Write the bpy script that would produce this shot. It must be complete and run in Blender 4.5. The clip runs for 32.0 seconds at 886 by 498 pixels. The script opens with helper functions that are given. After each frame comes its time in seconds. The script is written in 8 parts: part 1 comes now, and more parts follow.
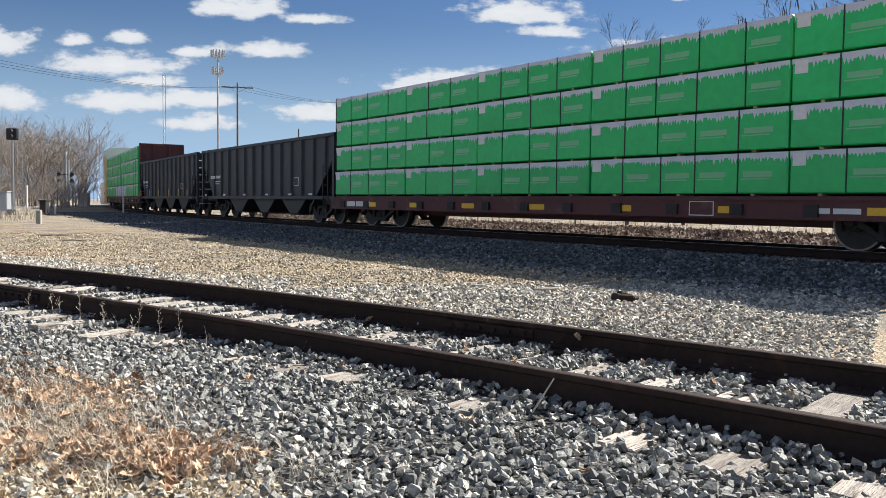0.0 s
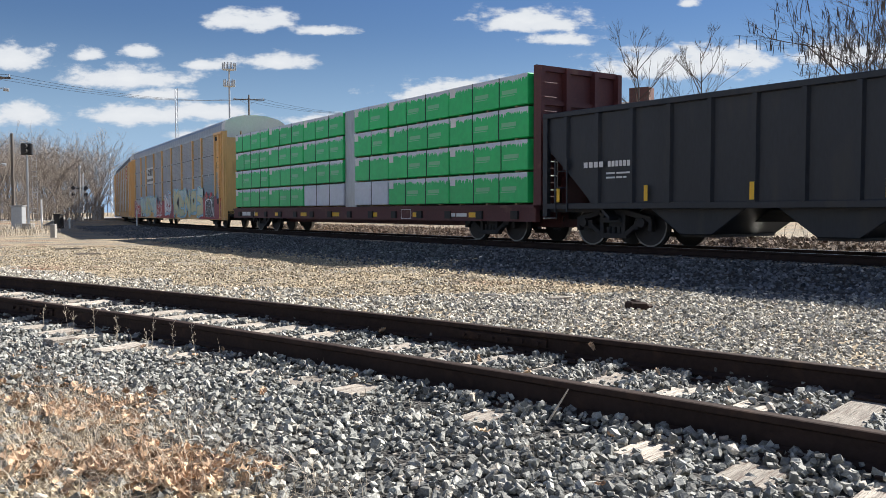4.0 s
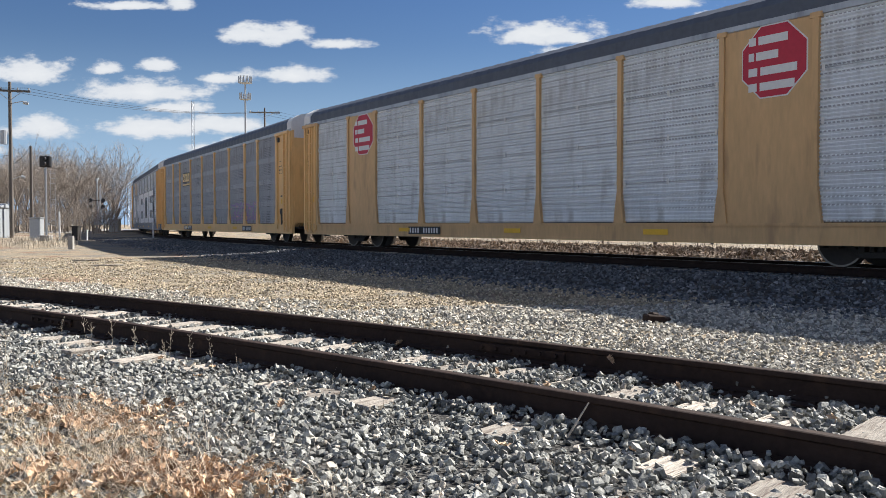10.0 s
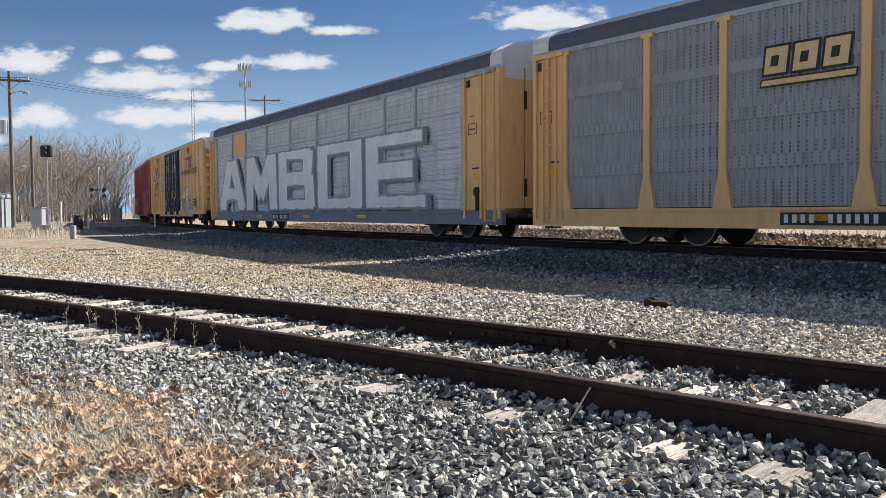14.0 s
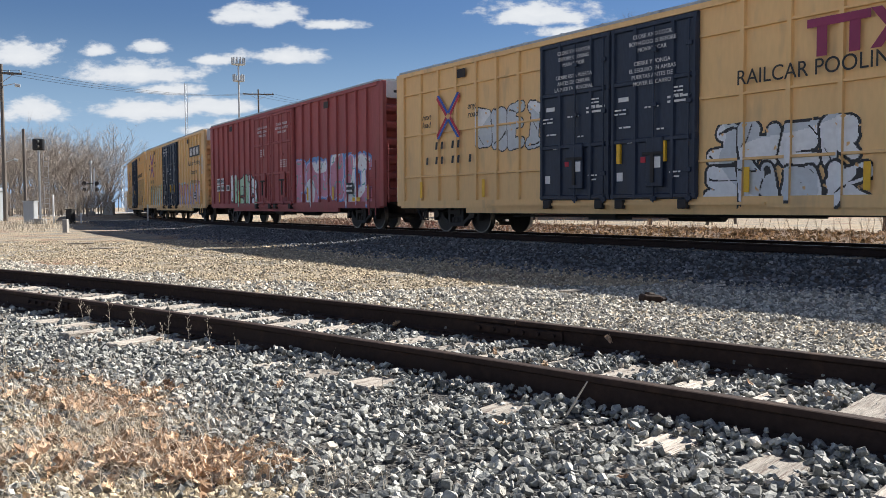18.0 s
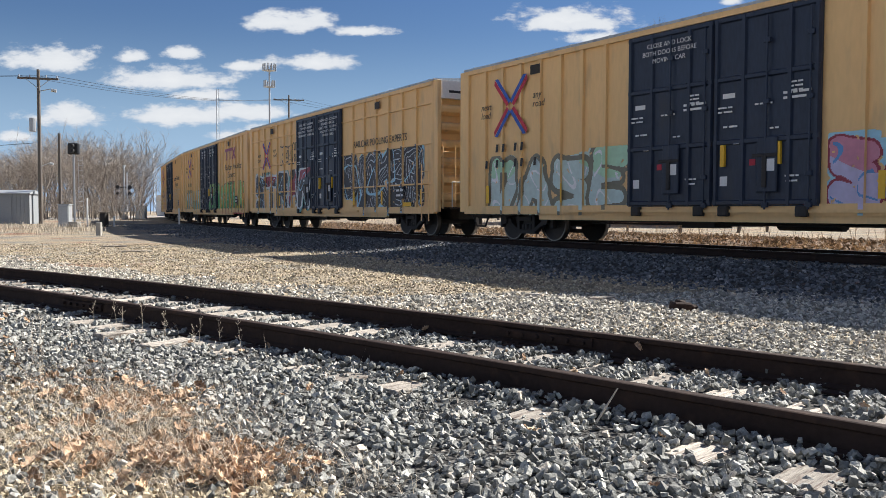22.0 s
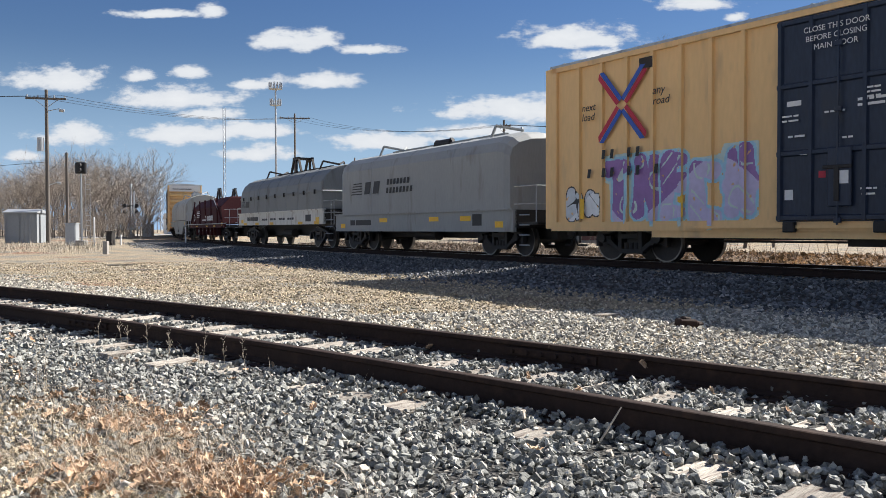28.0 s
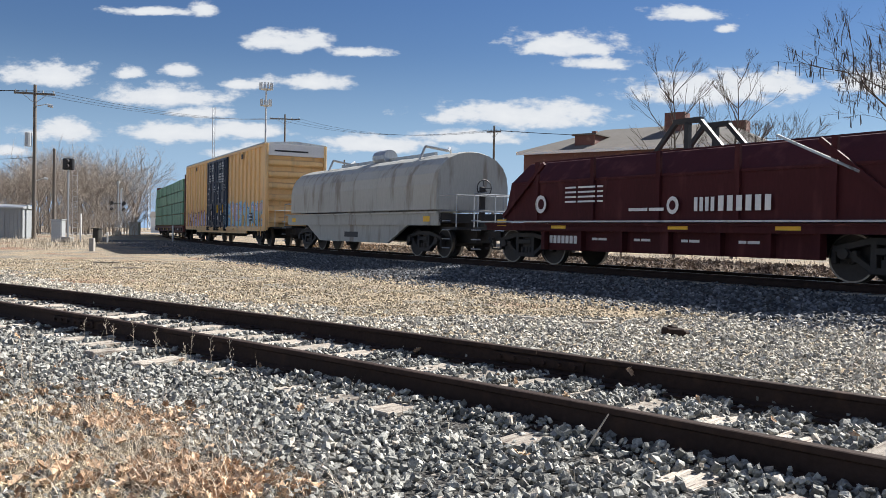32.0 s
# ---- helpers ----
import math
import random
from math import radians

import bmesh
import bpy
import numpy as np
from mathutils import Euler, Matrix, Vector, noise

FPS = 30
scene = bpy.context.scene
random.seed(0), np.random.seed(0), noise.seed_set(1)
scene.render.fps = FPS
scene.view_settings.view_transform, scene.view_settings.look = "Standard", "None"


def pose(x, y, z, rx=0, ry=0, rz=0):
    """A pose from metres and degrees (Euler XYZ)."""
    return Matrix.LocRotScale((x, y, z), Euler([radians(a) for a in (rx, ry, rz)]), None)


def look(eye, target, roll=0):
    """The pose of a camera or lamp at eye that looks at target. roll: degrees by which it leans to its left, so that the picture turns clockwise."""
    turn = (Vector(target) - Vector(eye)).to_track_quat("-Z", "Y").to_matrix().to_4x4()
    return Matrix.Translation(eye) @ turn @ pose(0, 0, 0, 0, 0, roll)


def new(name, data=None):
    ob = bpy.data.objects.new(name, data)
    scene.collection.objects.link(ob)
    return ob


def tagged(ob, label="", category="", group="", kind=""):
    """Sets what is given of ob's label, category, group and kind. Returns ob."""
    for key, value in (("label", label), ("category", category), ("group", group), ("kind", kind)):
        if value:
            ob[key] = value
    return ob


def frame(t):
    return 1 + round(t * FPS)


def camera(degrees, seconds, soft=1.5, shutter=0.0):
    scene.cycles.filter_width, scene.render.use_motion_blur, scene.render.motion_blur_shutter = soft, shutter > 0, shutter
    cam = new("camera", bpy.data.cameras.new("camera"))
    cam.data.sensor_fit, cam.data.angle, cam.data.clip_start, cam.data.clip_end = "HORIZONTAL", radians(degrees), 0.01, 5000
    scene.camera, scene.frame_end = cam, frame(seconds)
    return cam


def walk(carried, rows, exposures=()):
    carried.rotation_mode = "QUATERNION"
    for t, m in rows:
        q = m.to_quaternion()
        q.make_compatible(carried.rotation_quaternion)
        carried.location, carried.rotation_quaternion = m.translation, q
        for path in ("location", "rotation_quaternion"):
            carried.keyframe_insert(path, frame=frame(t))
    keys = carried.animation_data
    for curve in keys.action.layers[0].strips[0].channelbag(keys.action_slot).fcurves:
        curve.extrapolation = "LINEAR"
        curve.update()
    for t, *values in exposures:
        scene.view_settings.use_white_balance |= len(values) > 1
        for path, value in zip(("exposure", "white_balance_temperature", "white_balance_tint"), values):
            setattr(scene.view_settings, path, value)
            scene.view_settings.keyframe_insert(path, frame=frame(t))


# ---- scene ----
cam = camera(56.02, 32.0, soft=0.8, shutter=0.0)
PATH = [
    (0.0, look((0.055, -0.033, 1.209), (0.706, 9.931, 0.657), 0.62)),
    (0.5, look((0.054, -0.028, 1.212), (0.700, 9.934, 0.631), 0.62)),
    (1.0, look((0.049, -0.028, 1.212), (0.663, 9.935, 0.606), 0.60)),
    (1.5, look((0.045, -0.022, 1.208), (0.602, 9.943, 0.593), 0.48)),
    (2.0, look((0.050, -0.025, 1.212), (0.560, 9.944, 0.615), 0.23)),
    (2.5, look((0.055, -0.017, 1.209), (0.535, 9.955, 0.637), 0.05)),
    (3.0, look((0.056, -0.016, 1.214), (0.530, 9.958, 0.676), -0.10)),
    (3.5, look((0.056, -0.020, 1.218), (0.540, 9.956, 0.723), -0.11)),
    (5.5, look((0.049, -0.014, 1.220), (0.619, 9.965, 0.924), 0.10)),
    (6.0, look((0.047, -0.016, 1.215), (0.601, 9.965, 0.948), 0.08)),
    (6.5, look((0.049, -0.021, 1.226), (0.561, 9.963, 0.980), -0.03)),
    (7.0, look((0.036, -0.014, 1.223), (0.515, 9.972, 1.005), -0.04)),
    (7.5, look((0.030, -0.008, 1.221), (0.484, 9.979, 1.020), -0.07)),
    (8.0, look((0.033, -0.000, 1.226), (0.464, 9.989, 1.022), -0.18)),
    (8.5, look((0.029, 0.003, 1.221), (0.431, 9.993, 1.018), -0.17)),
    (9.0, look((0.020, 0.003, 1.220), (0.392, 9.994, 1.000), -0.11)),
    (9.5, look((0.026, -0.001, 1.222), (0.375, 9.990, 0.970), -0.15)),
    (10.0, look((0.030, 0.004, 1.216), (0.365, 9.994, 0.920), -0.01)),
    (10.5, look((0.024, 0.004, 1.212), (0.356, 9.993, 0.858), 0.12)),
    (11.0, look((0.023, 0.003, 1.213), (0.349, 9.989, 0.808), 0.11)),
    (11.5, look((0.013, 0.006, 1.215), (0.329, 9.991, 0.774), 0.07)),
    (12.0, look((0.010, -0.002, 1.215), (0.311, 9.983, 0.766), -0.01)),
    (12.5, look((0.013, 0.002, 1.211), (0.304, 9.988, 0.768), -0.10)),
    (13.0, look((0.015, -0.008, 1.215), (0.313, 9.978, 0.774), -0.26)),
    (13.5, look((0.021, -0.017, 1.212), (0.327, 9.968, 0.769), -0.37)),
    (14.0, look((0.026, -0.023, 1.218), (0.343, 9.961, 0.764), -0.42)),
    (14.5, look((0.021, -0.008, 1.216), (0.356, 9.976, 0.761), -0.46)),
    (16.5, look((0.016, -0.011, 1.214), (0.390, 9.973, 0.792), -0.34)),
    (17.0, look((0.010, -0.012, 1.212), (0.391, 9.972, 0.780), -0.22)),
    (17.5, look((0.008, -0.007, 1.210), (0.402, 9.975, 0.745), -0.24)),
    (18.0, look((0.011, 0.004, 1.209), (0.403, 9.983, 0.693), -0.26)),
    (18.5, look((0.017, 0.004, 1.212), (0.383, 9.981, 0.648), -0.38)),
    (19.0, look((0.024, 0.009, 1.206), (0.339, 9.987, 0.625), -0.35)),
    (19.5, look((0.019, 0.008, 1.209), (0.282, 9.988, 0.632), -0.33)),
    (20.0, look((0.018, 0.003, 1.213), (0.232, 9.985, 0.654), -0.39)),
    (20.5, look((0.010, 0.005, 1.211), (0.178, 9.990, 0.689), -0.27)),
    (21.0, look((0.008, -0.003, 1.209), (0.134, 9.984, 0.722), -0.14)),
    (21.5, look((0.000, -0.007, 1.205), (0.093, 9.983, 0.752), 0.09)),
    (22.0, look((-0.004, -0.002, 1.202), (0.056, 9.988, 0.758), 0.14)),
    (22.5, look((-0.003, -0.008, 1.205), (0.025, 9.982, 0.768), 0.09)),
    (23.0, look((-0.002, -0.001, 1.208), (-0.000, 9.990, 0.778), 0.05)),
    (23.5, look((0.005, 0.004, 1.206), (-0.014, 9.995, 0.793), -0.01)),
    (24.0, look((0.005, 0.011, 1.205), (-0.041, 10.002, 0.797), -0.04)),
    (24.5, look((0.001, 0.009, 1.208), (-0.060, 10.000, 0.799), -0.15)),
    (25.0, look((0.008, 0.001, 1.210), (-0.065, 9.992, 0.800), -0.18)),
    (25.5, look((0.017, -0.001, 1.213), (-0.065, 9.990, 0.792), -0.37)),
    (27.5, look((0.019, -0.005, 1.218), (-0.018, 9.990, 0.928), -0.40)),
    (28.0, look((0.015, -0.008, 1.213), (0.003, 9.989, 0.971), -0.14)),
    (28.5, look((0.016, -0.005, 1.215), (0.017, 9.992, 1.001), 0.03)),
    (29.0, look((0.011, -0.011, 1.214), (0.019, 9.987, 1.028), 0.27)),
    (29.5, look((0.009, -0.014, 1.214), (0.044, 9.984, 1.035), 0.47)),
    (30.0, look((0.007, -0.005, 1.212), (0.064, 9.993, 1.029), 0.59)),
    (30.5, look((0.009, -0.006, 1.211), (0.089, 9.992, 1.024), 0.71)),
    (31.0, look((0.010, -0.010, 1.213), (0.114, 9.988, 1.021), 0.81)),
    (31.5, look((0.008, -0.021, 1.209), (0.138, 9.976, 1.024), 1.02)),
    (32.0, look((-0.003, -0.016, 1.213), (0.131, 9.981, 1.022), 1.05)),
]
walk(cam, PATH, [(0.0, 1.12, 6380, 10), (32.0, 1.12, 6380, 10)])

# ---- light ----
SUN_AZ, SUN_EL = 58.0, 39.5          # degrees right of +Y, and above the ground
world = bpy.data.worlds.new("sky")
scene.world = world
world.use_nodes = True
wn, wl = world.node_tree.nodes, world.node_tree.links


def wmath(op, a, b=None, c=None):
    n = wn.new("ShaderNodeMath")
    n.operation = op
    for i, q in enumerate((a, b, c)):
        if q is None:
            continue
        if isinstance(q, (int, float)):
            n.inputs[i].default_value = q
        else:
            wl.new(q, n.inputs[i])
    return n.outputs[0]


def make_sky():
    """A clear blue sky with fair-weather clouds at fixed bearings; scattered clouds elsewhere."""
    sky = wn.new("ShaderNodeTexSky")
    sky.sky_type, sky.sun_disc = "NISHITA", False
    sky.sun_elevation, sky.sun_rotation = radians(SUN_EL), radians(SUN_AZ)
    sky.air_density, sky.dust_density, sky.ozone_density = 1.0, 0.0, 1.3
    tone = wn.new("ShaderNodeHueSaturation")
    tone.inputs["Hue"].default_value = 0.515
    tone.inputs["Saturation"].default_value, tone.inputs["Value"].default_value = SKY_SAT, SKY_STRENGTH
    wl.new(sky.outputs[0], tone.inputs["Color"])
    tc = wn.new("ShaderNodeTexCoord")
    sep = wn.new("ShaderNodeSeparateXYZ")
    wl.new(tc.outputs["Generated"], sep.inputs[0])
    x, y, z = sep.outputs
    low = wn.new("ShaderNodeMapRange")
    low.interpolation_type = "SMOOTHSTEP"
    low.inputs[1].default_value, low.inputs[2].default_value, low.inputs[3].default_value, low.inputs[4].default_value = 0.22, -0.02, 0.0, 0.95
    wl.new(z, low.inputs[0])
    pale = wn.new("ShaderNodeMixRGB")
    pale.inputs[2].default_value = (0.165, 0.25, 0.38, 1)
    wl.new(low.outputs[0], pale.inputs[0])
    wl.new(tone.outputs[0], pale.inputs[1])
    ahead = wmath("MAXIMUM", y, 0.02)
    u, v = wmath("DIVIDE", x, ahead), wmath("DIVIDE", z, ahead)
    uv = wn.new("ShaderNodeCombineXYZ")
    wl.new(u, uv.inputs[0])
    wl.new(v, uv.inputs[1])
    # bearing and height (tangents), half width, half height of each cloud
    clouds = ((-0.463, 0.177, 0.062, 0.018), (-0.366, 0.183, 0.02, 0.009), (-0.301, 0.188, 0.026, 0.009), (-0.319, 0.155, 0.079, 0.017), (-0.28, 0.138, 0.036, 0.009), (-0.439, 0.112, 0.049, 0.016), (-0.3, 0.113, 0.07, 0.015), (-0.224, 0.118, 0.047, 0.012),
              (-0.23, 0.173, 0.028, 0.008), (-0.147, 0.176, 0.05, 0.013), (-0.179, 0.224, 0.053, 0.016), (-0.096, 0.214, 0.037, 0.008), (0.156, 0.227, 0.071, 0.017), (0.19, 0.205, 0.048, 0.009), (0.098, 0.141, 0.112, 0.018), (0.152, 0.147, 0.054, 0.016),
              (-0.067, 0.103, 0.074, 0.013), (0.048, 0.115, 0.058, 0.011), (0.334, 0.176, 0.103, 0.024), (0.398, 0.184, 0.055, 0.019), (0.299, 0.267, 0.048, 0.011), (-0.224, 0.09, 0.047, 0.012), (-0.504, 0.088, 0.026, 0.008), (-0.277, 0.262, 0.016, 0.012),
              (-0.34, 0.257, 0.059, 0.006), (0.347, 0.251, 0.014, 0.007), (0.537, 0.19, 0.063, 0.02))
    total = None
    for cu, cv, a, b in clouds:
        sub = wn.new("ShaderNodeVectorMath")
        sub.operation = "SUBTRACT"
        sub.inputs[1].default_value = (cu, cv, 0)
        wl.new(uv.outputs[0], sub.inputs[0])
        mul = wn.new("ShaderNodeVectorMath")
        mul.operation = "MULTIPLY"
        mul.inputs[1].default_value = (1 / a, 1 / b, 0)
        wl.new(sub.outputs[0], mul.inputs[0])
        axes = wn.new("ShaderNodeSeparateXYZ")
        wl.new(mul.outputs[0], axes.inputs[0])
        high = wmath("MAXIMUM", axes.outputs[1], wmath("MULTIPLY", axes.outputs[1], -1.45))      # flat-bottomed
        blob = wmath("SUBTRACT", 1.0, wmath("SQRT", wmath("ADD", wmath("MULTIPLY", axes.outputs[0], axes.outputs[0]), wmath("MULTIPLY", high, high))))
        total = blob if total is None else wmath("MAXIMUM", total, blob)
    stretch = wn.new("ShaderNodeMapping")
    stretch.inputs["Scale"].default_value = (1.0, 2.2, 1.0)
    wl.new(uv.outputs[0], stretch.inputs[0])
    puff = wn.new("ShaderNodeTexNoise")
    puff.inputs["Scale"].default_value, puff.inputs["Detail"].default_value, puff.inputs["Roughness"].default_value = 26, 9, 0.62
    wl.new(stretch.outputs[0], puff.inputs["Vector"])
    edge = wmath("ADD", total, wmath("MULTIPLY", wmath("SUBTRACT", puff.outputs[0], 0.46), 2.5))
    mask = wn.new("ShaderNodeMapRange")
    mask.interpolation_type = "SMOOTHSTEP"
    mask.inputs[1].default_value, mask.inputs[2].default_value = -0.12, 0.55
    wl.new(edge, mask.inputs[0])
    # elsewhere: scattered clouds on the whole dome
    dome = wn.new("ShaderNodeTexNoise")
    dome.inputs["Scale"].default_value, dome.inputs["Detail"].default_value = 4.0, 6
    wl.new(tc.outputs["Generated"], dome.inputs["Vector"])
    other = wn.new("ShaderNodeMapRange")
    other.inputs[1].default_value, other.inputs[2].default_value = 0.48, 0.6
    wl.new(dome.outputs[0], other.inputs[0])
    away = wn.new("ShaderNodeMapRange")
    away.inputs[1].default_value, away.inputs[2].default_value, away.inputs[3].default_value, away.inputs[4].default_value = 0.45, 0.3, 0.0, 1.0
    wl.new(y, away.inputs[0])
    cover = wmath("MAXIMUM", wmath("MULTIPLY", mask.outputs[0], wmath("SUBTRACT", 1.0, away.outputs[0])), wmath("MULTIPLY", wmath("MULTIPLY", other.outputs[0], away.outputs[0]), wmath("GREATER_THAN", z, 0.03)))
    shade = wn.new("ShaderNodeMapRange")
    shade.inputs[1].default_value, shade.inputs[2].default_value, shade.inputs[3].default_value, shade.inputs[4].default_value = 0.0, 1.2, 0.72, 1.0
    wl.new(edge, shade.inputs[0])
    white = wn.new("ShaderNodeMixRGB")
    white.inputs[1].default_value, white.inputs[2].default_value = (CLOUD * 0.5, CLOUD * 0.58, CLOUD * 0.72, 1), (CLOUD * 0.98, CLOUD, CLOUD * 1.02, 1)
    wl.new(shade.outputs[0], white.inputs[0])
    mix = wn.new("ShaderNodeMixRGB")
    wl.new(cover, mix.inputs[0])
    wl.new(pale.outputs[0], mix.inputs[1])
    wl.new(white.outputs[0], mix.inputs[2])
    wl.new(mix.outputs[0], wn["Background"].inputs["Color"])
    wn["Background"].inputs["Strength"].default_value = 1.0


SKY_SAT, SKY_STRENGTH, CLOUD = 1.3, 0.0345, 0.39
make_sky()
sun = new("sun", bpy.data.lights.new("sun", "SUN"))
sun.data.energy = 4.8
sun.data.angle = radians(0.6)
sun.data.color = (1.0, 0.95, 0.87)
_d = Vector((math.sin(radians(SUN_AZ)) * math.cos(radians(SUN_EL)), math.cos(radians(SUN_AZ)) * math.cos(radians(SUN_EL)), math.sin(radians(SUN_EL))))
sun.matrix_world = look(tuple(_d * 100), (0, 0, 0))


# ---- materials ----
def material(name, color, rough=0.6, metal=0.0, vary=0.25, size=0.6, fine=14.0, bump=0.15, dirt=None, dirt_amount=0.0, stretch=(1, 1, 1), coords="Object", random_value=0.0, spec=0.5):
    """A worn procedural surface: broad and fine variation, optional dirt patches and streaks, fine relief."""
    m = bpy.data.materials.new(name)
    m.use_nodes = True
    n, l = m.node_tree.nodes, m.node_tree.links
    b = n["Principled BSDF"]
    b.inputs["Roughness"].default_value, b.inputs["Metallic"].default_value = rough, metal
    b.inputs["Specular IOR Level"].default_value = spec
    tc = n.new("ShaderNodeTexCoord")
    mp = n.new("ShaderNodeMapping")
    mp.inputs["Scale"].default_value = stretch
    l.new(tc.outputs[coords], mp.inputs[0])
    big = n.new("ShaderNodeTexNoise")
    big.inputs["Scale"].default_value, big.inputs["Detail"].default_value = size, 5
    small = n.new("ShaderNodeTexNoise")
    small.inputs["Scale"].default_value, small.inputs["Detail"].default_value = fine, 4
    for t in (big, small):
        l.new(mp.outputs[0], t.inputs["Vector"])
    mixn = n.new("ShaderNodeMath")
    mixn.operation = "ADD"
    l.new(big.outputs[0], mixn.inputs[0])
    l.new(small.outputs[0], mixn.inputs[1])
    ramp = n.new("ShaderNodeMapRange")
    ramp.inputs[1].default_value, ramp.inputs[2].default_value = 0.65, 1.35
    ramp.inputs[3].default_value, ramp.inputs[4].default_value = 1 - vary, 1 + vary
    l.new(mixn.outputs[0], ramp.inputs[0])
    value = ramp.outputs[0]
    if random_value:
        info = n.new("ShaderNodeObjectInfo")
        rr = n.new("ShaderNodeMapRange")
        rr.inputs[3].default_value, rr.inputs[4].default_value = 1 - random_value, 1 + random_value
        l.new(info.outputs["Random"], rr.inputs[0])
        mul = n.new("ShaderNodeMath")
        mul.operation = "MULTIPLY"
        l.new(value, mul.inputs[0])
        l.new(rr.outputs[0], mul.inputs[1])
        value = mul.outputs[0]
    hsv = n.new("ShaderNodeHueSaturation")
    hsv.inputs["Color"].default_value = (*color, 1)
    l.new(value, hsv.inputs["Value"])
    out = hsv.outputs[0]
    if dirt:
        dn = n.new("ShaderNodeTexNoise")
        dn.inputs["Scale"].default_value, dn.inputs["Detail"].default_value = size * 2.3, 8
        l.new(mp.outputs[0], dn.inputs["Vector"])
        dr = n.new("ShaderNodeMapRange")
        dr.inputs[1].default_value, dr.inputs[2].default_value = 0.62 - 0.3 * dirt_amount, 0.75 - 0.2 * dirt_amount
        l.new(dn.outputs[0], dr.inputs[0])
        mx = n.new("ShaderNodeMixRGB")
        mx.inputs[2].default_value = (*dirt, 1)
        l.new(dr.outputs[0], mx.inputs[0])
        l.new(out, mx.inputs[1])
        out = mx.outputs[0]
    l.new(out, b.inputs["Base Color"])
    if bump:
        bp = n.new("ShaderNodeBump")
        bp.inputs["Strength"].default_value, bp.inputs["Distance"].default_value = bump, 0.02
        l.new(small.outputs[0], bp.inputs["Height"])
        l.new(bp.outputs[0], b.inputs["Normal"])
    return m


def perforated(name, color, slot, px, pz, wx, wz, rough=0.5, vary=0.15, dirt=None, dirt_amount=0.2, band=0.0, depth=0.85):
    """Rack sheet with rows of small slots, px by pz apart and wx by wz large (shares of the pitch); band: pitch of plain strips between the rows."""
    m = material(name, color, rough, 0.0, vary=vary, size=0.8, fine=12, bump=0.05, dirt=dirt, dirt_amount=dirt_amount, stretch=(1.5, 1.5, 0.35))
    n, l = m.node_tree.nodes, m.node_tree.links
    base = n["Principled BSDF"].inputs["Base Color"]
    tc = n.new("ShaderNodeTexCoord")
    sep = n.new("ShaderNodeSeparateXYZ")
    l.new(tc.outputs["Object"], sep.inputs[0])

    def op(kind, a, b):
        q = n.new("ShaderNodeMath")
        q.operation = kind
        for k, v in enumerate((a, b)):
            if isinstance(v, (int, float)):
                q.inputs[k].default_value = v
            else:
                l.new(v, q.inputs[k])
        return q.outputs[0]
    mask = None
    for axis, pitch, share in ((0, px, wx), (2, pz, wz)) + (((2, band, 0.72),) if band else ()):
        f = op("FRACT", op("DIVIDE", op("ADD", sep.outputs[axis], 20.0), pitch), 0.0)
        on = op("LESS_THAN", f, share)
        mask = on if mask is None else op("MULTIPLY", mask, on)
    mx = n.new("ShaderNodeMixRGB")
    mx.inputs[2].default_value = (*slot, 1)
    l.new(op("MULTIPLY", mask, depth), mx.inputs[0])
    l.new(base.links[0].from_socket, mx.inputs[1])
    l.new(mx.outputs[0], base)
    return m


STREAK = (1.5, 1.5, 0.35)
YELLOW = material("boxcar_yellow_paint", (0.85, 0.56, 0.255), 0.5, vary=0.06, size=0.8, fine=9, bump=0.05, dirt=(0.68, 0.46, 0.23), dirt_amount=0.2, stretch=STREAK)
RACK_YELLOW = material("rack_yellow_paint", (0.84, 0.54, 0.235), 0.55, vary=0.08, size=0.9, fine=9, bump=0.05, dirt=(0.7, 0.44, 0.19), dirt_amount=0.15, stretch=STREAK)
BROWN_RED = material("boxcar_brown_red_paint", (0.37, 0.09, 0.087), 0.6, vary=0.16, size=0.8, fine=9, bump=0.05, dirt=(0.32, 0.09, 0.08), dirt_amount=0.2, stretch=STREAK)
DOOR_BLACK = material("door_black_paint", (0.028, 0.039, 0.066), 0.38, vary=0.25, bump=0.05, dirt=(0.04, 0.045, 0.06), dirt_amount=0.05, stretch=STREAK, spec=0.3)
HOPPER_BLACK = material("hopper_black_paint", (0.019, 0.022, 0.029), 0.5, vary=0.25, bump=0.06, dirt=(0.032, 0.031, 0.032), dirt_amount=0.15, stretch=STREAK)
IRON = material("dark_truck_iron", (0.024, 0.021, 0.02), 0.65, vary=0.3, bump=0.2, dirt=(0.04, 0.028, 0.02), dirt_amount=0.2)
WHEEL = material("wheel_steel", (0.035, 0.03, 0.028), 0.6, 0.3, vary=0.25, bump=0.1)
TREAD = material("polished_wheel_tread", (0.2, 0.19, 0.18), 0.4, 0.9, vary=0.1, bump=0)
GALV = material("galvanised_steel", (0.42, 0.44, 0.46), 0.45, 0.6, vary=0.15, size=0.7, fine=10, bump=0.05, dirt=(0.25, 0.26, 0.28), dirt_amount=0.3, stretch=STREAK)
RACK_PANEL = material("weathered_rack_panel", (0.50, 0.51, 0.51), 0.55, 0.0, vary=0.2, size=0.8, fine=12, bump=0.05, dirt=(0.27, 0.27, 0.27), dirt_amount=0.35, stretch=STREAK)
PANEL_DARK = material("dark_rack_panel", (0.42, 0.44, 0.48), 0.5, 0.0, vary=0.22, size=0.8, fine=12, bump=0.05, dirt=(0.42, 0.43, 0.44), dirt_amount=0.1, stretch=STREAK)
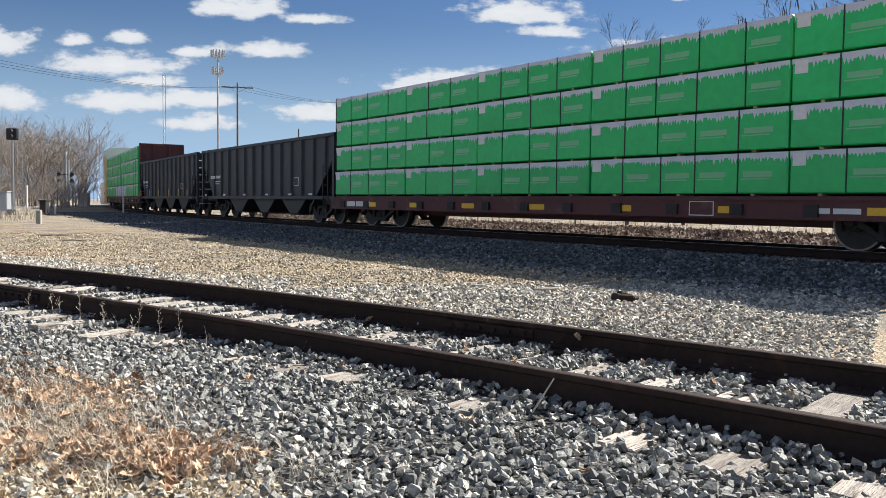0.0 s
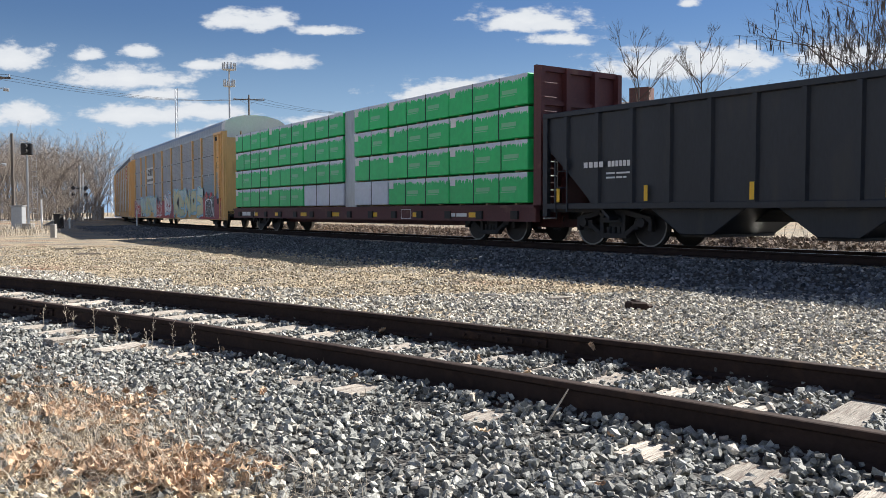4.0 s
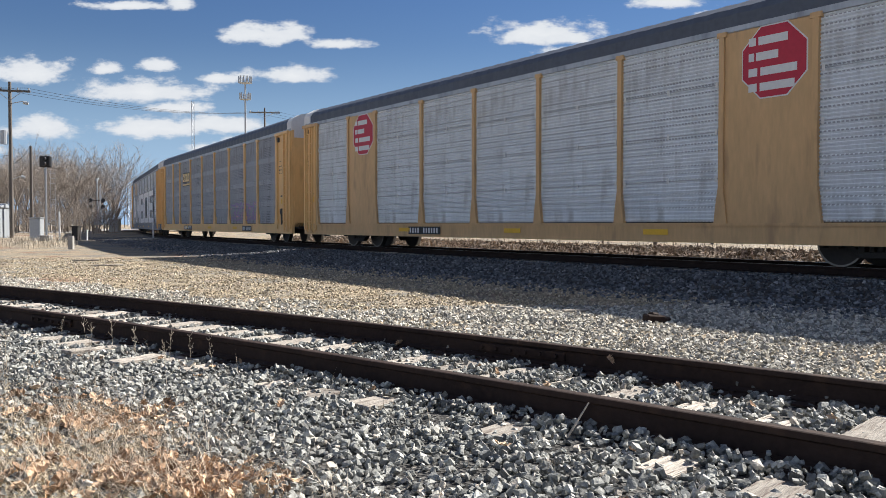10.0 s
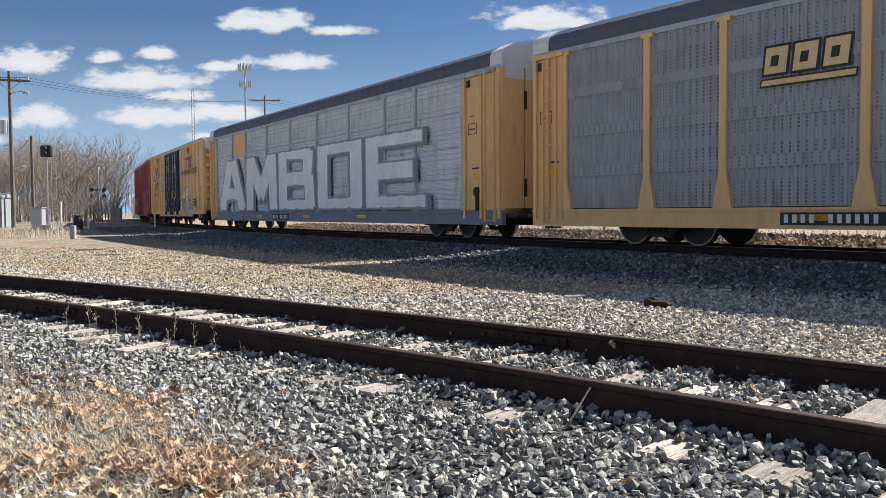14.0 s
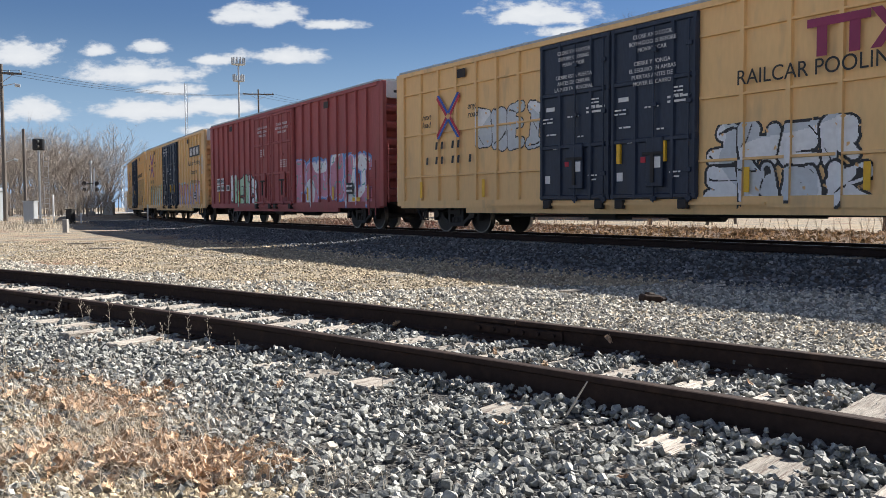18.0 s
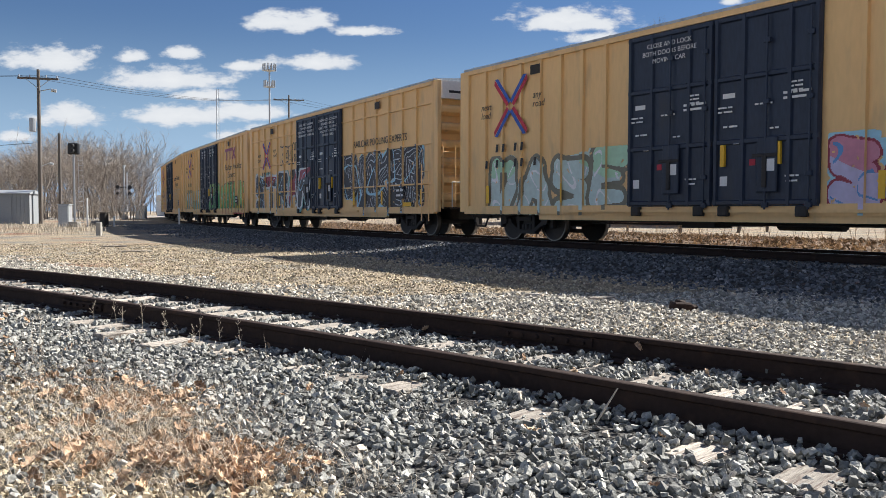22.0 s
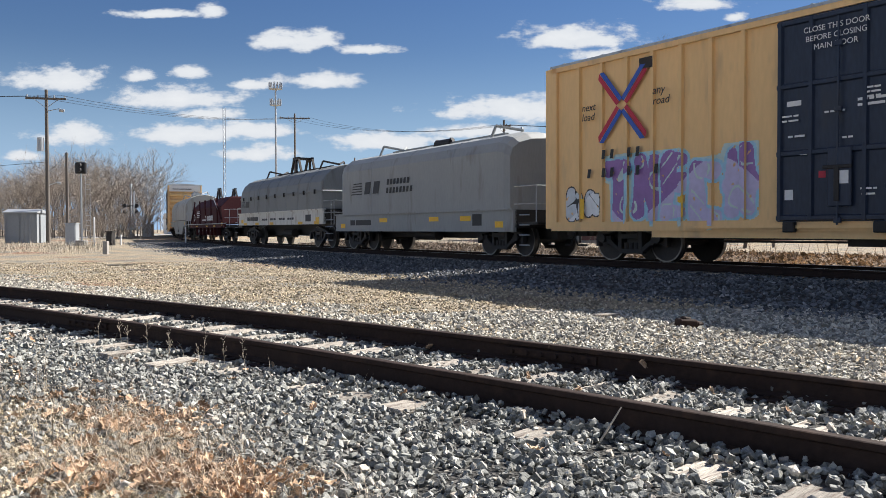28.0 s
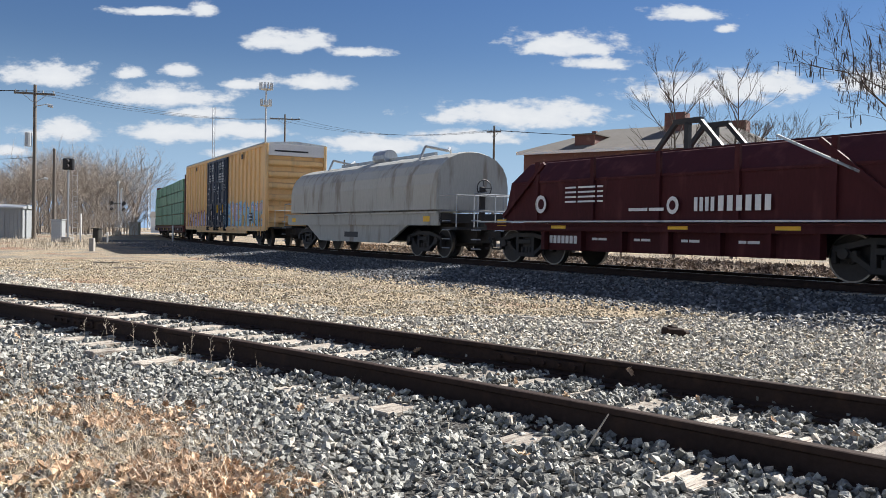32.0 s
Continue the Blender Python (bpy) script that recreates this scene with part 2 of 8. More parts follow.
PANEL_LIGHT = material("light_rack_panel", (0.76, 0.79, 0.81), 0.5, 0.0, vary=0.15, size=0.8, fine=12, bump=0.05, dirt=(0.5, 0.51, 0.52), dirt_amount=0.3, stretch=STREAK)
PANEL_SLOTTED = perforated("slotted_pale_rack_panel", (0.70, 0.74, 0.78), (0.16, 0.17, 0.19), 0.085, 0.15, 0.6, 0.22, dirt=(0.5, 0.52, 0.54), dirt_amount=0.3, band=0.62, depth=0.55)
PANEL_HOLED = perforated("holed_grey_rack_panel", (0.33, 0.345, 0.375), (0.12, 0.125, 0.14), 0.17, 0.075, 0.22, 0.55, vary=0.12, dirt=(0.25, 0.245, 0.25), dirt_amount=0.25, band=0.72)
ROOF_GREY = material("rack_roof_steel", (0.33, 0.36, 0.41), 0.45, 0.3, vary=0.12, size=0.5, fine=8, bump=0.03)
ROOF_DARK = material("dark_roof_steel", (0.09, 0.105, 0.135), 0.6, vary=0.15, size=0.5, fine=8, bump=0.03)
RACK_TAN = material("faded_tan_rack_paint", (0.64, 0.41, 0.195), 0.55, vary=0.12, size=0.9, fine=9, bump=0.05, dirt=(0.48, 0.3, 0.15), dirt_amount=0.2, stretch=STREAK)
SLATE = material("slate_blue_paint", (0.20, 0.23, 0.28), 0.55, vary=0.12, size=0.9, fine=9, bump=0.04)
SILL_WHITE = material("dirty_white_sill", (0.68, 0.66, 0.60), 0.6, vary=0.12, size=1.2, fine=9, bump=0.03, dirt=(0.35, 0.27, 0.2), dirt_amount=0.25, stretch=STREAK)
WHITE = material("white_paint", (0.75, 0.75, 0.74), 0.55, vary=0.08, bump=0.02)
SAFETY = material("yellow_reflective_paint", (0.85, 0.5, 0.03), 0.5, vary=0.1, bump=0.0)
GREEN_WRAP = material("green_lumber_wrap", (0.02, 0.54, 0.14), 0.38, vary=0.1, size=1.5, fine=6, bump=0.25, random_value=0.06)
WRAP_WHITE = material("white_lumber_wrap", (0.62, 0.65, 0.72), 0.4, vary=0.08, size=1.5, fine=6, bump=0.2)
LUMBER = material("sawn_lumber", (0.45, 0.32, 0.18), 0.8, vary=0.2, fine=20)
CB_RED = material("centerbeam_brown_red", (0.10, 0.03, 0.03), 0.6, vary=0.2, bump=0.05, dirt=(0.2, 0.1, 0.07), dirt_amount=0.1)
COIL_PALE = material("pale_coil_hood_grey", (0.30, 0.312, 0.31), 0.6, vary=0.08, size=0.7, bump=0.03, dirt=(0.22, 0.215, 0.2), dirt_amount=0.12, stretch=STREAK)
COIL_GREY = material("coil_hood_grey", (0.205, 0.213, 0.21), 0.6, vary=0.1, size=0.7, bump=0.03, dirt=(0.13, 0.125, 0.115), dirt_amount=0.15, stretch=STREAK)
COIL_WHITE = material("coil_hood_white", (0.42, 0.42, 0.385), 0.6, vary=0.1, size=0.7, bump=0.03, dirt=(0.25, 0.22, 0.18), dirt_amount=0.3, stretch=STREAK)
SHIELD_RED = material("coil_hood_dark_red", (0.058, 0.0125, 0.015), 0.7, vary=0.18, size=0.8, bump=0.03, dirt=(0.1, 0.03, 0.03), dirt_amount=0.2, stretch=STREAK, spec=0.2)
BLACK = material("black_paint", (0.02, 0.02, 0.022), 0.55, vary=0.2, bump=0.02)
SIGN_RED = material("red_emblem_paint", (0.5, 0.02, 0.05), 0.5, vary=0.1, bump=0)
SIGN_BLUE = material("blue_emblem_paint", (0.03, 0.1, 0.45), 0.5, vary=0.1, bump=0)
RAIL = material("rusted_rail", (0.036, 0.023, 0.019), 0.85, vary=0.3, size=3, fine=30, bump=0.2, dirt=(0.06, 0.036, 0.026), dirt_amount=0.15, spec=0.2)
RAIL_TOP = material("polished_rail_head", (0.35, 0.34, 0.33), 0.3, 0.9, vary=0.15, bump=0.02)
TIE = material("weathered_tie_wood", (0.44, 0.39, 0.33), 0.85, vary=0.45, size=3, fine=14, bump=1.0, dirt=(0.13, 0.09, 0.07), dirt_amount=0.35, stretch=(0.7, 9, 9), random_value=0.35)


# ---- mesh building ----
class Shape:
    """Collects boxes, rods, prisms and discs into one mesh."""

    def __init__(self):
        self.v, self.f = [], []

    def add(self, v, f):
        o = len(self.v)
        self.v += [tuple(p) for p in v]
        self.f += [tuple(i + o for i in q) for q in f]
        return self

    def box(self, x0, x1, y0, y1, z0, z1, m=None):
        v = [Vector((x, y, z)) for z in (z0, z1) for y in (y0, y1) for x in (x0, x1)]
        if m is not None:
            v = [m @ p for p in v]
        return self.add(v, [(0, 2, 3, 1), (4, 5, 7, 6), (0, 1, 5, 4), (2, 6, 7, 3), (0, 4, 6, 2), (1, 3, 7, 5)])

    def rod(self, p, q, r=0.02, n=6, r2=None):
        p, q = Vector(p), Vector(q)
        r2 = r if r2 is None else r2
        z = (q - p).normalized()
        x = z.orthogonal().normalized()
        y = z.cross(x)
        v = [p + (x * math.cos(a) + y * math.sin(a)) * r for a in (2 * math.pi * i / n for i in range(n))]
        v += [q + (x * math.cos(a) + y * math.sin(a)) * r2 for a in (2 * math.pi * i / n for i in range(n))]
        f = [(i, (i + 1) % n, n + (i + 1) % n, n + i) for i in range(n)] + [tuple(range(n - 1, -1, -1)), tuple(range(n, 2 * n))]
        return self.add(v, f)

    def beam(self, p, q, w, h):
        p, q = Vector(p), Vector(q)
        d = q - p
        m = Matrix.Translation(p) @ d.to_track_quat("X", "Z").to_matrix().to_4x4()
        return self.box(0, d.length, -w / 2, w / 2, -h / 2, h / 2, m)

    def prism(self, poly, a, b, axis="y"):
        """poly: 2D points, anticlockwise; pushed from a to b along the axis. axis y: (x, z); x: (y, z); z: (x, y)."""
        def p3(q, c):
            return {"y": (q[0], c, q[1]), "x": (c, q[0], q[1]), "z": (q[0], q[1], c)}[axis]
        n = len(poly)
        v = [p3(q, a) for q in poly] + [p3(q, b) for q in poly]
        f = [tuple(range(n)), tuple(range(2 * n - 1, n - 1, -1))] + [(i, n + i, n + (i + 1) % n, (i + 1) % n) for i in range(n)]
        return self.add(v, f)

    def mesh(self, name, mat, smooth=False, bevel=0.0):
        me = bpy.data.meshes.new(name)
        me.from_pydata(self.v, [], self.f)
        bm = bmesh.new()
        bm.from_mesh(me)
        bmesh.ops.recalc_face_normals(bm, faces=bm.faces)
        if bevel:
            bmesh.ops.bevel(bm, geom=bm.edges[:], offset=bevel, segments=1, affect="EDGES")
        bm.to_mesh(me)
        bm.free()
        if smooth:
            me.polygons.foreach_set("use_smooth", [True] * len(me.polygons))
        me.materials.append(mat)
        return me


def part(name, shape, mat, parent, label="", at=None, smooth=False, bevel=0.0):
    """One mesh object under its thing or part. shape: a Shape or a finished mesh."""
    me = shape.mesh(name, mat, smooth, bevel) if isinstance(shape, Shape) else shape
    ob = new(name, me)
    ob.parent = parent
    if at is not None:
        ob.matrix_basis = at
    if label:
        ob["label"] = label
    return ob


def thing(name, label, category, group="", kind="", at=None):
    ob = new(name)
    if at is not None:
        ob.matrix_basis = at
    return tagged(ob, label, category, group, kind)


def solid(name, shape, mat, label, category, group="", kind="", smooth=False, bevel=0.0, at=None):
    ob = new(name, shape.mesh(name, mat, smooth, bevel) if isinstance(shape, Shape) else shape)
    if at is not None:
        ob.matrix_basis = at
    return tagged(ob, label, category, group, kind)


# ---- the main line, as the train runs on it ----
MAIN_X, MAIN_Y, MAIN_TH, MAIN_K, MAIN_C = 1.314, 27.377, -1.0147, 0.002976, -6.84e-6
RAIL_Z = 0.406
S_FAR, S_NEAR = -130.0, 45.0          # the bend lies between these; straight beyond


def main_heading(s):
    return MAIN_TH + MAIN_K * s + (MAIN_C * s * s if s < 0 else 0.0)


def lay_line():
    """The axis, stepped out every half metre from s = 0 both ways."""
    out = {0: (MAIN_X, MAIN_Y)}
    for way in (-1, 1):
        x, y, i = MAIN_X, MAIN_Y, 0
        while S_FAR < i * 0.5 < S_NEAR or i == 0:
            a = main_heading((i + 0.5 * way) * 0.5)
            x, y, i = x + way * 0.5 * math.cos(a), y + way * 0.5 * math.sin(a), i + way
            out[i] = (x, y)
    return out


LAID = lay_line()


def main_line(s):
    """Place and heading of the main line's axis, s metres along it in the train's direction."""
    c = min(max(s, S_FAR), S_NEAR)
    i = min(max(int(math.floor(c * 2)), int(S_FAR * 2)), int(S_NEAR * 2) - 1)
    u = c * 2 - i
    (x0, y0), (x1, y1) = LAID[i], LAID[i + 1]
    a = main_heading(c)
    return x0 + (x1 - x0) * u + (s - c) * math.cos(a), y0 + (y1 - y0) * u + (s - c) * math.sin(a), a


NEAR_TH, NEAR_K, NEAR_Z = -0.7604, -0.0103, 0.263


def near_line(s):
    """Place and heading of the siding's axis near the camera."""
    c = min(max(s, -17.0), 12.0)
    h = NEAR_K * c * c / 2 + NEAR_K * c * (s - c)
    ux, uy = math.cos(NEAR_TH), math.sin(NEAR_TH)
    return ux * s - uy * h, 6.639 + uy * s + ux * h, NEAR_TH + math.atan(NEAR_K * c)


def along(line, s, side=0.0, z=0.0):
    x, y, a = line(s)
    return Vector((x - math.sin(a) * side, y + math.cos(a) * side, z))


# ---- ground and tracks ----
def smooth01(a, b, v):
    u = min(max((v - a) / (b - a), 0.0), 1.0)
    return u * u * (3 - 2 * u)


def ground_height(x, y):
    near = 0.03 * noise.noise(Vector((x * 0.7, y * 0.7, 0))) + 0.02 * noise.noise(Vector((x * 2.1, y * 2.1, 4)))
    return 0.02 + near + 0.33 * smooth01(30, 85, y)


def graded_soil(name, base, second, third, scale=0.5):
    """Soil of three mingled colours with fine gravel grain."""
    m = bpy.data.materials.new(name)
    m.use_nodes = True
    n, l = m.node_tree.nodes, m.node_tree.links
    b = n["Principled BSDF"]
    b.inputs["Roughness"].default_value = 0.95
    b.inputs["Specular IOR Level"].default_value = 0.2
    tc = n.new("ShaderNodeTexCoord")
    last = None
    for i, (col, sc, lo, hi) in enumerate(((second, scale, 0.42, 0.62), (third, scale * 0.37, 0.55, 0.66))):
        t = n.new("ShaderNodeTexNoise")
        t.inputs["Scale"].default_value, t.inputs["Detail"].default_value = sc, 9
        t.inputs["Roughness"].default_value = 0.65
        l.new(tc.outputs["Object"], t.inputs["Vector"])
        r = n.new("ShaderNodeMapRange")
        r.inputs[1].default_value, r.inputs[2].default_value = lo, hi
        l.new(t.outputs[0], r.inputs[0])
        mx = n.new("ShaderNodeMixRGB")
        mx.inputs[1].default_value, mx.inputs[2].default_value = (*base, 1), (*col, 1)
        l.new(r.outputs[0], mx.inputs[0])
        if last:
            l.new(last.outputs[0], mx.inputs[1])
        last = mx
    g = n.new("ShaderNodeTexVoronoi")
    g.inputs["Scale"].default_value = 38
    l.new(tc.outputs["Object"], g.inputs["Vector"])
    gr = n.new("ShaderNodeMapRange")
    gr.inputs[3].default_value, gr.inputs[4].default_value = 0.55, 1.4
    sep = n.new("ShaderNodeSeparateColor")
    l.new(g.outputs["Color"], sep.inputs[0])
    l.new(sep.outputs[0], gr.inputs[0])
    hsv = n.new("ShaderNodeHueSaturation")
    l.new(last.outputs[0], hsv.inputs["Color"])
    l.new(gr.outputs[0], hsv.inputs["Value"])
    l.new(hsv.outputs[0], b.inputs["Base Color"])
    bp = n.new("ShaderNodeBump")
    bp.inputs["Strength"].default_value, bp.inputs["Distance"].default_value = 0.8, 0.03
    l.new(g.outputs["Distance"], bp.inputs["Height"])
    l.new(bp.outputs[0], b.inputs["Normal"])
    return m


def island_material(name, dark, light, rough=0.85, bump=0.3, fine=60, tint=None, spec=0.3, middle=None):
    """Loose pieces, each of its own tone."""
    m = bpy.data.materials.new(name)
    m.use_nodes = True
    n, l = m.node_tree.nodes, m.node_tree.links
    b = n["Principled BSDF"]
    b.inputs["Roughness"].default_value = rough
    b.inputs["Specular IOR Level"].default_value = spec
    geo = n.new("ShaderNodeNewGeometry")
    ramp = n.new("ShaderNodeValToRGB")
    ramp.color_ramp.elements[0].color, ramp.color_ramp.elements[1].color = (*dark, 1), (*light, 1)
    if middle:
        e = ramp.color_ramp.elements.new(0.6)
        e.color = (*middle, 1)
    if tint:
        e = ramp.color_ramp.elements.new(0.93)
        e.color = (*light, 1)
        ramp.color_ramp.elements[-1].color = (*tint, 1)
    l.new(geo.outputs["Random Per Island"], ramp.inputs[0])
    tc = n.new("ShaderNodeTexCoord")
    t = n.new("ShaderNodeTexNoise")
    t.inputs["Scale"].default_value, t.inputs["Detail"].default_value = fine, 4
    l.new(tc.outputs["Object"], t.inputs["Vector"])
    r = n.new("ShaderNodeMapRange")
    r.inputs[1].default_value, r.inputs[2].default_value, r.inputs[3].default_value, r.inputs[4].default_value = 0.3, 0.7, 0.7, 1.3
    l.new(t.outputs[0], r.inputs[0])
    hsv = n.new("ShaderNodeHueSaturation")
    l.new(ramp.outputs[0], hsv.inputs["Color"])
    l.new(r.outputs[0], hsv.inputs["Value"])
    l.new(hsv.outputs[0], b.inputs["Base Color"])
    if bump:
        bp = n.new("ShaderNodeBump")
        bp.inputs["Strength"].default_value, bp.inputs["Distance"].default_value = bump, 0.01
        l.new(t.outputs[0], bp.inputs["Height"])
        l.new(bp.outputs[0], b.inputs["Normal"])
    return m


DIRT = graded_soil("tan_gravelly_dirt", (0.36, 0.29, 0.20), (0.22, 0.205, 0.175), (0.26, 0.15, 0.10), 0.55)
# near-black: the shade in gaps between stones is put into the bed's colour
BALLAST_GAP_SHADE = graded_soil("gap_shade_ballast_bed", (0.055, 0.053, 0.05), (0.09, 0.085, 0.08), (0.04, 0.04, 0.04), 1.2)
STONE = island_material("crushed_grey_stone", (0.105, 0.105, 0.096), (0.47, 0.465, 0.42), tint=(0.55, 0.47, 0.38), rough=0.7, spec=0.4, bump=0.7, fine=60, middle=(0.275, 0.274, 0.25))
GRAVEL_GREY = island_material("pale_grey_gravel", (0.18, 0.172, 0.15), (0.68, 0.64, 0.55), tint=(0.74, 0.65, 0.5), rough=0.8, spec=0.2, bump=0.4, fine=80, middle=(0.44, 0.413, 0.355))
# grey stone with the train's dark blue shadow deepened in its colour
STONE_MAIN_SHADED = island_material("shadow_toned_crushed_stone", (0.03, 0.034, 0.039), (0.2, 0.21, 0.225), tint=(0.42, 0.41, 0.4), rough=0.7, spec=0.35)
PEBBLE = island_material("tan_and_grey_gravel", (0.19, 0.155, 0.11), (0.62, 0.52, 0.36), tint=(0.7, 0.63, 0.5))
LEAF_DRY = island_material("dry_oak_leaves", (0.28, 0.175, 0.105), (0.74, 0.53, 0.35), rough=0.7, bump=0.2)
STRAW = island_material("dead_grass_straw", (0.24, 0.2, 0.155), (0.60, 0.52, 0.41), rough=0.8, bump=0)


def sheet():
    xs = sorted(set([-4000, -2000, -900, -400, -200, -120, -80] + list(range(-60, 61, 4)) + [float(v) for v in np.arange(-16, 16.1, 0.5)] + [80, 120, 200, 400, 900, 2000, 4000]))
    ys = sorted(set([-4000, -2000, -900, -400, -200, -120, -80] + list(range(-60, 121, 4)) + [float(v) for v in np.arange(0, 30.1, 0.5)] + [160, 220, 400, 900, 2000, 4000]))
    w = len(xs)
    v = [(float(x), float(y), ground_height(x, y)) for y in ys for x in xs]
    f = [(j * w + i, j * w + i + 1, (j + 1) * w + i + 1, (j + 1) * w + i) for j in range(len(ys) - 1) for i in range(w - 1)]
    return solid("ground", Shape().add(v, f), DIRT, "tan dirt and fine gravel between the tracks", "ground", kind="structure", smooth=True)


sheet()


def bed(name, line, s0, s1, step, profile, mat, label, category="ballast"):
    """A cross-section (side, z) drawn along a line."""
    n = int((s1 - s0) / step)
    w = len(profile)
    v = [along(line, s0 + (s1 - s0) * i / n, side, z) for i in range(n + 1) for side, z in profile]
    f = [(i * w + j, (i + 1) * w + j, (i + 1) * w + j + 1, i * w + j + 1) for i in range(n) for j in range(w - 1)]
    return solid(name, Shape().add(v, f), mat, label, category, kind="structure", smooth=True)


MAIN_BED = [(-5.6, -0.06), (-4.4, 0.035), (-3.4, 0.07), (-1.75, 0.20), (1.75, 0.20), (3.4, 0.05), (4.6, -0.06)]
SIDING_BED = [(-3.9, -0.06), (-2.6, 0.03), (-1.5, 0.07), (1.4, 0.07), (1.9, 0.03), (2.5, -0.06)]


def profile_height(profile, side):
    return float(np.interp(side, [p[0] for p in profile], [p[1] for p in profile]))


bed("main_ballast", main_line, -300, 140, 2.5, MAIN_BED, BALLAST_GAP_SHADE, "crushed stone bed under the main line, coloured near-black as shade between stones")
bed("siding_ballast", near_line, -50, 25, 1.0, SIDING_BED, BALLAST_GAP_SHADE, "crushed stone bed under the siding, coloured near-black as shade between stones")

RAIL_POLY = [(-0.07, -0.17), (0.07, -0.17), (0.07, -0.155), (0.012, -0.14), (0.009, -0.05), (0.036, -0.035), (0.036, -0.004), (0.028, 0), (-0.028, 0), (-0.036, -0.004), (-0.036, -0.035), (-0.009, -0.05), (-0.012, -0.14), (-0.07, -0.155)]


def swept(line, s0, s1, step, side, z, poly):
    n = max(1, int((s1 - s0) / step))
    w = len(poly)
    v = [along(line, s0 + (s1 - s0) * i / n, side + a, z + b) for i in range(n + 1) for a, b in poly]
    f = [(i * w + j, (i + 1) * w + j, (i + 1) * w + (j + 1) % w, i * w + (j + 1) % w) for i in range(n) for j in range(w)]
    f += [tuple(range(w)), tuple(range(n * w + w - 1, n * w - 1, -1))]
    return Shape().add(v, f)


def rail_thing(line, s0, s1, step, side, z, label, joints):
    r = thing("rail", label, "rail", "rails of the tracks")
    cuts = [s0] + joints + [s1]
    for a, b in zip(cuts, cuts[1:]):
        part("rail_length", swept(line, a + 0.004, b - 0.004, step, side, z, RAIL_POLY), RAIL, r)
    head = [(-0.022, 0.0), (0.022, 0.0), (0.022, 0.0025), (-0.022, 0.0025)]
    if line is main_line:
        part("polished_running_surface", swept(line, s0, s1, step, side, z, head), RAIL_TOP, r, "bright worn running surface")
    for j in joints:
        for o in (-1, 1):
            bar = [(o * 0.012, -0.125), (o * 0.034, -0.12), (o * 0.034, -0.06), (o * 0.012, -0.05)]
            part("joint_bar", swept(line, j - 0.45, j + 0.45, 0.3, side, z, bar), RAIL, r, "bolted rusty joint bar")
            for i in range(6):
                c = along(line, j - 0.375 + 0.15 * i, side + o * 0.034, z - 0.09)
                d = along(line, j - 0.375 + 0.15 * i, side + o * 0.062, z - 0.09)
                part("joint_bolt", Shape().rod(c, d, 0.018, 6), RAIL, r)
    return r


for side, joints in ((0.755, [0.52]), (-0.755, [-4.6])):
    rail_thing(main_line, -300, 140, 3.0, side, RAIL_Z, "dark rusty main line rail with a polished head", [])
    rail_thing(near_line, -50, 25, 0.5, side, NEAR_Z, "dark brown rusty siding rail on weathered ties", joints)


# ties: each its own slightly different slab
def tie_mesh(seed, length=2.6, wide=0.225, thick=0.17):
    rnd = random.Random(seed)
    sh = Shape()
    n = 7
    v = []
    for i in range(n + 1):
        x = -length / 2 + length * i / n + (rnd.uniform(-0.02, 0.02) if i in (0, n) else 0)
        a, b = -wide / 2 + rnd.uniform(-0.012, 0.008), wide / 2 + rnd.uniform(-0.008, 0.012)
        t = rnd.uniform(-0.008, 0.004)
        v += [(x, a, -thick), (x, b, -thick), (x, b * 0.97, t), (x, b * 0.2, t + rnd.uniform(-0.012, 0.003)), (x, a * 0.97, t + rnd.uniform(-0.006, 0.004))]
    w = 5
    f = [(i * w + j, (i + 1) * w + j, (i + 1) * w + (j + 1) % w, i * w + (j + 1) % w) for i in range(n) for j in range(w)]
    f += [tuple(range(w - 1, -1, -1)), tuple(range(n * w, n * w + w))]
    return sh.add(v, f).mesh("tie", TIE, bevel=0.006)


TIES = [tie_mesh(i) for i in range(6)]
PLATE = Shape().box(-0.18, 0.18, -0.1, 0.1, 0, 0.014).box(-0.13, -0.1, -0.03, 0.0, 0.014, 0.035).box(0.1, 0.13, 0.0, 0.03, 0.014, 0.035).mesh("tie_plate", RAIL)
rt = random.Random(5)


def ties(line, s0, s1, pitch, z, near, label):
    s = s0
    while s < s1:
        x, y, a = line(s)
        m = pose(x, y, z + (rt.uniform(-0.02, 0.012) if near else 0), rt.uniform(-1.2, 1.2), rt.uniform(-0.8, 0.8), math.degrees(a) + 90 + rt.uniform(-1.5, 1.5))
        t = new("tie", TIES[rt.randrange(6)])
        t.matrix_basis = m
        tagged(t, label, "railway tie", "ties of the siding" if near else "ties of the main line")
        if near and -9 < s < 5:
            for e in (-0.755, 0.755):
                part("tie_plate", PLATE, None, t, at=pose(e, 0, 0.003))
        s += pitch


ties(near_line, 2.85 - 0.513 * 60, 9.0, 0.513, NEAR_Z - 0.172, True, "grey weathered wooden tie half buried in ballast")
ties(main_line, -70.0, 24.0, 0.55, RAIL_Z - 0.172, False, "dark creosoted wooden tie under the main line")
# two worn tie ends that stand proud of the stones beside the siding
for sx, sd, tilt in ((-1.83, -1.5, -2), (-2.66, -1.5, 2)):
    px_, py_, pa_ = near_line(sx)
    q = along(near_line, sx, sd + 0.15, NEAR_Z - 0.14)
    ob = solid("broken_tie_end", tie_mesh(40 + int(sx * 3), 0.42, 0.17, 0.07), None, "split grey wooden tie end lying on the ballast", "railway tie", at=pose(q.x, q.y, q.z, 0, tilt, math.degrees(pa_) + 92))


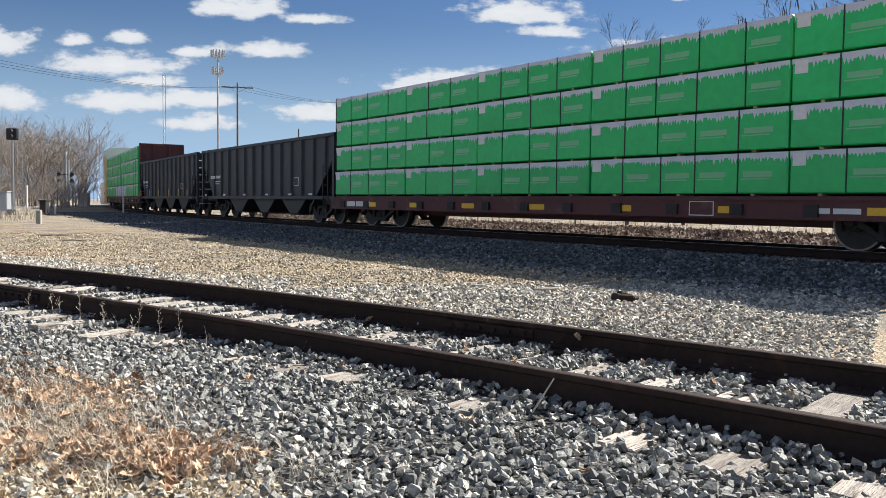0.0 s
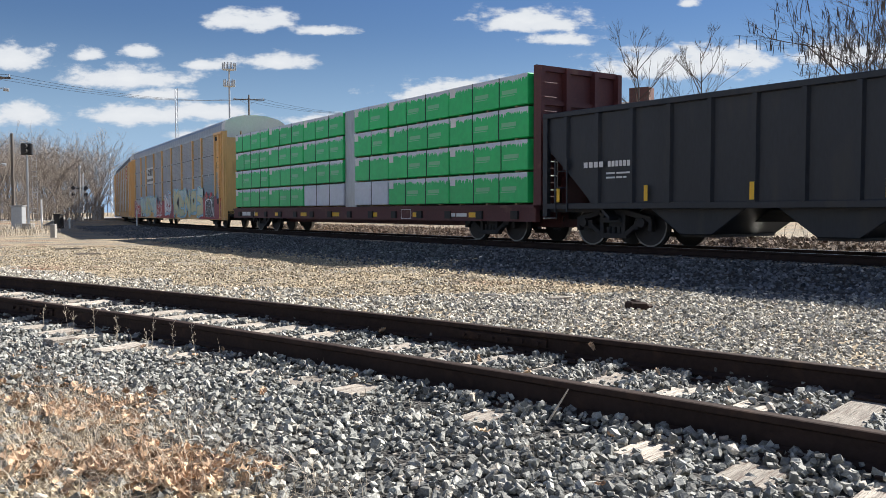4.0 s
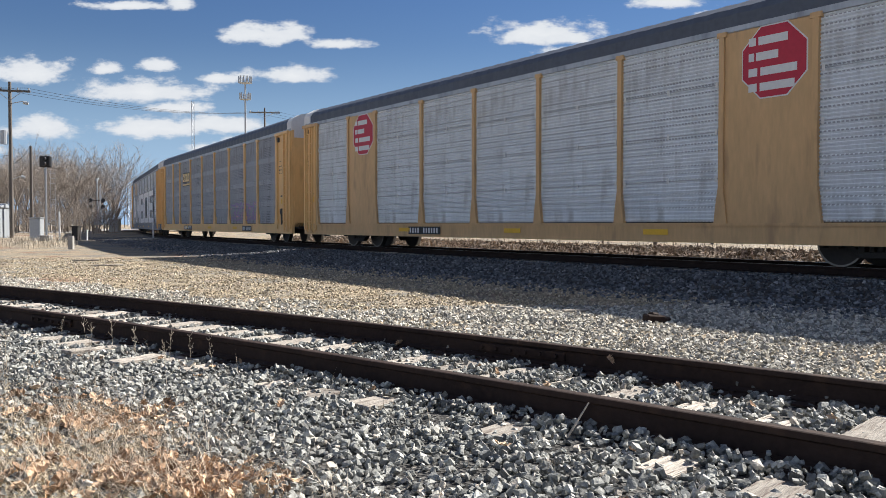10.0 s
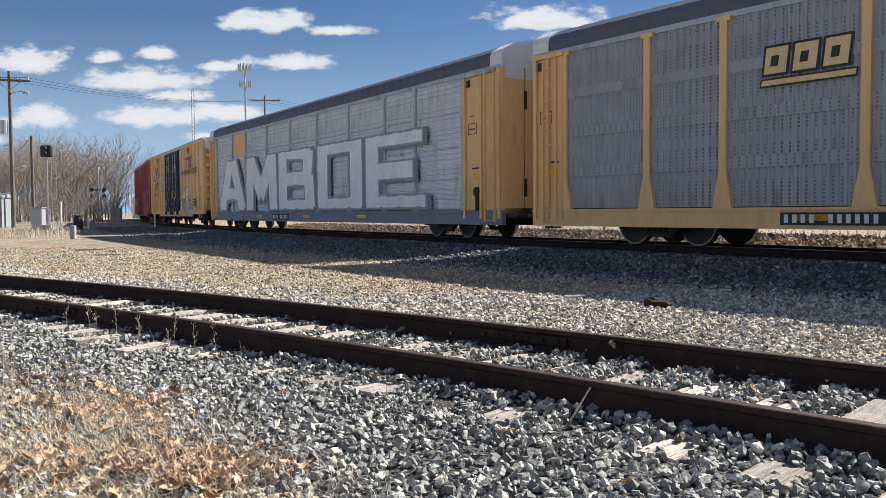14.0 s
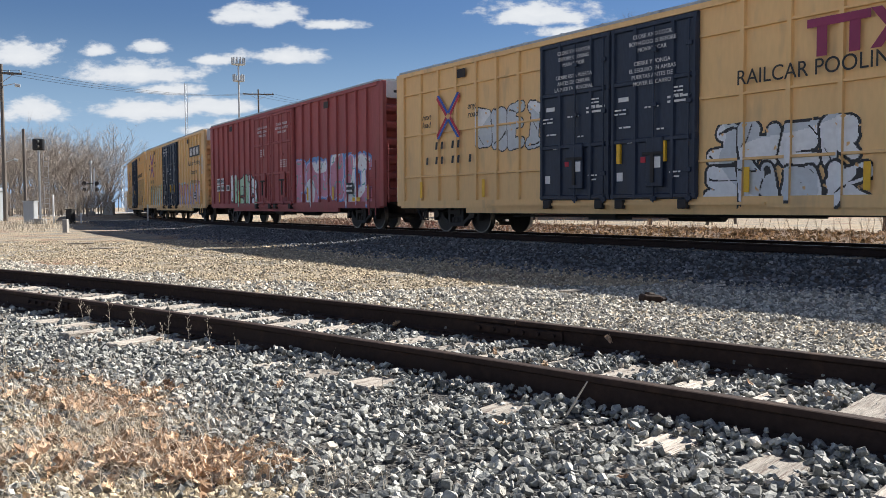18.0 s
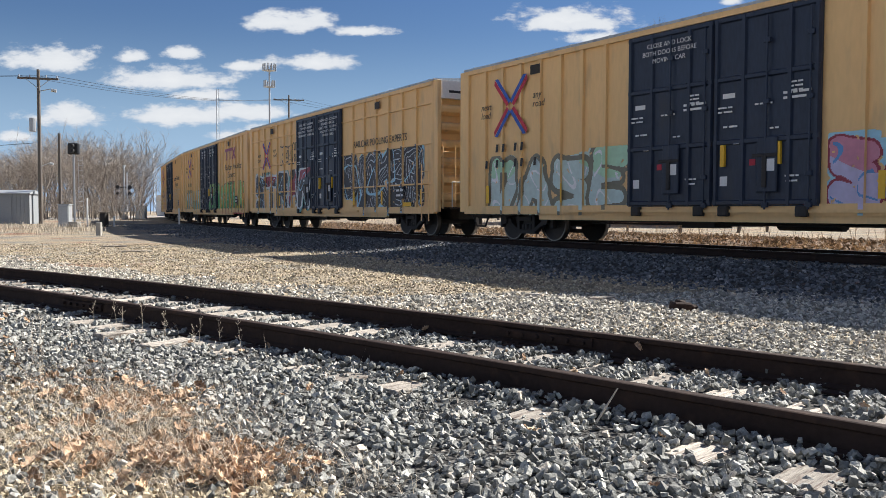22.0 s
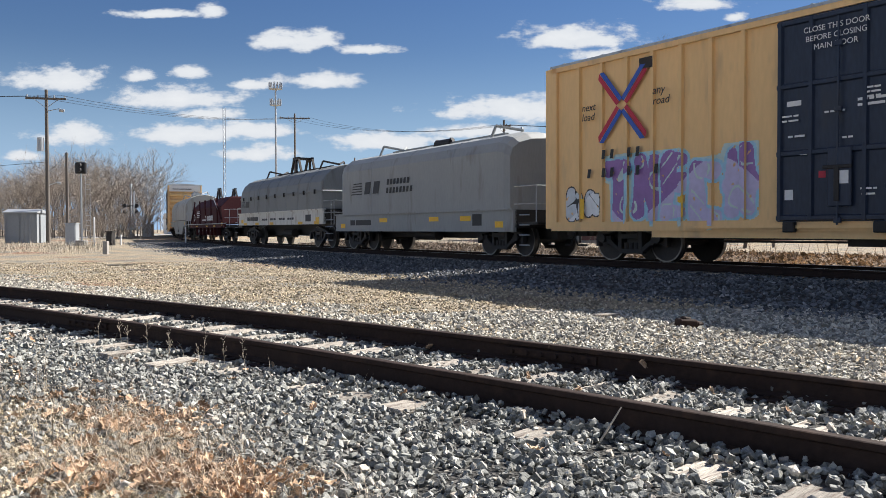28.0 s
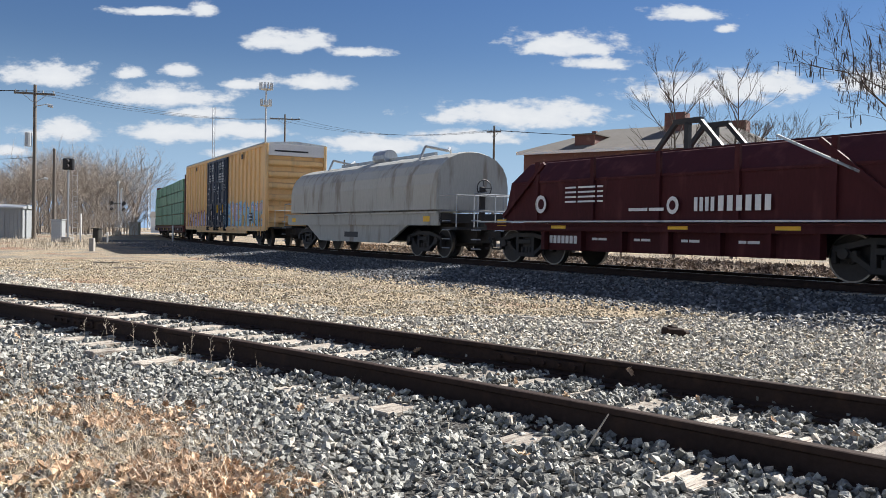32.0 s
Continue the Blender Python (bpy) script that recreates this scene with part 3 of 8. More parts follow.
# ---- loose stones, laid as one heap of pieces each ----
def rock_shapes(count, seed, coarse=False):
    """Crushed stones: blocks with broken corners and flat faces."""
    rnd = np.random.RandomState(seed)
    out = []
    for _ in range(count):
        bm = bmesh.new()
        form = np.array([rnd.uniform(1.0, 1.45), rnd.uniform(0.75, 1.05), rnd.uniform(0.5, 0.85)]) * 0.42
        pts = []
        for sx in (-1, 1):
            for sy in (-1, 1):
                for sz in (-1, 1):
                    if coarse and rnd.uniform() < 0.2:
                        continue
                    q = np.array([sx, sy, sz]) * rnd.uniform(0.5, 1.0, 3)
                    pts.append(q * form)
        if not coarse:
            for _ in range(3):
                q = rnd.normal(size=3)
                pts.append(q / np.linalg.norm(q) * form * 1.12)
        vs = [bm.verts.new(p) for p in pts]
        bmesh.ops.convex_hull(bm, input=vs)
        loose = [p for p in bm.verts if not p.link_faces]
        for p in loose:
            bm.verts.remove(p)
        bmesh.ops.triangulate(bm, faces=bm.faces[:])
        bm.verts.index_update()
        out.append((np.array([p.co for p in bm.verts]), np.array([[q.index for q in f.verts] for f in bm.faces])))
        bm.free()
    return out


def scatter(name, shapes, places, sizes, mat, label, category, seed, flat=0.0):
    """places: n x 3. Each piece is turned at random."""
    rnd = np.random.RandomState(seed)
    V, F, off = [], [], 0
    pick = rnd.randint(len(shapes), size=len(places))
    for k, (sv, sf) in enumerate(shapes):
        idx = np.nonzero(pick == k)[0]
        if not len(idx):
            continue
        q = rnd.normal(size=(len(idx), 4))
        if flat:
            q[:, 1:3] *= 1 - flat
        q /= np.linalg.norm(q, axis=1)[:, None]
        w, x, y, z = q.T
        R = np.stack([1 - 2 * (y * y + z * z), 2 * (x * y - z * w), 2 * (x * z + y * w), 2 * (x * y + z * w), 1 - 2 * (x * x + z * z), 2 * (y * z - x * w), 2 * (x * z - y * w), 2 * (y * z + x * w), 1 - 2 * (x * x + y * y)], 1).reshape(-1, 3, 3)
        P = np.einsum("nij,vj->nvi", R, sv) * sizes[idx][:, None, None] + places[idx][:, None, :]
        n, m = len(idx), len(sv)
        V.append(P.reshape(-1, 3))
        F.append((sf[None] + (np.arange(n) * m)[:, None, None] + off).reshape(-1, 3))
        off += n * m
    V, F = np.concatenate(V), np.concatenate(F)
    me = bpy.data.meshes.new(name)
    me.vertices.add(len(V))
    me.vertices.foreach_set("co", V.astype(np.float32).ravel())
    me.loops.add(len(F) * 3)
    me.loops.foreach_set("vertex_index", F.astype(np.int32).ravel())
    me.polygons.add(len(F))
    me.polygons.foreach_set("loop_start", np.arange(0, len(F) * 3, 3, dtype=np.int32))
    me.update(calc_edges=True)
    me.shade_flat()
    me.materials.append(mat)
    return tagged(new(name, me), label, category, kind="stuff")


ROCKS = rock_shapes(26, 3)
COARSE = rock_shapes(14, 9, True)


def soil_edge(y):
    return float(np.interp(y, [3.0, 3.6, 5.2, 6.25, 8.7, 12, 20], [-0.5, -0.75, -1.75, -2.75, -4.7, -9.5, -20]))


def near_stones():
    rnd = np.random.RandomState(11)
    P, S = [], []
    n = 150000
    s = rnd.uniform(-15, 4.8, n)
    side = rnd.uniform(-4.1, 1.95, n)
    keep = rnd.uniform(0, 1, n)
    for a, b, k in zip(s, side, keep):
        p = along(near_line, a, b)
        d = math.hypot(p.x, p.y)
        if p.y < 2.9 or abs(p.x) > 0.62 * p.y + 0.5:
            continue
        if d > 6 and k > (6 / d) ** 1.6:
            continue
        if a < -3.0 and -0.7 < b < 0.7 and rnd.uniform() < 0.4:
            continue
        if b < -1.15:
            e = soil_edge(p.y) + 0.35 * noise.noise(Vector((p.x * 1.5, p.y * 1.5, 7)))
            if p.x < e and k > 0.34:
                continue
        tie_at = ((a - 2.85) / 0.513) % 1.0
        on_tie = min(tie_at, 1 - tie_at) * 0.513 < 0.115
        by_rail = b < -0.8 and a > -0.6
        if on_tie and -1.3 < b < 1.3 and rnd.uniform() < (0.98 if a < -1.5 else 0.86 if b > -0.7 else 0.25 if by_rail and b > -1.02 else 0.86):
            continue
        if b < -1.3 and k > 0.9:
            continue
        z = profile_height(SIDING_BED, b)
        r = 0.026 + 0.037 * rnd.uniform() ** 1.6
        # heaped against the rail and in the cribs between the ties
        heap = 0.018 * noise.noise(Vector((p.x * 2.2, p.y * 2.2, 2)))
        if by_rail and b > -1.08:
            heap += rnd.uniform(0.2, 1.0) * 0.055 * smooth01(-1.1, -0.95, b)
        elif -0.7 < b < 0.7 and not on_tie and a > 0.5:
            heap += rnd.uniform(0.0, 0.03)
        elif 0.75 < b < 1.1:
            heap += rnd.uniform(0.0, 0.05)
        P.append((p.x, p.y, max(z, ground_height(p.x, p.y)) + heap + rnd.uniform(-0.025, 0.026)))
        S.append(r * (1 if d < 8 else 1.2))
    P, S = np.array(P), np.array(S)
    scatter("siding_ballast_stones", ROCKS, P, S, STONE, "loose angular grey ballast stones round the siding", "ballast stones", 21, 0.45)


def main_stones():
    rnd = np.random.RandomState(12)
    n = 56000
    s = 20 - 62 * rnd.uniform(0, 1, n) ** 1.25
    side = rnd.uniform(-6.6, 1.2, n)
    P, S = [], []
    for a, b in zip(s, side):
        if b < -4.8 and rnd.uniform() < smooth01(-4.8, -6.6, b):
            continue
        if -1.25 < b < 0.0 and rnd.uniform() < 0.3:
            continue
        p = along(main_line, a, b)
        if abs(p.x) > 0.62 * p.y + 1:
            continue
        z = profile_height(MAIN_BED, b)
        if b > -3.2 or rnd.uniform() < 0.75:
            P.append((p.x, p.y, max(z, ground_height(p.x, p.y)) + rnd.uniform(-0.01, 0.015)))
            S.append(rnd.uniform(0.05, 0.1))
    scatter("main_ballast_stones", COARSE, np.array(P), np.array(S), STONE_MAIN_SHADED, "grey ballast stones along the main line, coloured darker and bluer for the train's shadow", "ballast stones", 22)


def gravel():
    rnd = np.random.RandomState(13)
    P, S, G = [], [], []
    axis = np.array([main_line(float(q))[:2] for q in np.arange(-70, 45, 0.7)])
    n = 125000
    y = 3.0 + 27 * rnd.uniform(0, 1, n) ** 1.35
    x = (rnd.uniform(-0.62, 0.62, n)) * y
    for a, b in zip(x, y):
        g = noise.noise(Vector((a * 0.5, b * 0.5, 9))) * 0.5 + 0.5
        # side of the siding and of the main line
        ux, uy = math.cos(NEAR_TH), math.sin(NEAR_TH)
        side = -uy * a + ux * (b - 6.639)
        if side < -1.0 and a > soil_edge(b) + 0.3:
            continue
        dense = 1.0 if side < 2.6 + max(0.0, 0.8 * (a + 1.0)) else 0.4 + 0.5 * g
        if rnd.uniform() > dense:
            continue
        away = math.sqrt(float(((axis - (a, b)) ** 2).sum(axis=1).min()))
        if away < 4.8 or rnd.uniform() > smooth01(4.4, 6.6, away) + 0.1:
            continue
        P.append((a, b, ground_height(a, b) + 0.004))
        S.append(rnd.uniform(0.02, 0.05) * (1 if b < 9 else 1.3))
        G.append(side > -1 and side < 3.0 + 2.4 * (g - 0.5) + max(0.0, 0.8 * (a + 1.0)))
    P, S, G = np.array(P), np.array(S), np.array(G)
    scatter("grey_gravel", COARSE, P[G], S[G] * 1.25, GRAVEL_GREY, "fine grey gravel beside the siding", "gravel", 25, 0.3)
    P, S = P[~G], S[~G]
    scatter("gravel", COARSE, np.array(P), np.array(S), PEBBLE, "scattered tan and grey gravel on the dirt", "gravel", 23, 0.3)


near_stones()
main_stones()
gravel()


def leaf_shape(seed):
    """A dry lobed leaf, folded along its rib and curled at the edges."""
    rnd = np.random.RandomState(seed)
    n = 9
    pts, faces = [], []
    curl, fold, twist = rnd.uniform(0.1, 0.8), rnd.uniform(0.1, 0.6), rnd.uniform(-0.6, 0.6)
    for i in range(n):
        u = i / (n - 1)
        w = 0.42 * math.sin(math.pi * min(1, u * 0.98 + 0.02)) ** 0.6 * (1 if i % 2 else rnd.uniform(0.4, 0.65))
        z = curl * (u - 0.5) ** 2 + 0.06 * rnd.normal()
        for k in (-1, -0.5, 0, 0.5, 1):
            y = k * w
            pts.append((u - 0.5, y * (1 - 0.3 * fold * abs(k)), z + abs(y) * fold + twist * y * (u - 0.5) + 0.035 * rnd.normal()))
    for i in range(n - 1):
        for j in range(4):
            a = i * 5 + j
            faces += [(a, a + 5, a + 6), (a, a + 6, a + 1)]
    return np.array(pts), np.array(faces)


def leaf_litter():
    rnd = np.random.RandomState(14)
    shapes = [leaf_shape(i) for i in range(8)]
    P, S = [], []
    clumps = [(-1.2, 4.0, 0.28, 105), (-1.75, 4.95, 0.26, 75), (-0.85, 3.72, 0.22, 110), (-2.5, 5.5, 0.6, 45), (-1.7, 3.9, 0.5, 40), (-3.6, 7.5, 1.0, 45), (-1.5, 4.5, 0.5, 25)]
    for cx, cy, r, n in clumps:
        for _ in range(n):
            x, y = rnd.normal(cx, r * 0.6), rnd.normal(cy, r * 0.6)
            if x > soil_edge(y) + 0.45:
                continue
            P.append((x, y, ground_height(x, y) + 0.012 + rnd.uniform(0, 0.03)))
            S.append(rnd.uniform(0.07, 0.145))
    for _ in range(70):      # strays on the stones and between the rails
        s, b = rnd.uniform(-9, 4), rnd.uniform(-2.6, 0.7)
        p = along(near_line, s, b)
        P.append((p.x, p.y, 0.115 + rnd.uniform(0, 0.02)))
        S.append(rnd.uniform(0.05, 0.09))
    scatter("leaf_litter", shapes, np.array(P), np.array(S), LEAF_DRY, "curled orange-brown dry oak leaves on the ground", "dead leaves", 24, 0.72)
    # single leaves caught on the siding's rails
    big = [(0.30, 5.68, 0.17), (1.49, 6.18, 0.2), (2.35, 4.55, 0.12), (3.2, 5.35, 0.14)]
    for i, (x, y, z) in enumerate(big):
        me = bpy.data.meshes.new("leaf")
        v, f = shapes[i]
        me.from_pydata([tuple(p * 0.1) for p in v], [], [tuple(int(k) for k in q) for q in f])
        me.materials.append(LEAF_DRY)
        tagged(new("leaf", me), "curled brown leaf caught against the rail", "leaf").matrix_basis = pose(x, y, z, 70, 30 * i, 40 * i)


leaf_litter()


def blade(sh, x, y, z, h, lean, az, w):
    """One dry blade of two bent pieces."""
    dx, dy = math.cos(az), math.sin(az)
    px_, py_ = -dy * w, dx * w
    a = (x, y, z)
    m = (x + dx * lean * 0.35, y + dy * lean * 0.35, z + h * 0.6)
    t = (x + dx * lean, y + dy * lean, z + h)
    v = [(a[0] - px_, a[1] - py_, a[2]), (a[0] + px_, a[1] + py_, a[2]), (m[0] + px_ * 0.8, m[1] + py_ * 0.8, m[2]), (m[0] - px_ * 0.8, m[1] - py_ * 0.8, m[2]), t]
    sh.add(v, [(0, 1, 2, 3), (3, 2, 4)])


def dead_grass():
    rnd = random.Random(15)
    sh = Shape()
    for cx, cy, r, n in [(-1.45, 4.35, 0.5, 1100), (-1.9, 5.0, 0.55, 900), (-0.95, 3.75, 0.4, 800), (-2.6, 5.2, 0.7, 800), (-1.8, 3.8, 0.6, 900), (-3.4, 6.9, 1.0, 500), (-0.3, 3.55, 0.3, 220)]:
        for _ in range(n):
            x, y = rnd.gauss(cx, r * 0.6), rnd.gauss(cy, r * 0.6)
            if x > soil_edge(y) + 0.55:
                continue
            h = rnd.uniform(0.02, 0.17)
            blade(sh, x, y, ground_height(x, y), h, rnd.uniform(0.04, 0.3), rnd.uniform(0, 6.28), rnd.uniform(0.0007, 0.0019))
    for _ in range(160):
        s, b = rnd.uniform(-10, 5), rnd.uniform(-3.2, -1.0)
        p = along(near_line, s, b)
        blade(sh, p.x, p.y, 0.07, rnd.uniform(0.08, 0.22), rnd.uniform(0.02, 0.12), rnd.uniform(0, 6.28), 0.0014)
    tagged(new("dead_grass", sh.mesh("dead_grass", STRAW)), "tufts of dead straw-coloured grass by the siding", "grass", kind="stuff")
    far = Shape()
    for _ in range(4200):
        x, y = rnd.uniform(-42, -17), rnd.uniform(40, 56)
        if x > -0.42 * y + 1.0:
            continue
        blade(far, x, y, ground_height(x, y), rnd.uniform(0.12, 0.5), rnd.uniform(0.05, 0.4), rnd.uniform(0, 6.28), 0.008)
    tagged(new("tall_grass", far.mesh("tall_grass", STRAW)), "tall pale dead grass before the grey cabinet", "grass", kind="stuff")


dead_grass()


def weed(x, y, z, h, seed):
    rnd = random.Random(seed)
    sh = Shape()
    top = (x + rnd.uniform(-0.04, 0.04), y + rnd.uniform(-0.04, 0.04), z + h)
    sh.rod((x, y, z), top, 0.002, 4, 0.001)
    for _ in range(9):
        u = rnd.uniform(0.4, 1)
        b = tuple((x, y, z)[i] + (top[i] - (x, y, z)[i]) * u for i in range(3))
        e = (b[0] + rnd.uniform(-0.035, 0.035), b[1] + rnd.uniform(-0.035, 0.035), b[2] + rnd.uniform(0.0, 0.05))
        sh.rod(b, e, 0.0012, 3)
        sh.rod(e, (e[0], e[1], e[2] + 0.01), 0.003, 4, 0.0015)
    solid("dry_weed", sh, STRAW, "thin dry weed stalk with seed heads", "weed", "dry weeds beside the siding")


for i, (s, b, h) in enumerate([(-1.35, -1.15, 0.26), (-1.5, -1.3, 0.2), (-1.6, -1.2, 0.33), (-2.9, -1.0, 0.24), (-3.1, -1.1, 0.2), (-2.4, -1.05, 0.22), (-3.4, -1.0, 0.25), (-1.2, -1.05, 0.22), (-2.0, -1.3, 0.18), (-3.9, -1.0, 0.2)]):
    q = along(near_line, s, b, 0.07)
    weed(q.x, q.y, q.z, h, 60 + i)
for i, (x, y, h) in enumerate([(-2.55, 5.35, 0.5), (-2.45, 5.1, 0.42), (-1.75, 4.75, 0.34), (-2.75, 5.6, 0.45), (-1.9, 4.5, 0.3)]):
    weed(x, y, 0.02, h, 80 + i)

# a dark lump of coal-black debris and a few scraps on the dirt
deb = Shape()
_g = ground_height(2.93, 9.98)
deb.box(-0.13, 0.11, -0.08, 0.08, 0, 0.1, pose(2.93, 9.98, _g, 0, 4, 12)).box(-0.06, 0.06, -0.06, 0.06, 0, 0.07, pose(3.06, 10.0, _g, 5, 0, 40)).box(-0.05, 0.08, -0.04, 0.05, 0.08, 0.13, pose(2.9, 9.98, _g, 0, 10, 30))
solid("debris", deb, RAIL, "dark rusty lump of debris lying on the gravel", "debris", bevel=0.018)
for x, y, a, ln in ((2.2, 11.2, 20, 0.4), (1.35, 11.6, -30, 0.25), (-8.7, 24.0, 10, 0.9), (-10.5, 27.0, 25, 0.8)):
    solid("scrap_wood", Shape().box(-ln / 2, ln / 2, -0.04, 0.04, 0, 0.05), TIE, "short dark scrap of wood on the dirt", "scrap wood", bevel=0.01, at=pose(x, y, ground_height(x, y) + 0.005, 0, 0, a))
st = along(near_line, 2.2, -1.05, 0.09)
solid("stick", Shape().rod((0, 0, 0), (0.16, 0.05, 0.16), 0.007, 6, 0.004), STRAW, "thin broken grey stick standing in the ballast", "stick", at=pose(st.x, st.y, st.z, 0, 0, 20))


# ---- train: common running gear ----
def truck_meshes():
    bol = Shape().box(-0.2, 0.2, -1.0, 1.0, 0.42, 0.75)
    side = Shape()
    # a cast side frame: arched top member, dropped bottom member, two columns, pedestals over the bearings
    for p, q, h in (((-1.12, 0.63), (-0.42, 0.8), 0.13), ((-0.45, 0.8), (0.45, 0.8), 0.14), ((0.42, 0.8), (1.12, 0.63), 0.13), ((-0.85, 0.6), (-0.36, 0.27), 0.11), ((-0.42, 0.25), (0.42, 0.25), 0.12), ((0.36, 0.27), (0.85, 0.6), 0.11)):
        side.beam((p[0], 0, p[1]), (q[0], 0, q[1]), 0.16, h)
    for e in (-1, 1):
        side.beam((e * 0.33, 0, 0.25), (e * 0.33, 0, 0.8), 0.17, 0.12)
        side.beam((e * 1.1, 0, 0.36), (e * 1.1, 0, 0.64), 0.15, 0.1)
        side.beam((e * 0.7, 0, 0.4), (e * 0.7, 0, 0.62), 0.15, 0.1)
    side.box(-0.28, 0.28, -0.11, 0.09, 0.55, 0.68)
    ws = Shape()
    ws.rod((0, -0.95, 0), (0, 0.95, 0), 0.08, 10)
    for y in (-0.755, 0.755):
        ws.rod((0, y - 0.06, 0), (0, y + 0.06, 0), 0.44, 24)
        o = 0.06 if y < 0 else -0.06
        ws.rod((0, y + o, 0), (0, y + o * 1.5, 0), 0.50, 24)
        w_ = -0.06 if y < 0 else 0.06
        ws.rod((0, y + w_, 0), (0, y + w_ * 1.9, 0), 0.13, 12, 0.11)
    tr = Shape()
    n = 28
    for y in (-0.755, 0.755):
        v = []
        for i in range(n):
            a = 2 * math.pi * i / n
            for r in (0.44, 0.475):
                v.append((r * math.cos(a), y - 0.062, r * math.sin(a)))
                v.append((r * math.cos(a), y + 0.062, r * math.sin(a)))
        f = []
        for i in range(n):
            b, c = i * 4, ((i + 1) % n) * 4
            f += [(b, b + 2, c + 2, c), (b + 2, b + 3, c + 3, c + 2), (b + 3, b + 1, c + 1, c + 3)]
        tr.add(v, f)
    spring = Shape()
    for x in (-0.16, 0, 0.16):
        spring.rod((x, 0, 0.24), (x, 0, 0.46), 0.065, 8)
    cap = Shape().rod((0, -0.05, 0), (0, 0.05, 0), 0.11, 10)
    wheel = ws.mesh("wheelset", WHEEL)
    n0 = len(ws.f)
    ws.v, ws.f = ws.v + tr.v, ws.f + [tuple(i + len(ws.v) for i in q) for q in tr.f]
    wheel = bpy.data.meshes.new("wheelset")
    wheel.from_pydata(ws.v, [], ws.f)
    wheel.materials.append(WHEEL)
    wheel.materials.append(TREAD)
    for p in wheel.polygons:
        p.material_index = 1 if p.index >= n0 else 0
    return dict(bolster=bol.mesh("bolster", IRON, bevel=0.02), side=side.mesh("side_frame", IRON, bevel=0.012), wheel=wheel,
                spring=spring.mesh("spring", IRON), cap=cap.mesh("bearing_cap", IRON))


TRUCK = truck_meshes()
WHEELS = []


def truck(car, x):
    t = part("truck", TRUCK["bolster"], None, car, "dark iron freight truck", pose(x, 0, 0))
    for y in (-1.02, 1.02):
        part("side_frame", TRUCK["side"], None, t, at=pose(0, y, 0))
        for dx in (-0.89, 0.89):
            part("bearing_cap", TRUCK["cap"], None, t, at=pose(dx, y * 1.09, 0.56))
    part("spring_group", TRUCK["spring"], None, t, at=pose(0, -1.02, 0))
    for dx in (-0.89, 0.89):
        w = part("wheelset", TRUCK["wheel"], None, t, "dark steel wheels on an axle", pose(dx, 0, 0.475))
        WHEELS.append((w, dx))
    return t


def coupler(car, x, d):
    sh = Shape().box(min(0, d * 0.75), max(0, d * 0.75), -0.1, 0.1, 0.62, 0.86).box(min(d * 0.6, d * 0.95), max(d * 0.6, d * 0.95), -0.17, 0.17, 0.6, 0.9)
    part("coupler", sh, IRON, car, "dark knuckle coupler", pose(x, 0, 0))
    part("air_hose", Shape().rod((d * 0.5, -0.3, 0.7), (d * 0.7, -0.28, 0.35), 0.03).rod((d * 0.7, -0.28, 0.35), (d * 1.0, -0.2, 0.35), 0.03), BLACK, car, "hanging black hose", pose(x, 0, 0))


CARS = []     # (thing, place along the train, half distance of its trucks)


def new_car(name, label, category, place, half):
    c = thing(name, label, category, "cars of the freight train")
    CARS.append((c, place, half))
    return c


# ---- lettering, emblems and spray paint on the near side (local -y) ----
def lettering(body, size, extrude=0.002, align="LEFT", shear=0.0, offset=0.0):
    cu = bpy.data.curves.new("lettering", "FONT")
    cu.body, cu.size, cu.extrude, cu.align_x, cu.shear, cu.offset = body, size, extrude, align, shear, offset
    cu.resolution_u = 4
    ob = bpy.data.objects.new("lettering", cu)
    scene.collection.objects.link(ob)
    bpy.context.view_layer.update()
    me = bpy.data.meshes.new_from_object(ob)
    bpy.data.objects.remove(ob)
    return me


def write(car, body, x, z, size, mat, y=-1.56, width=None, name="lettering", shear=0.0, offset=0.0, align="LEFT", label="painted lettering"):
    me = lettering(body, size, shear=shear, offset=offset, align=align)
    me.materials.append(mat)
    m = pose(x, y, z, 90, 0, 0)
    if width:
        xs = [v.co.x for v in me.vertices]
        k = width / (max(xs) - min(xs))
        for v in me.vertices:
            v.co.x *= k
    ob = part(name, me, None, car, label, m)
    ob["kind"] = "stuff"
    return ob


def bars(car, x0, x1, z, h, mat, y=-1.56, groups=(1,), name="stencil_bar"):
    """Plain bars in place of small stencils and numbers."""
    total = sum(groups) + 0.35 * (len(groups) - 1)
    k, x = (x1 - x0) / total, x0
    for g in groups:
        part(name, Shape().box(x, x + g * k, y - 0.002, y, z, z + h), mat, car)
        x += (g + 0.35) * k


def flat(car, name, poly, mat, y, label=""):
    return part(name, Shape().prism(poly, y, y + 0.003), mat, car, label)


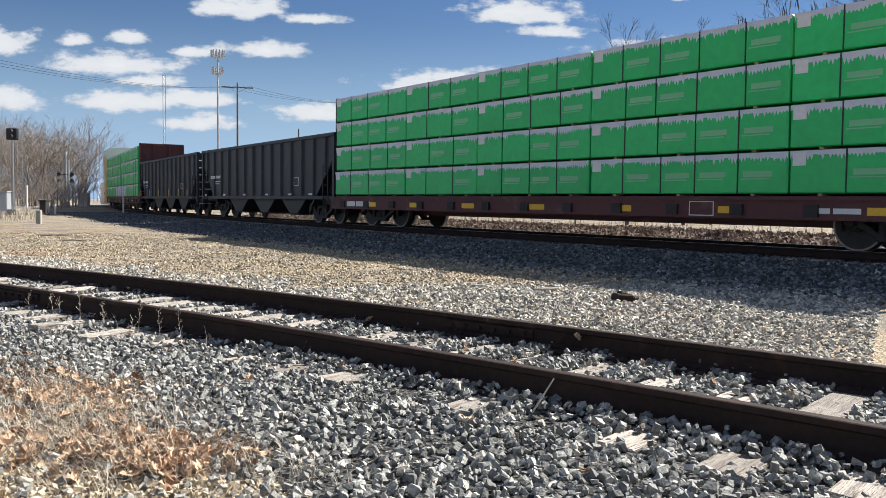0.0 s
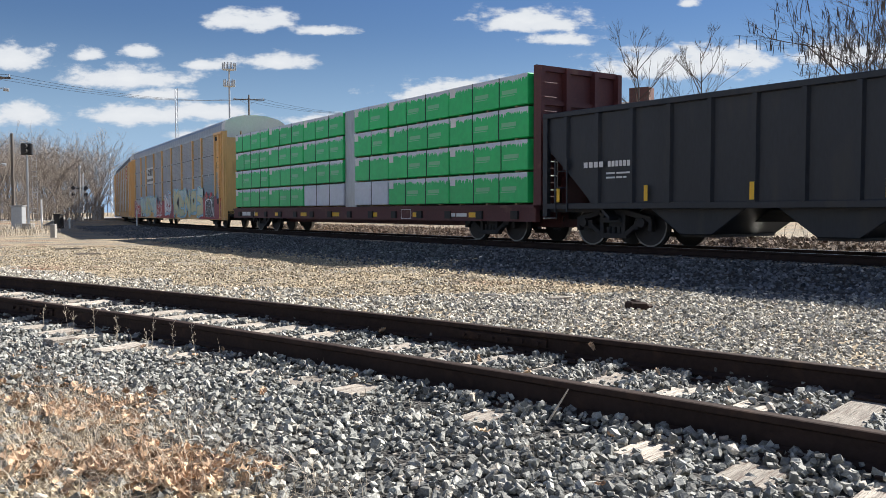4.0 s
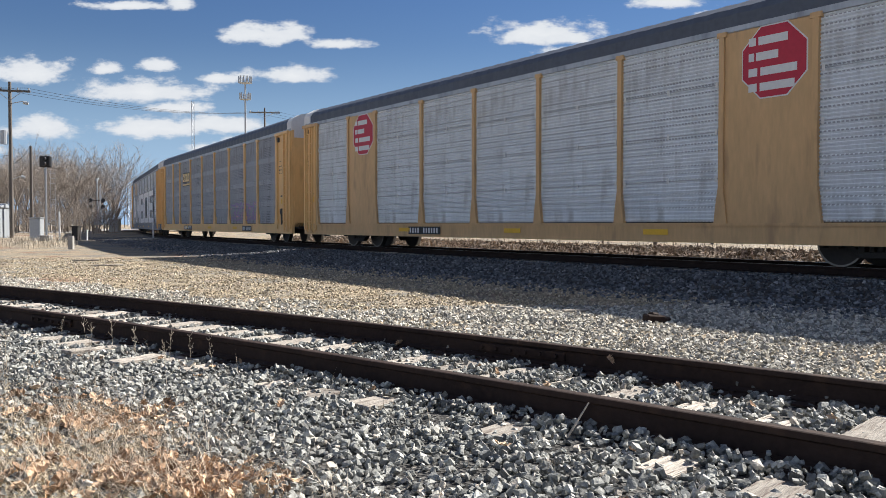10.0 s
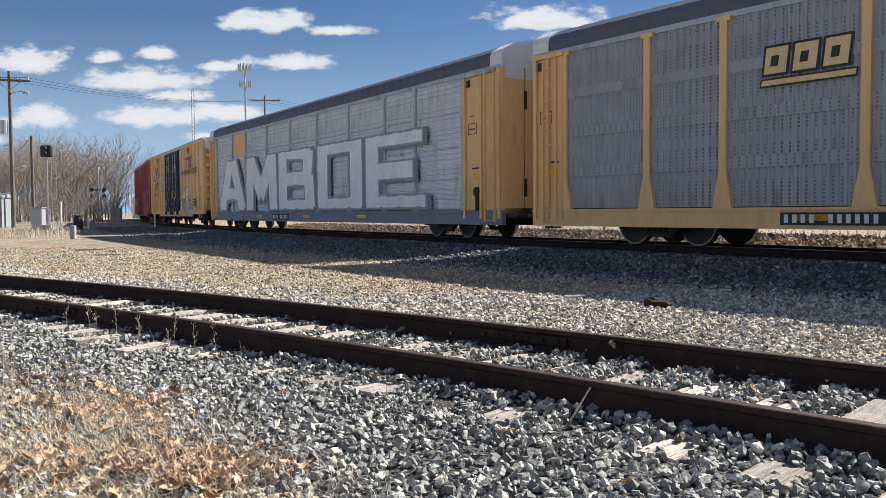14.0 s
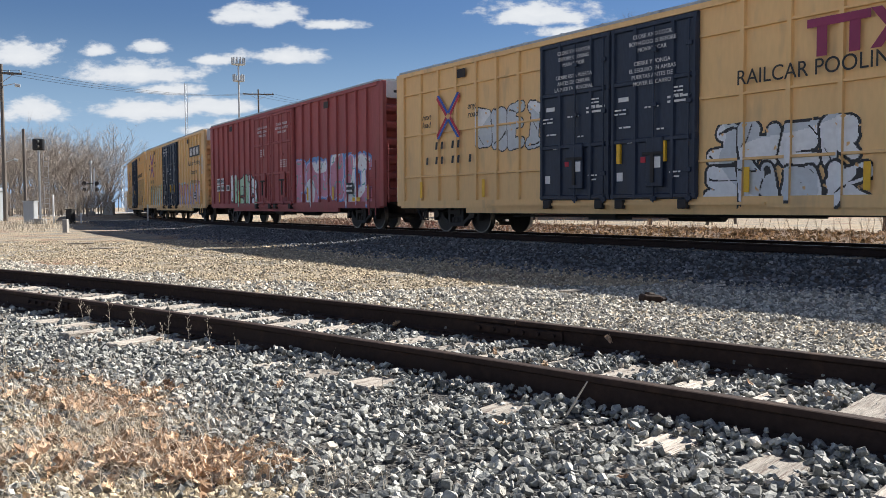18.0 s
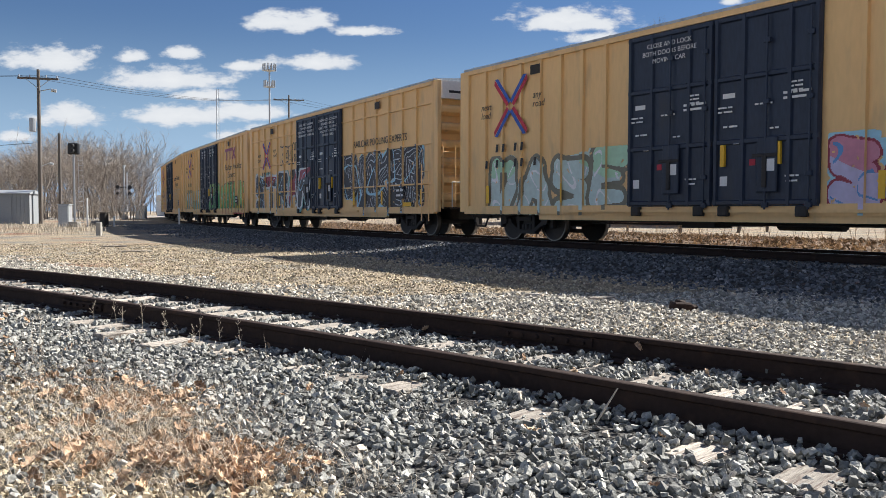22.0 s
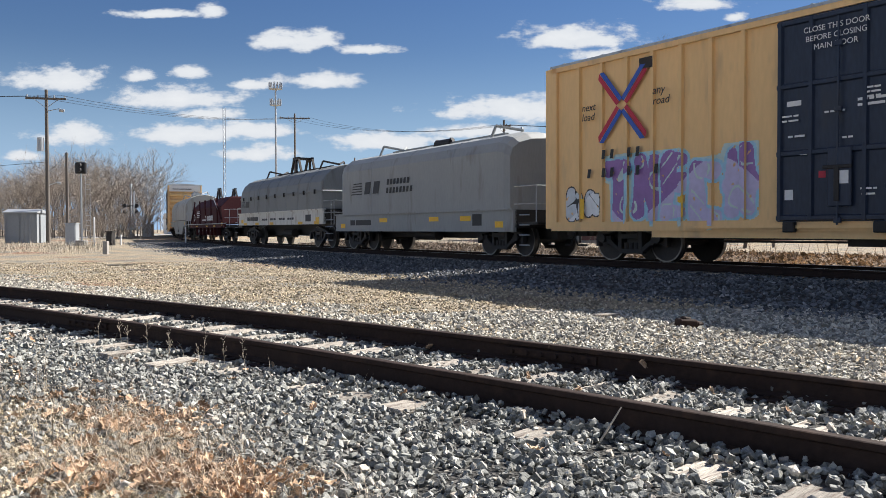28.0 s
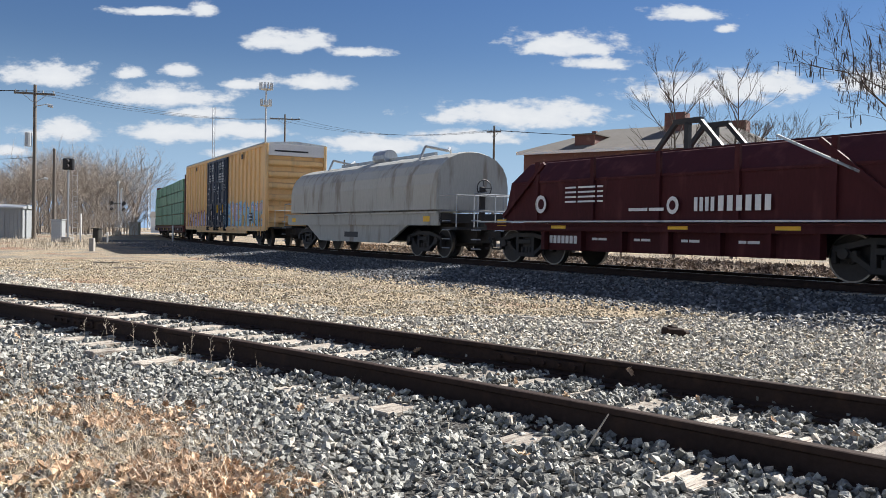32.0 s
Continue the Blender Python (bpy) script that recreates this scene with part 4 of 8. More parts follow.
def block_letters(car, letters, x0, x1, z0, z1, colours, depth, seed, label, cell=0.03):
    """Tall sprayed block letters: each a list of strokes (ax, az, bx, bz) in a unit square. colours: shade, outline, fill."""
    rnd = np.random.RandomState(seed)
    nx, nz = int((x1 - x0) / cell), int((z1 - z0) / cell)
    X, Z = np.meshgrid(x0 + (np.arange(nx) + 0.5) * cell, z0 + (np.arange(nz) + 0.5) * cell, indexing="ij")
    K = np.full(X.shape, -1)
    H, step = z1 - z0 - 0.3, (x1 - x0 - 0.6) / len(letters)
    for k, dx, dz, grow_ in ((0, 0.25, -0.05, 0.1), (1, 0, 0, 0.07), (2, 0, 0, 0.0)):
        for i, strokes in enumerate(letters):
            d = np.full(X.shape, 9.0)
            for ax, az, bx, bz in strokes:
                p, q = x0 + 0.15 + (i + 0.04 + ax * 0.92) * step + dx, z0 + 0.12 + az * H + dz
                ex, ez = (bx - ax) * 0.92 * step, (bz - az) * H
                n = math.hypot(ex, ez)
                along_, off = ((X - p) * ex + (Z - q) * ez) / n, np.abs((X - p) * ez - (Z - q) * ex) / n
                up = abs(ez) > 0.7 * abs(ex)
                wide, cap = (0.46, 0.1) if up else (0.27, 0.4)
                d = np.minimum(d, np.maximum(off - wide, np.maximum(-along_ - cap, along_ - n - cap)))
            d = np.maximum(d, np.maximum(z0 + 0.1 + dz - Z, Z - (z0 + 0.14 + H + dz)))
            K[(d < grow_ + 0.006 * np.sin(X * 5 + Z * 7))] = k
    spray_mesh(car, K, x0, z0, cell, colours, depth, label)


def strokes_of(text):
    """Letters as strokes in a unit square: pairs of digits x, z from 0 to 9, a space between strokes."""
    out = []
    for body in text.split(","):
        out.append([tuple(int(k) / 9 for k in q) for q in body.split()])
    return out


GLYPH = dict(zip("KENOSRAWDTICUGLJHP", strokes_of(
    "1019 1589 1580,1019 1989 1575 1080,1019 1980 8089,1218 1878 7872 7212,8819 1916 1674 7481 8010,1019 1979 7975 7515 4580,1049 4980 2464,0920 2046 4670 7099,1019 1969 6974 7460 6010,0999 5950,5059 2999 2090,8819 1811 1181,1911 1171 7189,8819 1811 1181 8185 8555,1910 1080,3999 6961 6110,1019 8089 1484,1019 1979 7974 7414")))


def spray(car, x0, x1, z0, z1, colours, seed, depth, count=6, style="wild", cell=0.02, label="spray-painted abstract lettering in bright colours", word="", fat=1.0, edge=None):
    """Spray paint that follows the ribs of the side: depth(x) is the side's face. colours: halo, outline, fill, second fill, highlight."""
    rnd = np.random.RandomState(seed)
    nx, nz = int((x1 - x0) / cell), int((z1 - z0) / cell)
    X, Z = np.meshgrid(x0 + (np.arange(nx) + 0.5) * cell, z0 + (np.arange(nz) + 0.5) * cell, indexing="ij")
    W, H = x1 - x0, z1 - z0
    ph = rnd.uniform(0, 6.28, 12)

    def rough(k, i):
        """Smooth wandering field, about -1 to 1."""
        return 0.5 * (np.sin(k * X + ph[i] + 1.3 * np.sin(k * 0.6 * Z + ph[i + 1])) + np.sin(k * 1.1 * Z + ph[i + 2] + 1.4 * np.sin(k * 0.7 * X + ph[i + 3])))

    Xw, Zw = X + 0.035 * rough(5, 0), Z + 0.035 * rough(4.3, 4)

    def seg(ax, az, bx, bz, r, taper=0.3):
        dx, dz = bx - ax, bz - az
        u = np.clip(((Xw - ax) * dx + (Zw - az) * dz) / (dx * dx + dz * dz + 1e-9), 0, 1)
        return np.hypot(Xw - ax - u * dx, Zw - az - u * dz) - r * (1 - taper * u)

    K = np.full(X.shape, -1)
    D = np.full(X.shape, 9.0)
    step = W / count
    letters = []
    if word:
        count, step = len(word), W / len(word)
    for i in range(count):
        cx = x0 + step * (i + 0.5)
        low, top = z0 + H * rnd.uniform(0.04, 0.14), z0 + H * rnd.uniform(0.8, 0.95)
        if word:
            r = fat * min(step * 0.2, H * 0.13)
            big, lift, lean = rnd.uniform(0.9, 1.12), rnd.uniform(-0.05, 0.06) * H, rnd.uniform(-0.12, 0.16) * step
            wide, tall = (step * 1.02 - 1.5 * r) * big, (H * 0.86 - 2 * r)
            d = np.full(X.shape, 9.0)
            for ax, az, bx, bz in GLYPH[word[i]]:
                jit = rnd.uniform(-0.05, 0.05, 4)
                ax, az, bx, bz = ax + jit[0], az + jit[1], bx + jit[2], bz + jit[3]
                p = (cx + (ax - 0.5) * wide + lean * az, low + r + lift + az * tall, cx + (bx - 0.5) * wide + lean * bz, low + r + lift + bz * tall)
                d = np.minimum(d, seg(*p, r * rnd.uniform(0.85, 1.15), rnd.uniform(-0.25, 0.4)))
        elif style == "bubble":
            r = step * 0.27
            d = seg(cx - step * 0.2, low + r, cx - step * rnd.uniform(0.1, 0.3), top - r, r, 0.1)
            d = np.minimum(d, seg(cx + step * 0.22, low + r * rnd.uniform(0.9, 1.3), cx + step * 0.2, low + (top - low) * rnd.uniform(0.5, 0.9), r, 0.1))
            d = np.minimum(d, seg(cx - step * 0.2, low + H * rnd.uniform(0.3, 0.6), cx + step * 0.2, low + H * rnd.uniform(0.3, 0.6), r * 0.8, 0.0))
        else:
            r = min(step * 0.2, H * 0.14) * (0.8 if style == "flow" else 1.0)
            lean = rnd.uniform(-0.15, 0.2) * step
            xl, xr = cx - step * 0.3, cx + step * 0.34
            d = seg(xl, low + r, xl + lean, top - r, r, 0.15)
            kind = rnd.randint(5)
            zm = low + H * rnd.uniform(0.35, 0.55)
            more = {0: [(xl, top - r, xr, top - r * 1.2), (xl, zm, xr * 0.6 + xl * 0.4, zm), (xl, low + r, xr, low + r)],
                    1: [(xl + lean, top - r, xr, zm + r), (xr, zm + r, xl, zm - r), (xl, zm, xr, low + r)],
                    2: [(xr, low + r, xr + lean, top - r), (xl, zm, xr, zm + r * 0.5)],
                    3: [(xl, top - r, xr, top - r), (xr, top - r, xl, low + r), (xl, low + r, xr, low + r)],
                    4: [(xl, low + r, xr, low + r * 1.4), (xr, low + r, xr, zm), (xr, zm, xl, top - r * 2)]}[kind]
            for q in more:
                d = np.minimum(d, seg(*q, r * rnd.uniform(0.75, 1.05), 0.35))
        letters.append(d)
        D = np.minimum(D, d)
    halo = 0.13 + 0.1 * rough(2.2, 2)
    if colours[0]:
        K[(D < halo) & (rough(9, 5) > -0.75)] = 0
    line = edge or (0.032 if style == "bubble" else 0.055)
    wave = rough(1.7, 6) + 1.4 * (Z - z0) / H - 0.7
    for j, d in enumerate(letters):
        K[d < line] = 1
        K[d < 0.0] = 2
        K[(d < 0.0) & (wave > 0.25)] = 3
        if style != "bubble":
            K[(d < -0.05) & (np.abs(rough(6, 3) - 0.4) < 0.1)] = 4
        else:
            K[(d < -0.06) & (np.abs(rough(3.3, 1 + j % 6)) < 0.035)] = 1
    if style == "flow":
        f = D * 6.5 + 0.9 * rough(2.6, 1) + 0.35 * rough(6.1, 5)
        on = D < 0.12
        K[on] = 1
        K[on & (np.abs(f - np.floor(f) - 0.5) < 0.09)] = 2
        K[on & (D < 0) & (rough(3.1, 7) > 0.55)] = 3
        K[on & (np.abs(rough(2.4, 4) - 0.1) < 0.05)] = 4
    # worn and faded spots
    K[(rough(13, 1) + rough(31, 6) > 1.55)] = -1
    if style == "wash":
        K[:] = -1
        K[Z < z0 + H * (0.72 + 0.2 * rough(1.6, 1) + 0.08 * rough(7, 4))] = 2
        K[(K == 2) & (rough(1.9, 6) > 0.35)] = 3
    if style == "mist":
        fade = np.clip(1.15 - (Z - z0) / H + 0.25 * rough(2.2, 1), 0, 1) * np.clip((X - x0) / 0.6, 0, 1) * np.clip((x1 - X) / 0.6, 0, 1)
        K[:] = np.where(fade + 0.35 * rnd.uniform(-1, 1, X.shape) > 0.5, np.where(rough(1.9, 6) > 0.5, 3, 2), -1)
    spray_mesh(car, K, x0, z0, cell, colours, depth, label)


def spray_mesh(car, K, x0, z0, cell, colours, depth, label):
    """One mesh for each colour of a grid of sprayed cells."""
    nx, nz = K.shape
    names = ("spray_halo", "spray_outline", "spray_fill", "spray_second_fill", "spray_highlight")
    ys = [-depth(x0 + (a + 0.5) * cell) - 0.006 for a in range(nx)]
    quads = {k: ([], []) for k in range(5)}
    for a in range(nx):
        col = K[a]
        cuts = np.concatenate(([0], np.nonzero(np.diff(col))[0] + 1, [nz]))
        xa, xb, y = x0 + a * cell, x0 + (a + 1) * cell, ys[a]
        for p, q in zip(cuts, cuts[1:]):
            k = int(col[p])
            if k < 0 or colours[k] is None:
                continue
            v, f = quads[k]
            o = len(v)
            v += [(xa, y, z0 + p * cell), (xb, y, z0 + p * cell), (xb, y, z0 + q * cell), (xa, y, z0 + q * cell)]
            f.append((o, o + 1, o + 2, o + 3))
    for k in (2, 1, 0, 3, 4):
        v, f = quads[k]
        if not v:
            continue
        me = bpy.data.meshes.new(names[k])
        me.from_pydata([tuple(float(c) for c in p) for p in v], [], f)
        me.materials.append(colours[k])
        part(names[k], me, None, car, label if k == 2 else "")["kind"] = "stuff"


def paint(name, c, rough=0.45):
    return material(name, c, rough, vary=0.12, size=1.5, fine=8, bump=0)


SP = {k: paint("spray_" + k, c) for k, c in dict(white=(0.84, 0.85, 0.87), black=(0.02, 0.02, 0.025), blue=(0.12, 0.3, 0.62), sky=(0.35, 0.62, 0.78), teal=(0.16, 0.42, 0.4), green=(0.08, 0.36, 0.12), mint=(0.45, 0.7, 0.5),
      red=(0.5, 0.04, 0.05), maroon=(0.3, 0.03, 0.06), pink=(0.62, 0.25, 0.35), purple=(0.3, 0.16, 0.42), lilac=(0.55, 0.5, 0.72), cream=(0.66, 0.62, 0.36), grey=(0.3, 0.32, 0.34), pale=(0.6, 0.64, 0.68), frost=(0.55, 0.68, 0.66), mist=(0.27, 0.40, 0.48), haze=(0.2, 0.36, 0.52), olive=(0.2, 0.19, 0.14), lime=(0.3, 0.52, 0.16), slate=(0.17, 0.2, 0.25), ink=(0.03, 0.032, 0.045)).items()}


def brand_shapes(car, x0, x1, z, h, n, mat, y, slant=0.2, name="lettering_bar", wide=0.62):
    """Plain slanted bars in a row, one a character, in place of trade names and numbers."""
    pitch = (x1 - x0) / n
    for i in range(n):
        p, w, k = x0 + i * pitch, pitch * wide, slant * h
        part(name, Shape().prism([(p, z), (p + w, z), (p + w + k, z + h), (p + k, z + h)], y, y + 0.003), mat, car)


def emblem_cross(car, x, z, w, h, y):
    """A crossed emblem: each arm a red and a blue strip side by side."""
    for sx in (-1, 1):
        for sz in (-1, 1):
            e = Vector((sx * w / 2, sz * h / 2))
            n = Vector((-e.y, e.x)).normalized() * h * 0.058
            out = n if (n.y > 0) == (sz > 0) else -n
            for o, m, lab in ((out, SIGN_BLUE, "blue strip of the crossed emblem"), (-out, SIGN_RED, "red strip of the crossed emblem")):
                a, b = o * 1.25, o * 0.08
                q = [e * 0.1 + a, e * 0.1 + b, e + b, e + a - e * 0.08]
                flat(car, "emblem_bar", [(x + p.x, z + p.y) for p in q], m, y - (0.004 if m is SIGN_BLUE else 0.0), lab)


# ---- boxcars ----
LADDER_RUNG = Shape().rod((-0.22, 0, 0), (0.22, 0, 0), 0.016, 6)


def box_ends(c, paint_, front=True):
    rung = LADDER_RUNG.mesh("ladder_rung", paint_)
    for e in (1, -1):
        x = 9.39 * e
        for z in (1.28, 1.84, 2.4, 2.96, 3.52, 4.08):
            prof = [(0, z - 0.2), (0.2, z - 0.1), (0.22, z + 0.02), (0.2, z + 0.1), (0, z + 0.17)]
            part("end_rib", Shape().prism([(x + a * e, b) for a, b in prof], -1.38, 1.38), paint_, c, bevel=0.015)
        for y in (-1.47, 1.47):
            part("end_post", Shape().box(min(x, x + 0.24 * e), max(x, x + 0.24 * e), y - 0.07, y + 0.07, 0.8, 4.98), paint_, c, bevel=0.012)
        part("end_top_panel", Shape().box(min(x, x + 0.2 * e), max(x, x + 0.2 * e), -1.44, 1.44, 4.42, 4.98), WHITE if e > 0 else paint_, c, "pale panel at the top of the end")
        part("end_notice", Shape().box(min(x + 0.2 * e, x + 0.204 * e), max(x + 0.2 * e, x + 0.204 * e), -1.1, 0.6, 4.6, 4.68), BLACK, c) if e > 0 else None
        part("end_platform", Shape().box(min(x, x + 0.45 * e), max(x, x + 0.45 * e), -1.2, 1.2, 0.88, 0.95), IRON, c, "dark end platform")
    x = 9.39
    for i in range(6):
        part("ladder_rung", rung, None, c, at=pose(x + 0.32, -1.15, 1.1 + 0.32 * i, 0, 0, 90))
    for i in range(5):
        part("ladder_rung", rung, None, c, at=pose(x - 0.42, -1.62, 0.75 + 0.34 * i))
    for yy in (-1.38, -0.92):
        part("ladder_rail", Shape().rod((x + 0.32, yy, 0.9), (x + 0.32, yy, 2.9), 0.02), paint_, c)
    for xx in (x - 0.66, x - 0.18):
        part("ladder_rail", Shape().rod((xx, -1.62, 0.5), (xx, -1.62, 2.35), 0.02), paint_, c)
    ring = Shape()
    n = 16
    for i in range(n):
        a, b = 2 * math.pi * i / n, 2 * math.pi * (i + 1) / n
        ring.rod((0, 0.26 * math.cos(a), 0.26 * math.sin(a)), (0, 0.26 * math.cos(b), 0.26 * math.sin(b)), 0.018, 5)
    for i in range(4):
        a = math.pi * i / 2
        ring.rod((0, 0, 0), (0, 0.26 * math.cos(a), 0.26 * math.sin(a)), 0.014, 5)
    part("brake_wheel", ring, BLACK, c, "black spoked hand brake wheel", pose(x + 0.36, 0.25, 2.0))
    part("brake_housing", Shape().box(x, x + 0.3, 0.1, 0.42, 1.7, 2.2), IRON, c, "dark hand brake housing", bevel=0.03)
    part("handrail", Shape().rod((x + 0.42, -1.1, 0.95), (x + 0.42, -1.1, 1.75), 0.018).rod((x + 0.42, -1.1, 1.75), (x + 0.42, 0.9, 1.75), 0.018).rod((x + 0.42, 0.9, 1.75), (x + 0.42, 0.9, 0.95), 0.018), WHITE, c, "pale end handrail")


def boxcar(place, label, paint_, belts=False, door_paint=None, door=(-2.75, 2.1), notice=0):
    door_paint = door_paint or DOOR_BLACK
    c = new_car("boxcar", label, "boxcar", place, 7.05)
    part("body", Shape().box(-9.37, 9.37, -1.47, 1.47, 0.95, 5.0), paint_, c)
    rp = [(-1.56, 4.98), (1.56, 4.98), (1.56, 5.04), (0, 5.16), (-1.56, 5.04)]
    part("roof", Shape().prism(rp, -9.43, 9.43, "x"), GALV, c, "pale galvanised roof")
    for i in range(14):
        part("roof_seam", Shape().prism([(-1.5, 5.05), (1.5, 5.05), (1.5, 5.075), (0, 5.19), (-1.5, 5.075)], -9.0 + i * 1.38, -8.94 + i * 1.38, "x"), GALV, c)
    for sd in (-1, 1):
        part("side_sill", Shape().box(-9.39, 9.39, min(sd * 1.5, sd * 1.54), max(sd * 1.5, sd * 1.54), 0.74, 0.97).box(-6.0, 6.0, min(sd * 1.42, sd * 1.5), max(sd * 1.42, sd * 1.5), 0.60, 0.75), paint_, c)
        part("top_chord", Shape().box(-9.4, 9.4, min(sd * 1.49, sd * 1.55), max(sd * 1.49, sd * 1.55), 4.86, 4.99), paint_, c)
        for e in (-1, 1):
            part("corner_post", Shape().box(min(e * 9.2, e * 9.4), max(e * 9.2, e * 9.4), min(sd * 1.4, sd * 1.55), max(sd * 1.4, sd * 1.55), 0.74, 5.0), paint_, c, bevel=0.015)
    d0, d1 = door
    nl, nr = (7, 7) if belts else (8, 9)
    xs = [-9.2 + (d0 + 9.2) * i / nl for i in range(1, nl)] + [d1 + (9.2 - d1) * i / nr for i in range(1, nr)]
    prof = [(-0.055, -1.47), (-0.045, -1.55), (0.045, -1.55), (0.055, -1.47)]
    post = Shape().prism(prof, 0.95, 4.88, "z").mesh("side_post", paint_)
    for x in xs:
        part("side_post", post, None, c, at=pose(x, 0, 0))
        part("side_post", post, None, c, at=pose(-x, 0, 0, 0, 0, 180))
    if belts:
        for z in (1.72, 3.02, 4.3):
            for a, b in ((-9.2, d0), (d1, 9.2)):
                part("side_belt", Shape().prism([(-1.47, z - 0.035), (-1.54, z - 0.025), (-1.54, z + 0.02), (-1.47, z + 0.03)], a, b, "x"), paint_, c)
    mid = (d0 + d1) / 2
    for a, b in ((d0 + 0.02, mid - 0.02), (mid + 0.02, d1 - 0.02)):
        dr = part("door", Shape().box(a, b, -1.56, -1.5, 0.93, 4.84), door_paint, c, "dark plug door with raised ribs" if door_paint is DOOR_BLACK else "ribbed plug door")
        for x in (a + 0.06, a + (b - a) * 0.3, a + (b - a) * 0.74, b - 0.06):
            part("door_rib", Shape().prism([(x - 0.06, -1.56), (x - 0.035, -1.62), (x + 0.035, -1.62), (x + 0.06, -1.56)], 0.95, 4.82, "z"), door_paint, dr)
        for z in (1.0, 2.25, 3.55, 4.77):
            part("door_rib", Shape().prism([(-1.56, z - 0.06), (-1.61, z - 0.035), (-1.61, z + 0.035), (-1.56, z + 0.06)], a, b, "x"), door_paint, dr)
        lx = a + (b - a) * 0.54
        for x in (lx, b - 0.16):
            part("lock_rod", Shape().rod((x, -1.645, 0.86), (x, -1.645, 4.7), 0.022, 8), door_paint, dr)
            for z in (0.95, 1.55, 3.0, 4.2):
                part("rod_bracket", Shape().box(x - 0.07, x + 0.07, -1.665, -1.6, z - 0.05, z + 0.05), door_paint, dr, bevel=0.01)
        part("lock_housing", Shape().box(lx - 0.2, lx + 0.26, -1.66, -1.6, 1.2, 2.3), door_paint, dr, "lock housing plate", bevel=0.02)
        part("lock_handle", Shape().box(lx - 0.28, lx + 0.28, -1.69, -1.66, 1.9, 1.97).box(lx - 0.05, lx + 0.05, -1.70, -1.66, 1.3, 1.95), IRON, dr, "dark lever lock", bevel=0.01)
        for x in (a + 0.3, b - 0.3):
            part("door_roller", Shape().box(x - 0.12, x + 0.12, -1.68, -1.54, 0.72, 0.93), IRON, dr, bevel=0.02)
        first = a < mid - 1
        texts = {0: (("CLOSE THIS DOOR", "BEFORE CLOSING", "MAIN DOOR", "", "CIERRE ESTA PUERTA", "ANTES DE CERRAR", "LA PUERTA PRINCIPAL"), ("CLOSE AND LOCK", "BOTH DOORS BEFORE", "MOVING CAR", "", "CIERRE Y PONGA", "EL SEGURO EN AMBAS", "PUERTAS ANTES DE", "MOVER EL CARRO")),
                 1: (("CLOSE THIS DOOR BEFORE", "CLOSING MAIN DOOR", "CIERRE ESTA PUERTA ANTES DE", "CERRAR LA PUERTA PRINCIPAL"), ("CLOSE AND LOCK BOTH DOORS", "BEFORE MOVING CAR", "CIERRE Y PONGA EL SEGURO EN", "AMBAS PUERTAS ANTES DE", "MOVER EL CARRO")),
                 2: (("CLOSE AND LOCK", "BOTH DOORS BEFORE", "MOVING CAR"), ()),
                 3: (("CLOSE THIS DOOR", "BEFORE CLOSING", "MAIN DOOR"), ("CLOSE AND LOCK", "BOTH DOORS BEFORE", "MOVING CAR"))}[notice]
        size = 0.135 if notice == 1 else 0.15 if notice in (2, 3) else 0.13
        for i, text in enumerate(texts[0 if first else 1]):
            if text:
                write(dr, text, (a + b) / 2 + 0.02, (4.5 if door_paint is DOOR_BLACK else 4.25) - size * 1.14 * i, size, WHITE, -1.624, align="CENTER", label="white door notice")
        if door_paint is DOOR_BLACK:
            for x, z, w, h in ((lx + 0.02, 1.62, 0.2, 0.24), (lx - 0.42, 1.75, 0.14, 0.13), (a + 0.16, 1.35, 0.18, 0.2), (a + 0.2, 3.16, 0.3, 0.1)):
                part("paint_smear", Shape().box(x, x + w, -1.668, -1.664, z, z + h) if x > lx - 0.2 else Shape().box(x, x + w, -1.568, -1.562, z, z + h), WHITE if w > 0.15 else SIGN_RED, dr, "small painted patch")
            for k, (dx, z, w, g) in enumerate(((0.12, 2.95, 0.35, (2, 1)), (0.12, 2.86, 0.35, (1, 2)), (1.0, 2.95, 0.4, (1, 1, 2)), (1.75, 3.3, 0.3, (3, 2)), (1.75, 3.22, 0.3, (2, 3)), (1.75, 3.14, 0.3, (2, 1)), (0.5, 2.2, 0.25, (2, 1)), (1.35, 2.45, 0.2, (1, 1)), (1.7, 1.5, 0.3, (3, 1)), (1.72, 1.4, 0.25, (2, 3)))):
                bars(dr, a + dx, min(a + dx + w, b - 0.06), z, 0.035, WHITE, -1.606, g)
            for dx in (0.2, 1.5):
                part("reflector", Shape().box(a + dx, a + dx + 0.1, -1.628, -1.562, 1.75, 2.2), SAFETY, dr, "yellow reflective stripe") if a > mid - 0.1 else None
            bars(dr, b - 0.75, b - 0.15, 3.1, 0.05, WHITE, -1.606, (2, 1, 3))
            bars(dr, b - 0.75, b - 0.15, 3.0, 0.05, WHITE, -1.606, (1, 3))
            bars(dr, a + 0.25, a + 0.6, 2.55, 0.04, WHITE, -1.606, (1, 2))
    part("door_track", Shape().box(d0 - 2.2, d1 + 1.6, -1.60, -1.54, 0.80, 0.86), paint_, c)
    for x in (-8.3, -5.2, 3.2, 5.6, 8.5):
        part("reflector", Shape().box(x, x + 0.13, -1.553, -1.549, 1.05, 1.55), SAFETY, c, "yellow reflective stripe")
    part("defect_board", Shape().box(7.3, 7.9, -1.553, -1.549, 0.98, 1.12), SAFETY, c, "small yellow notice")
    part("stencil_panel", Shape().box(6.75, 7.35, -1.553, -1.549, 1.25, 1.65), BLACK, c, "black stencil panel")
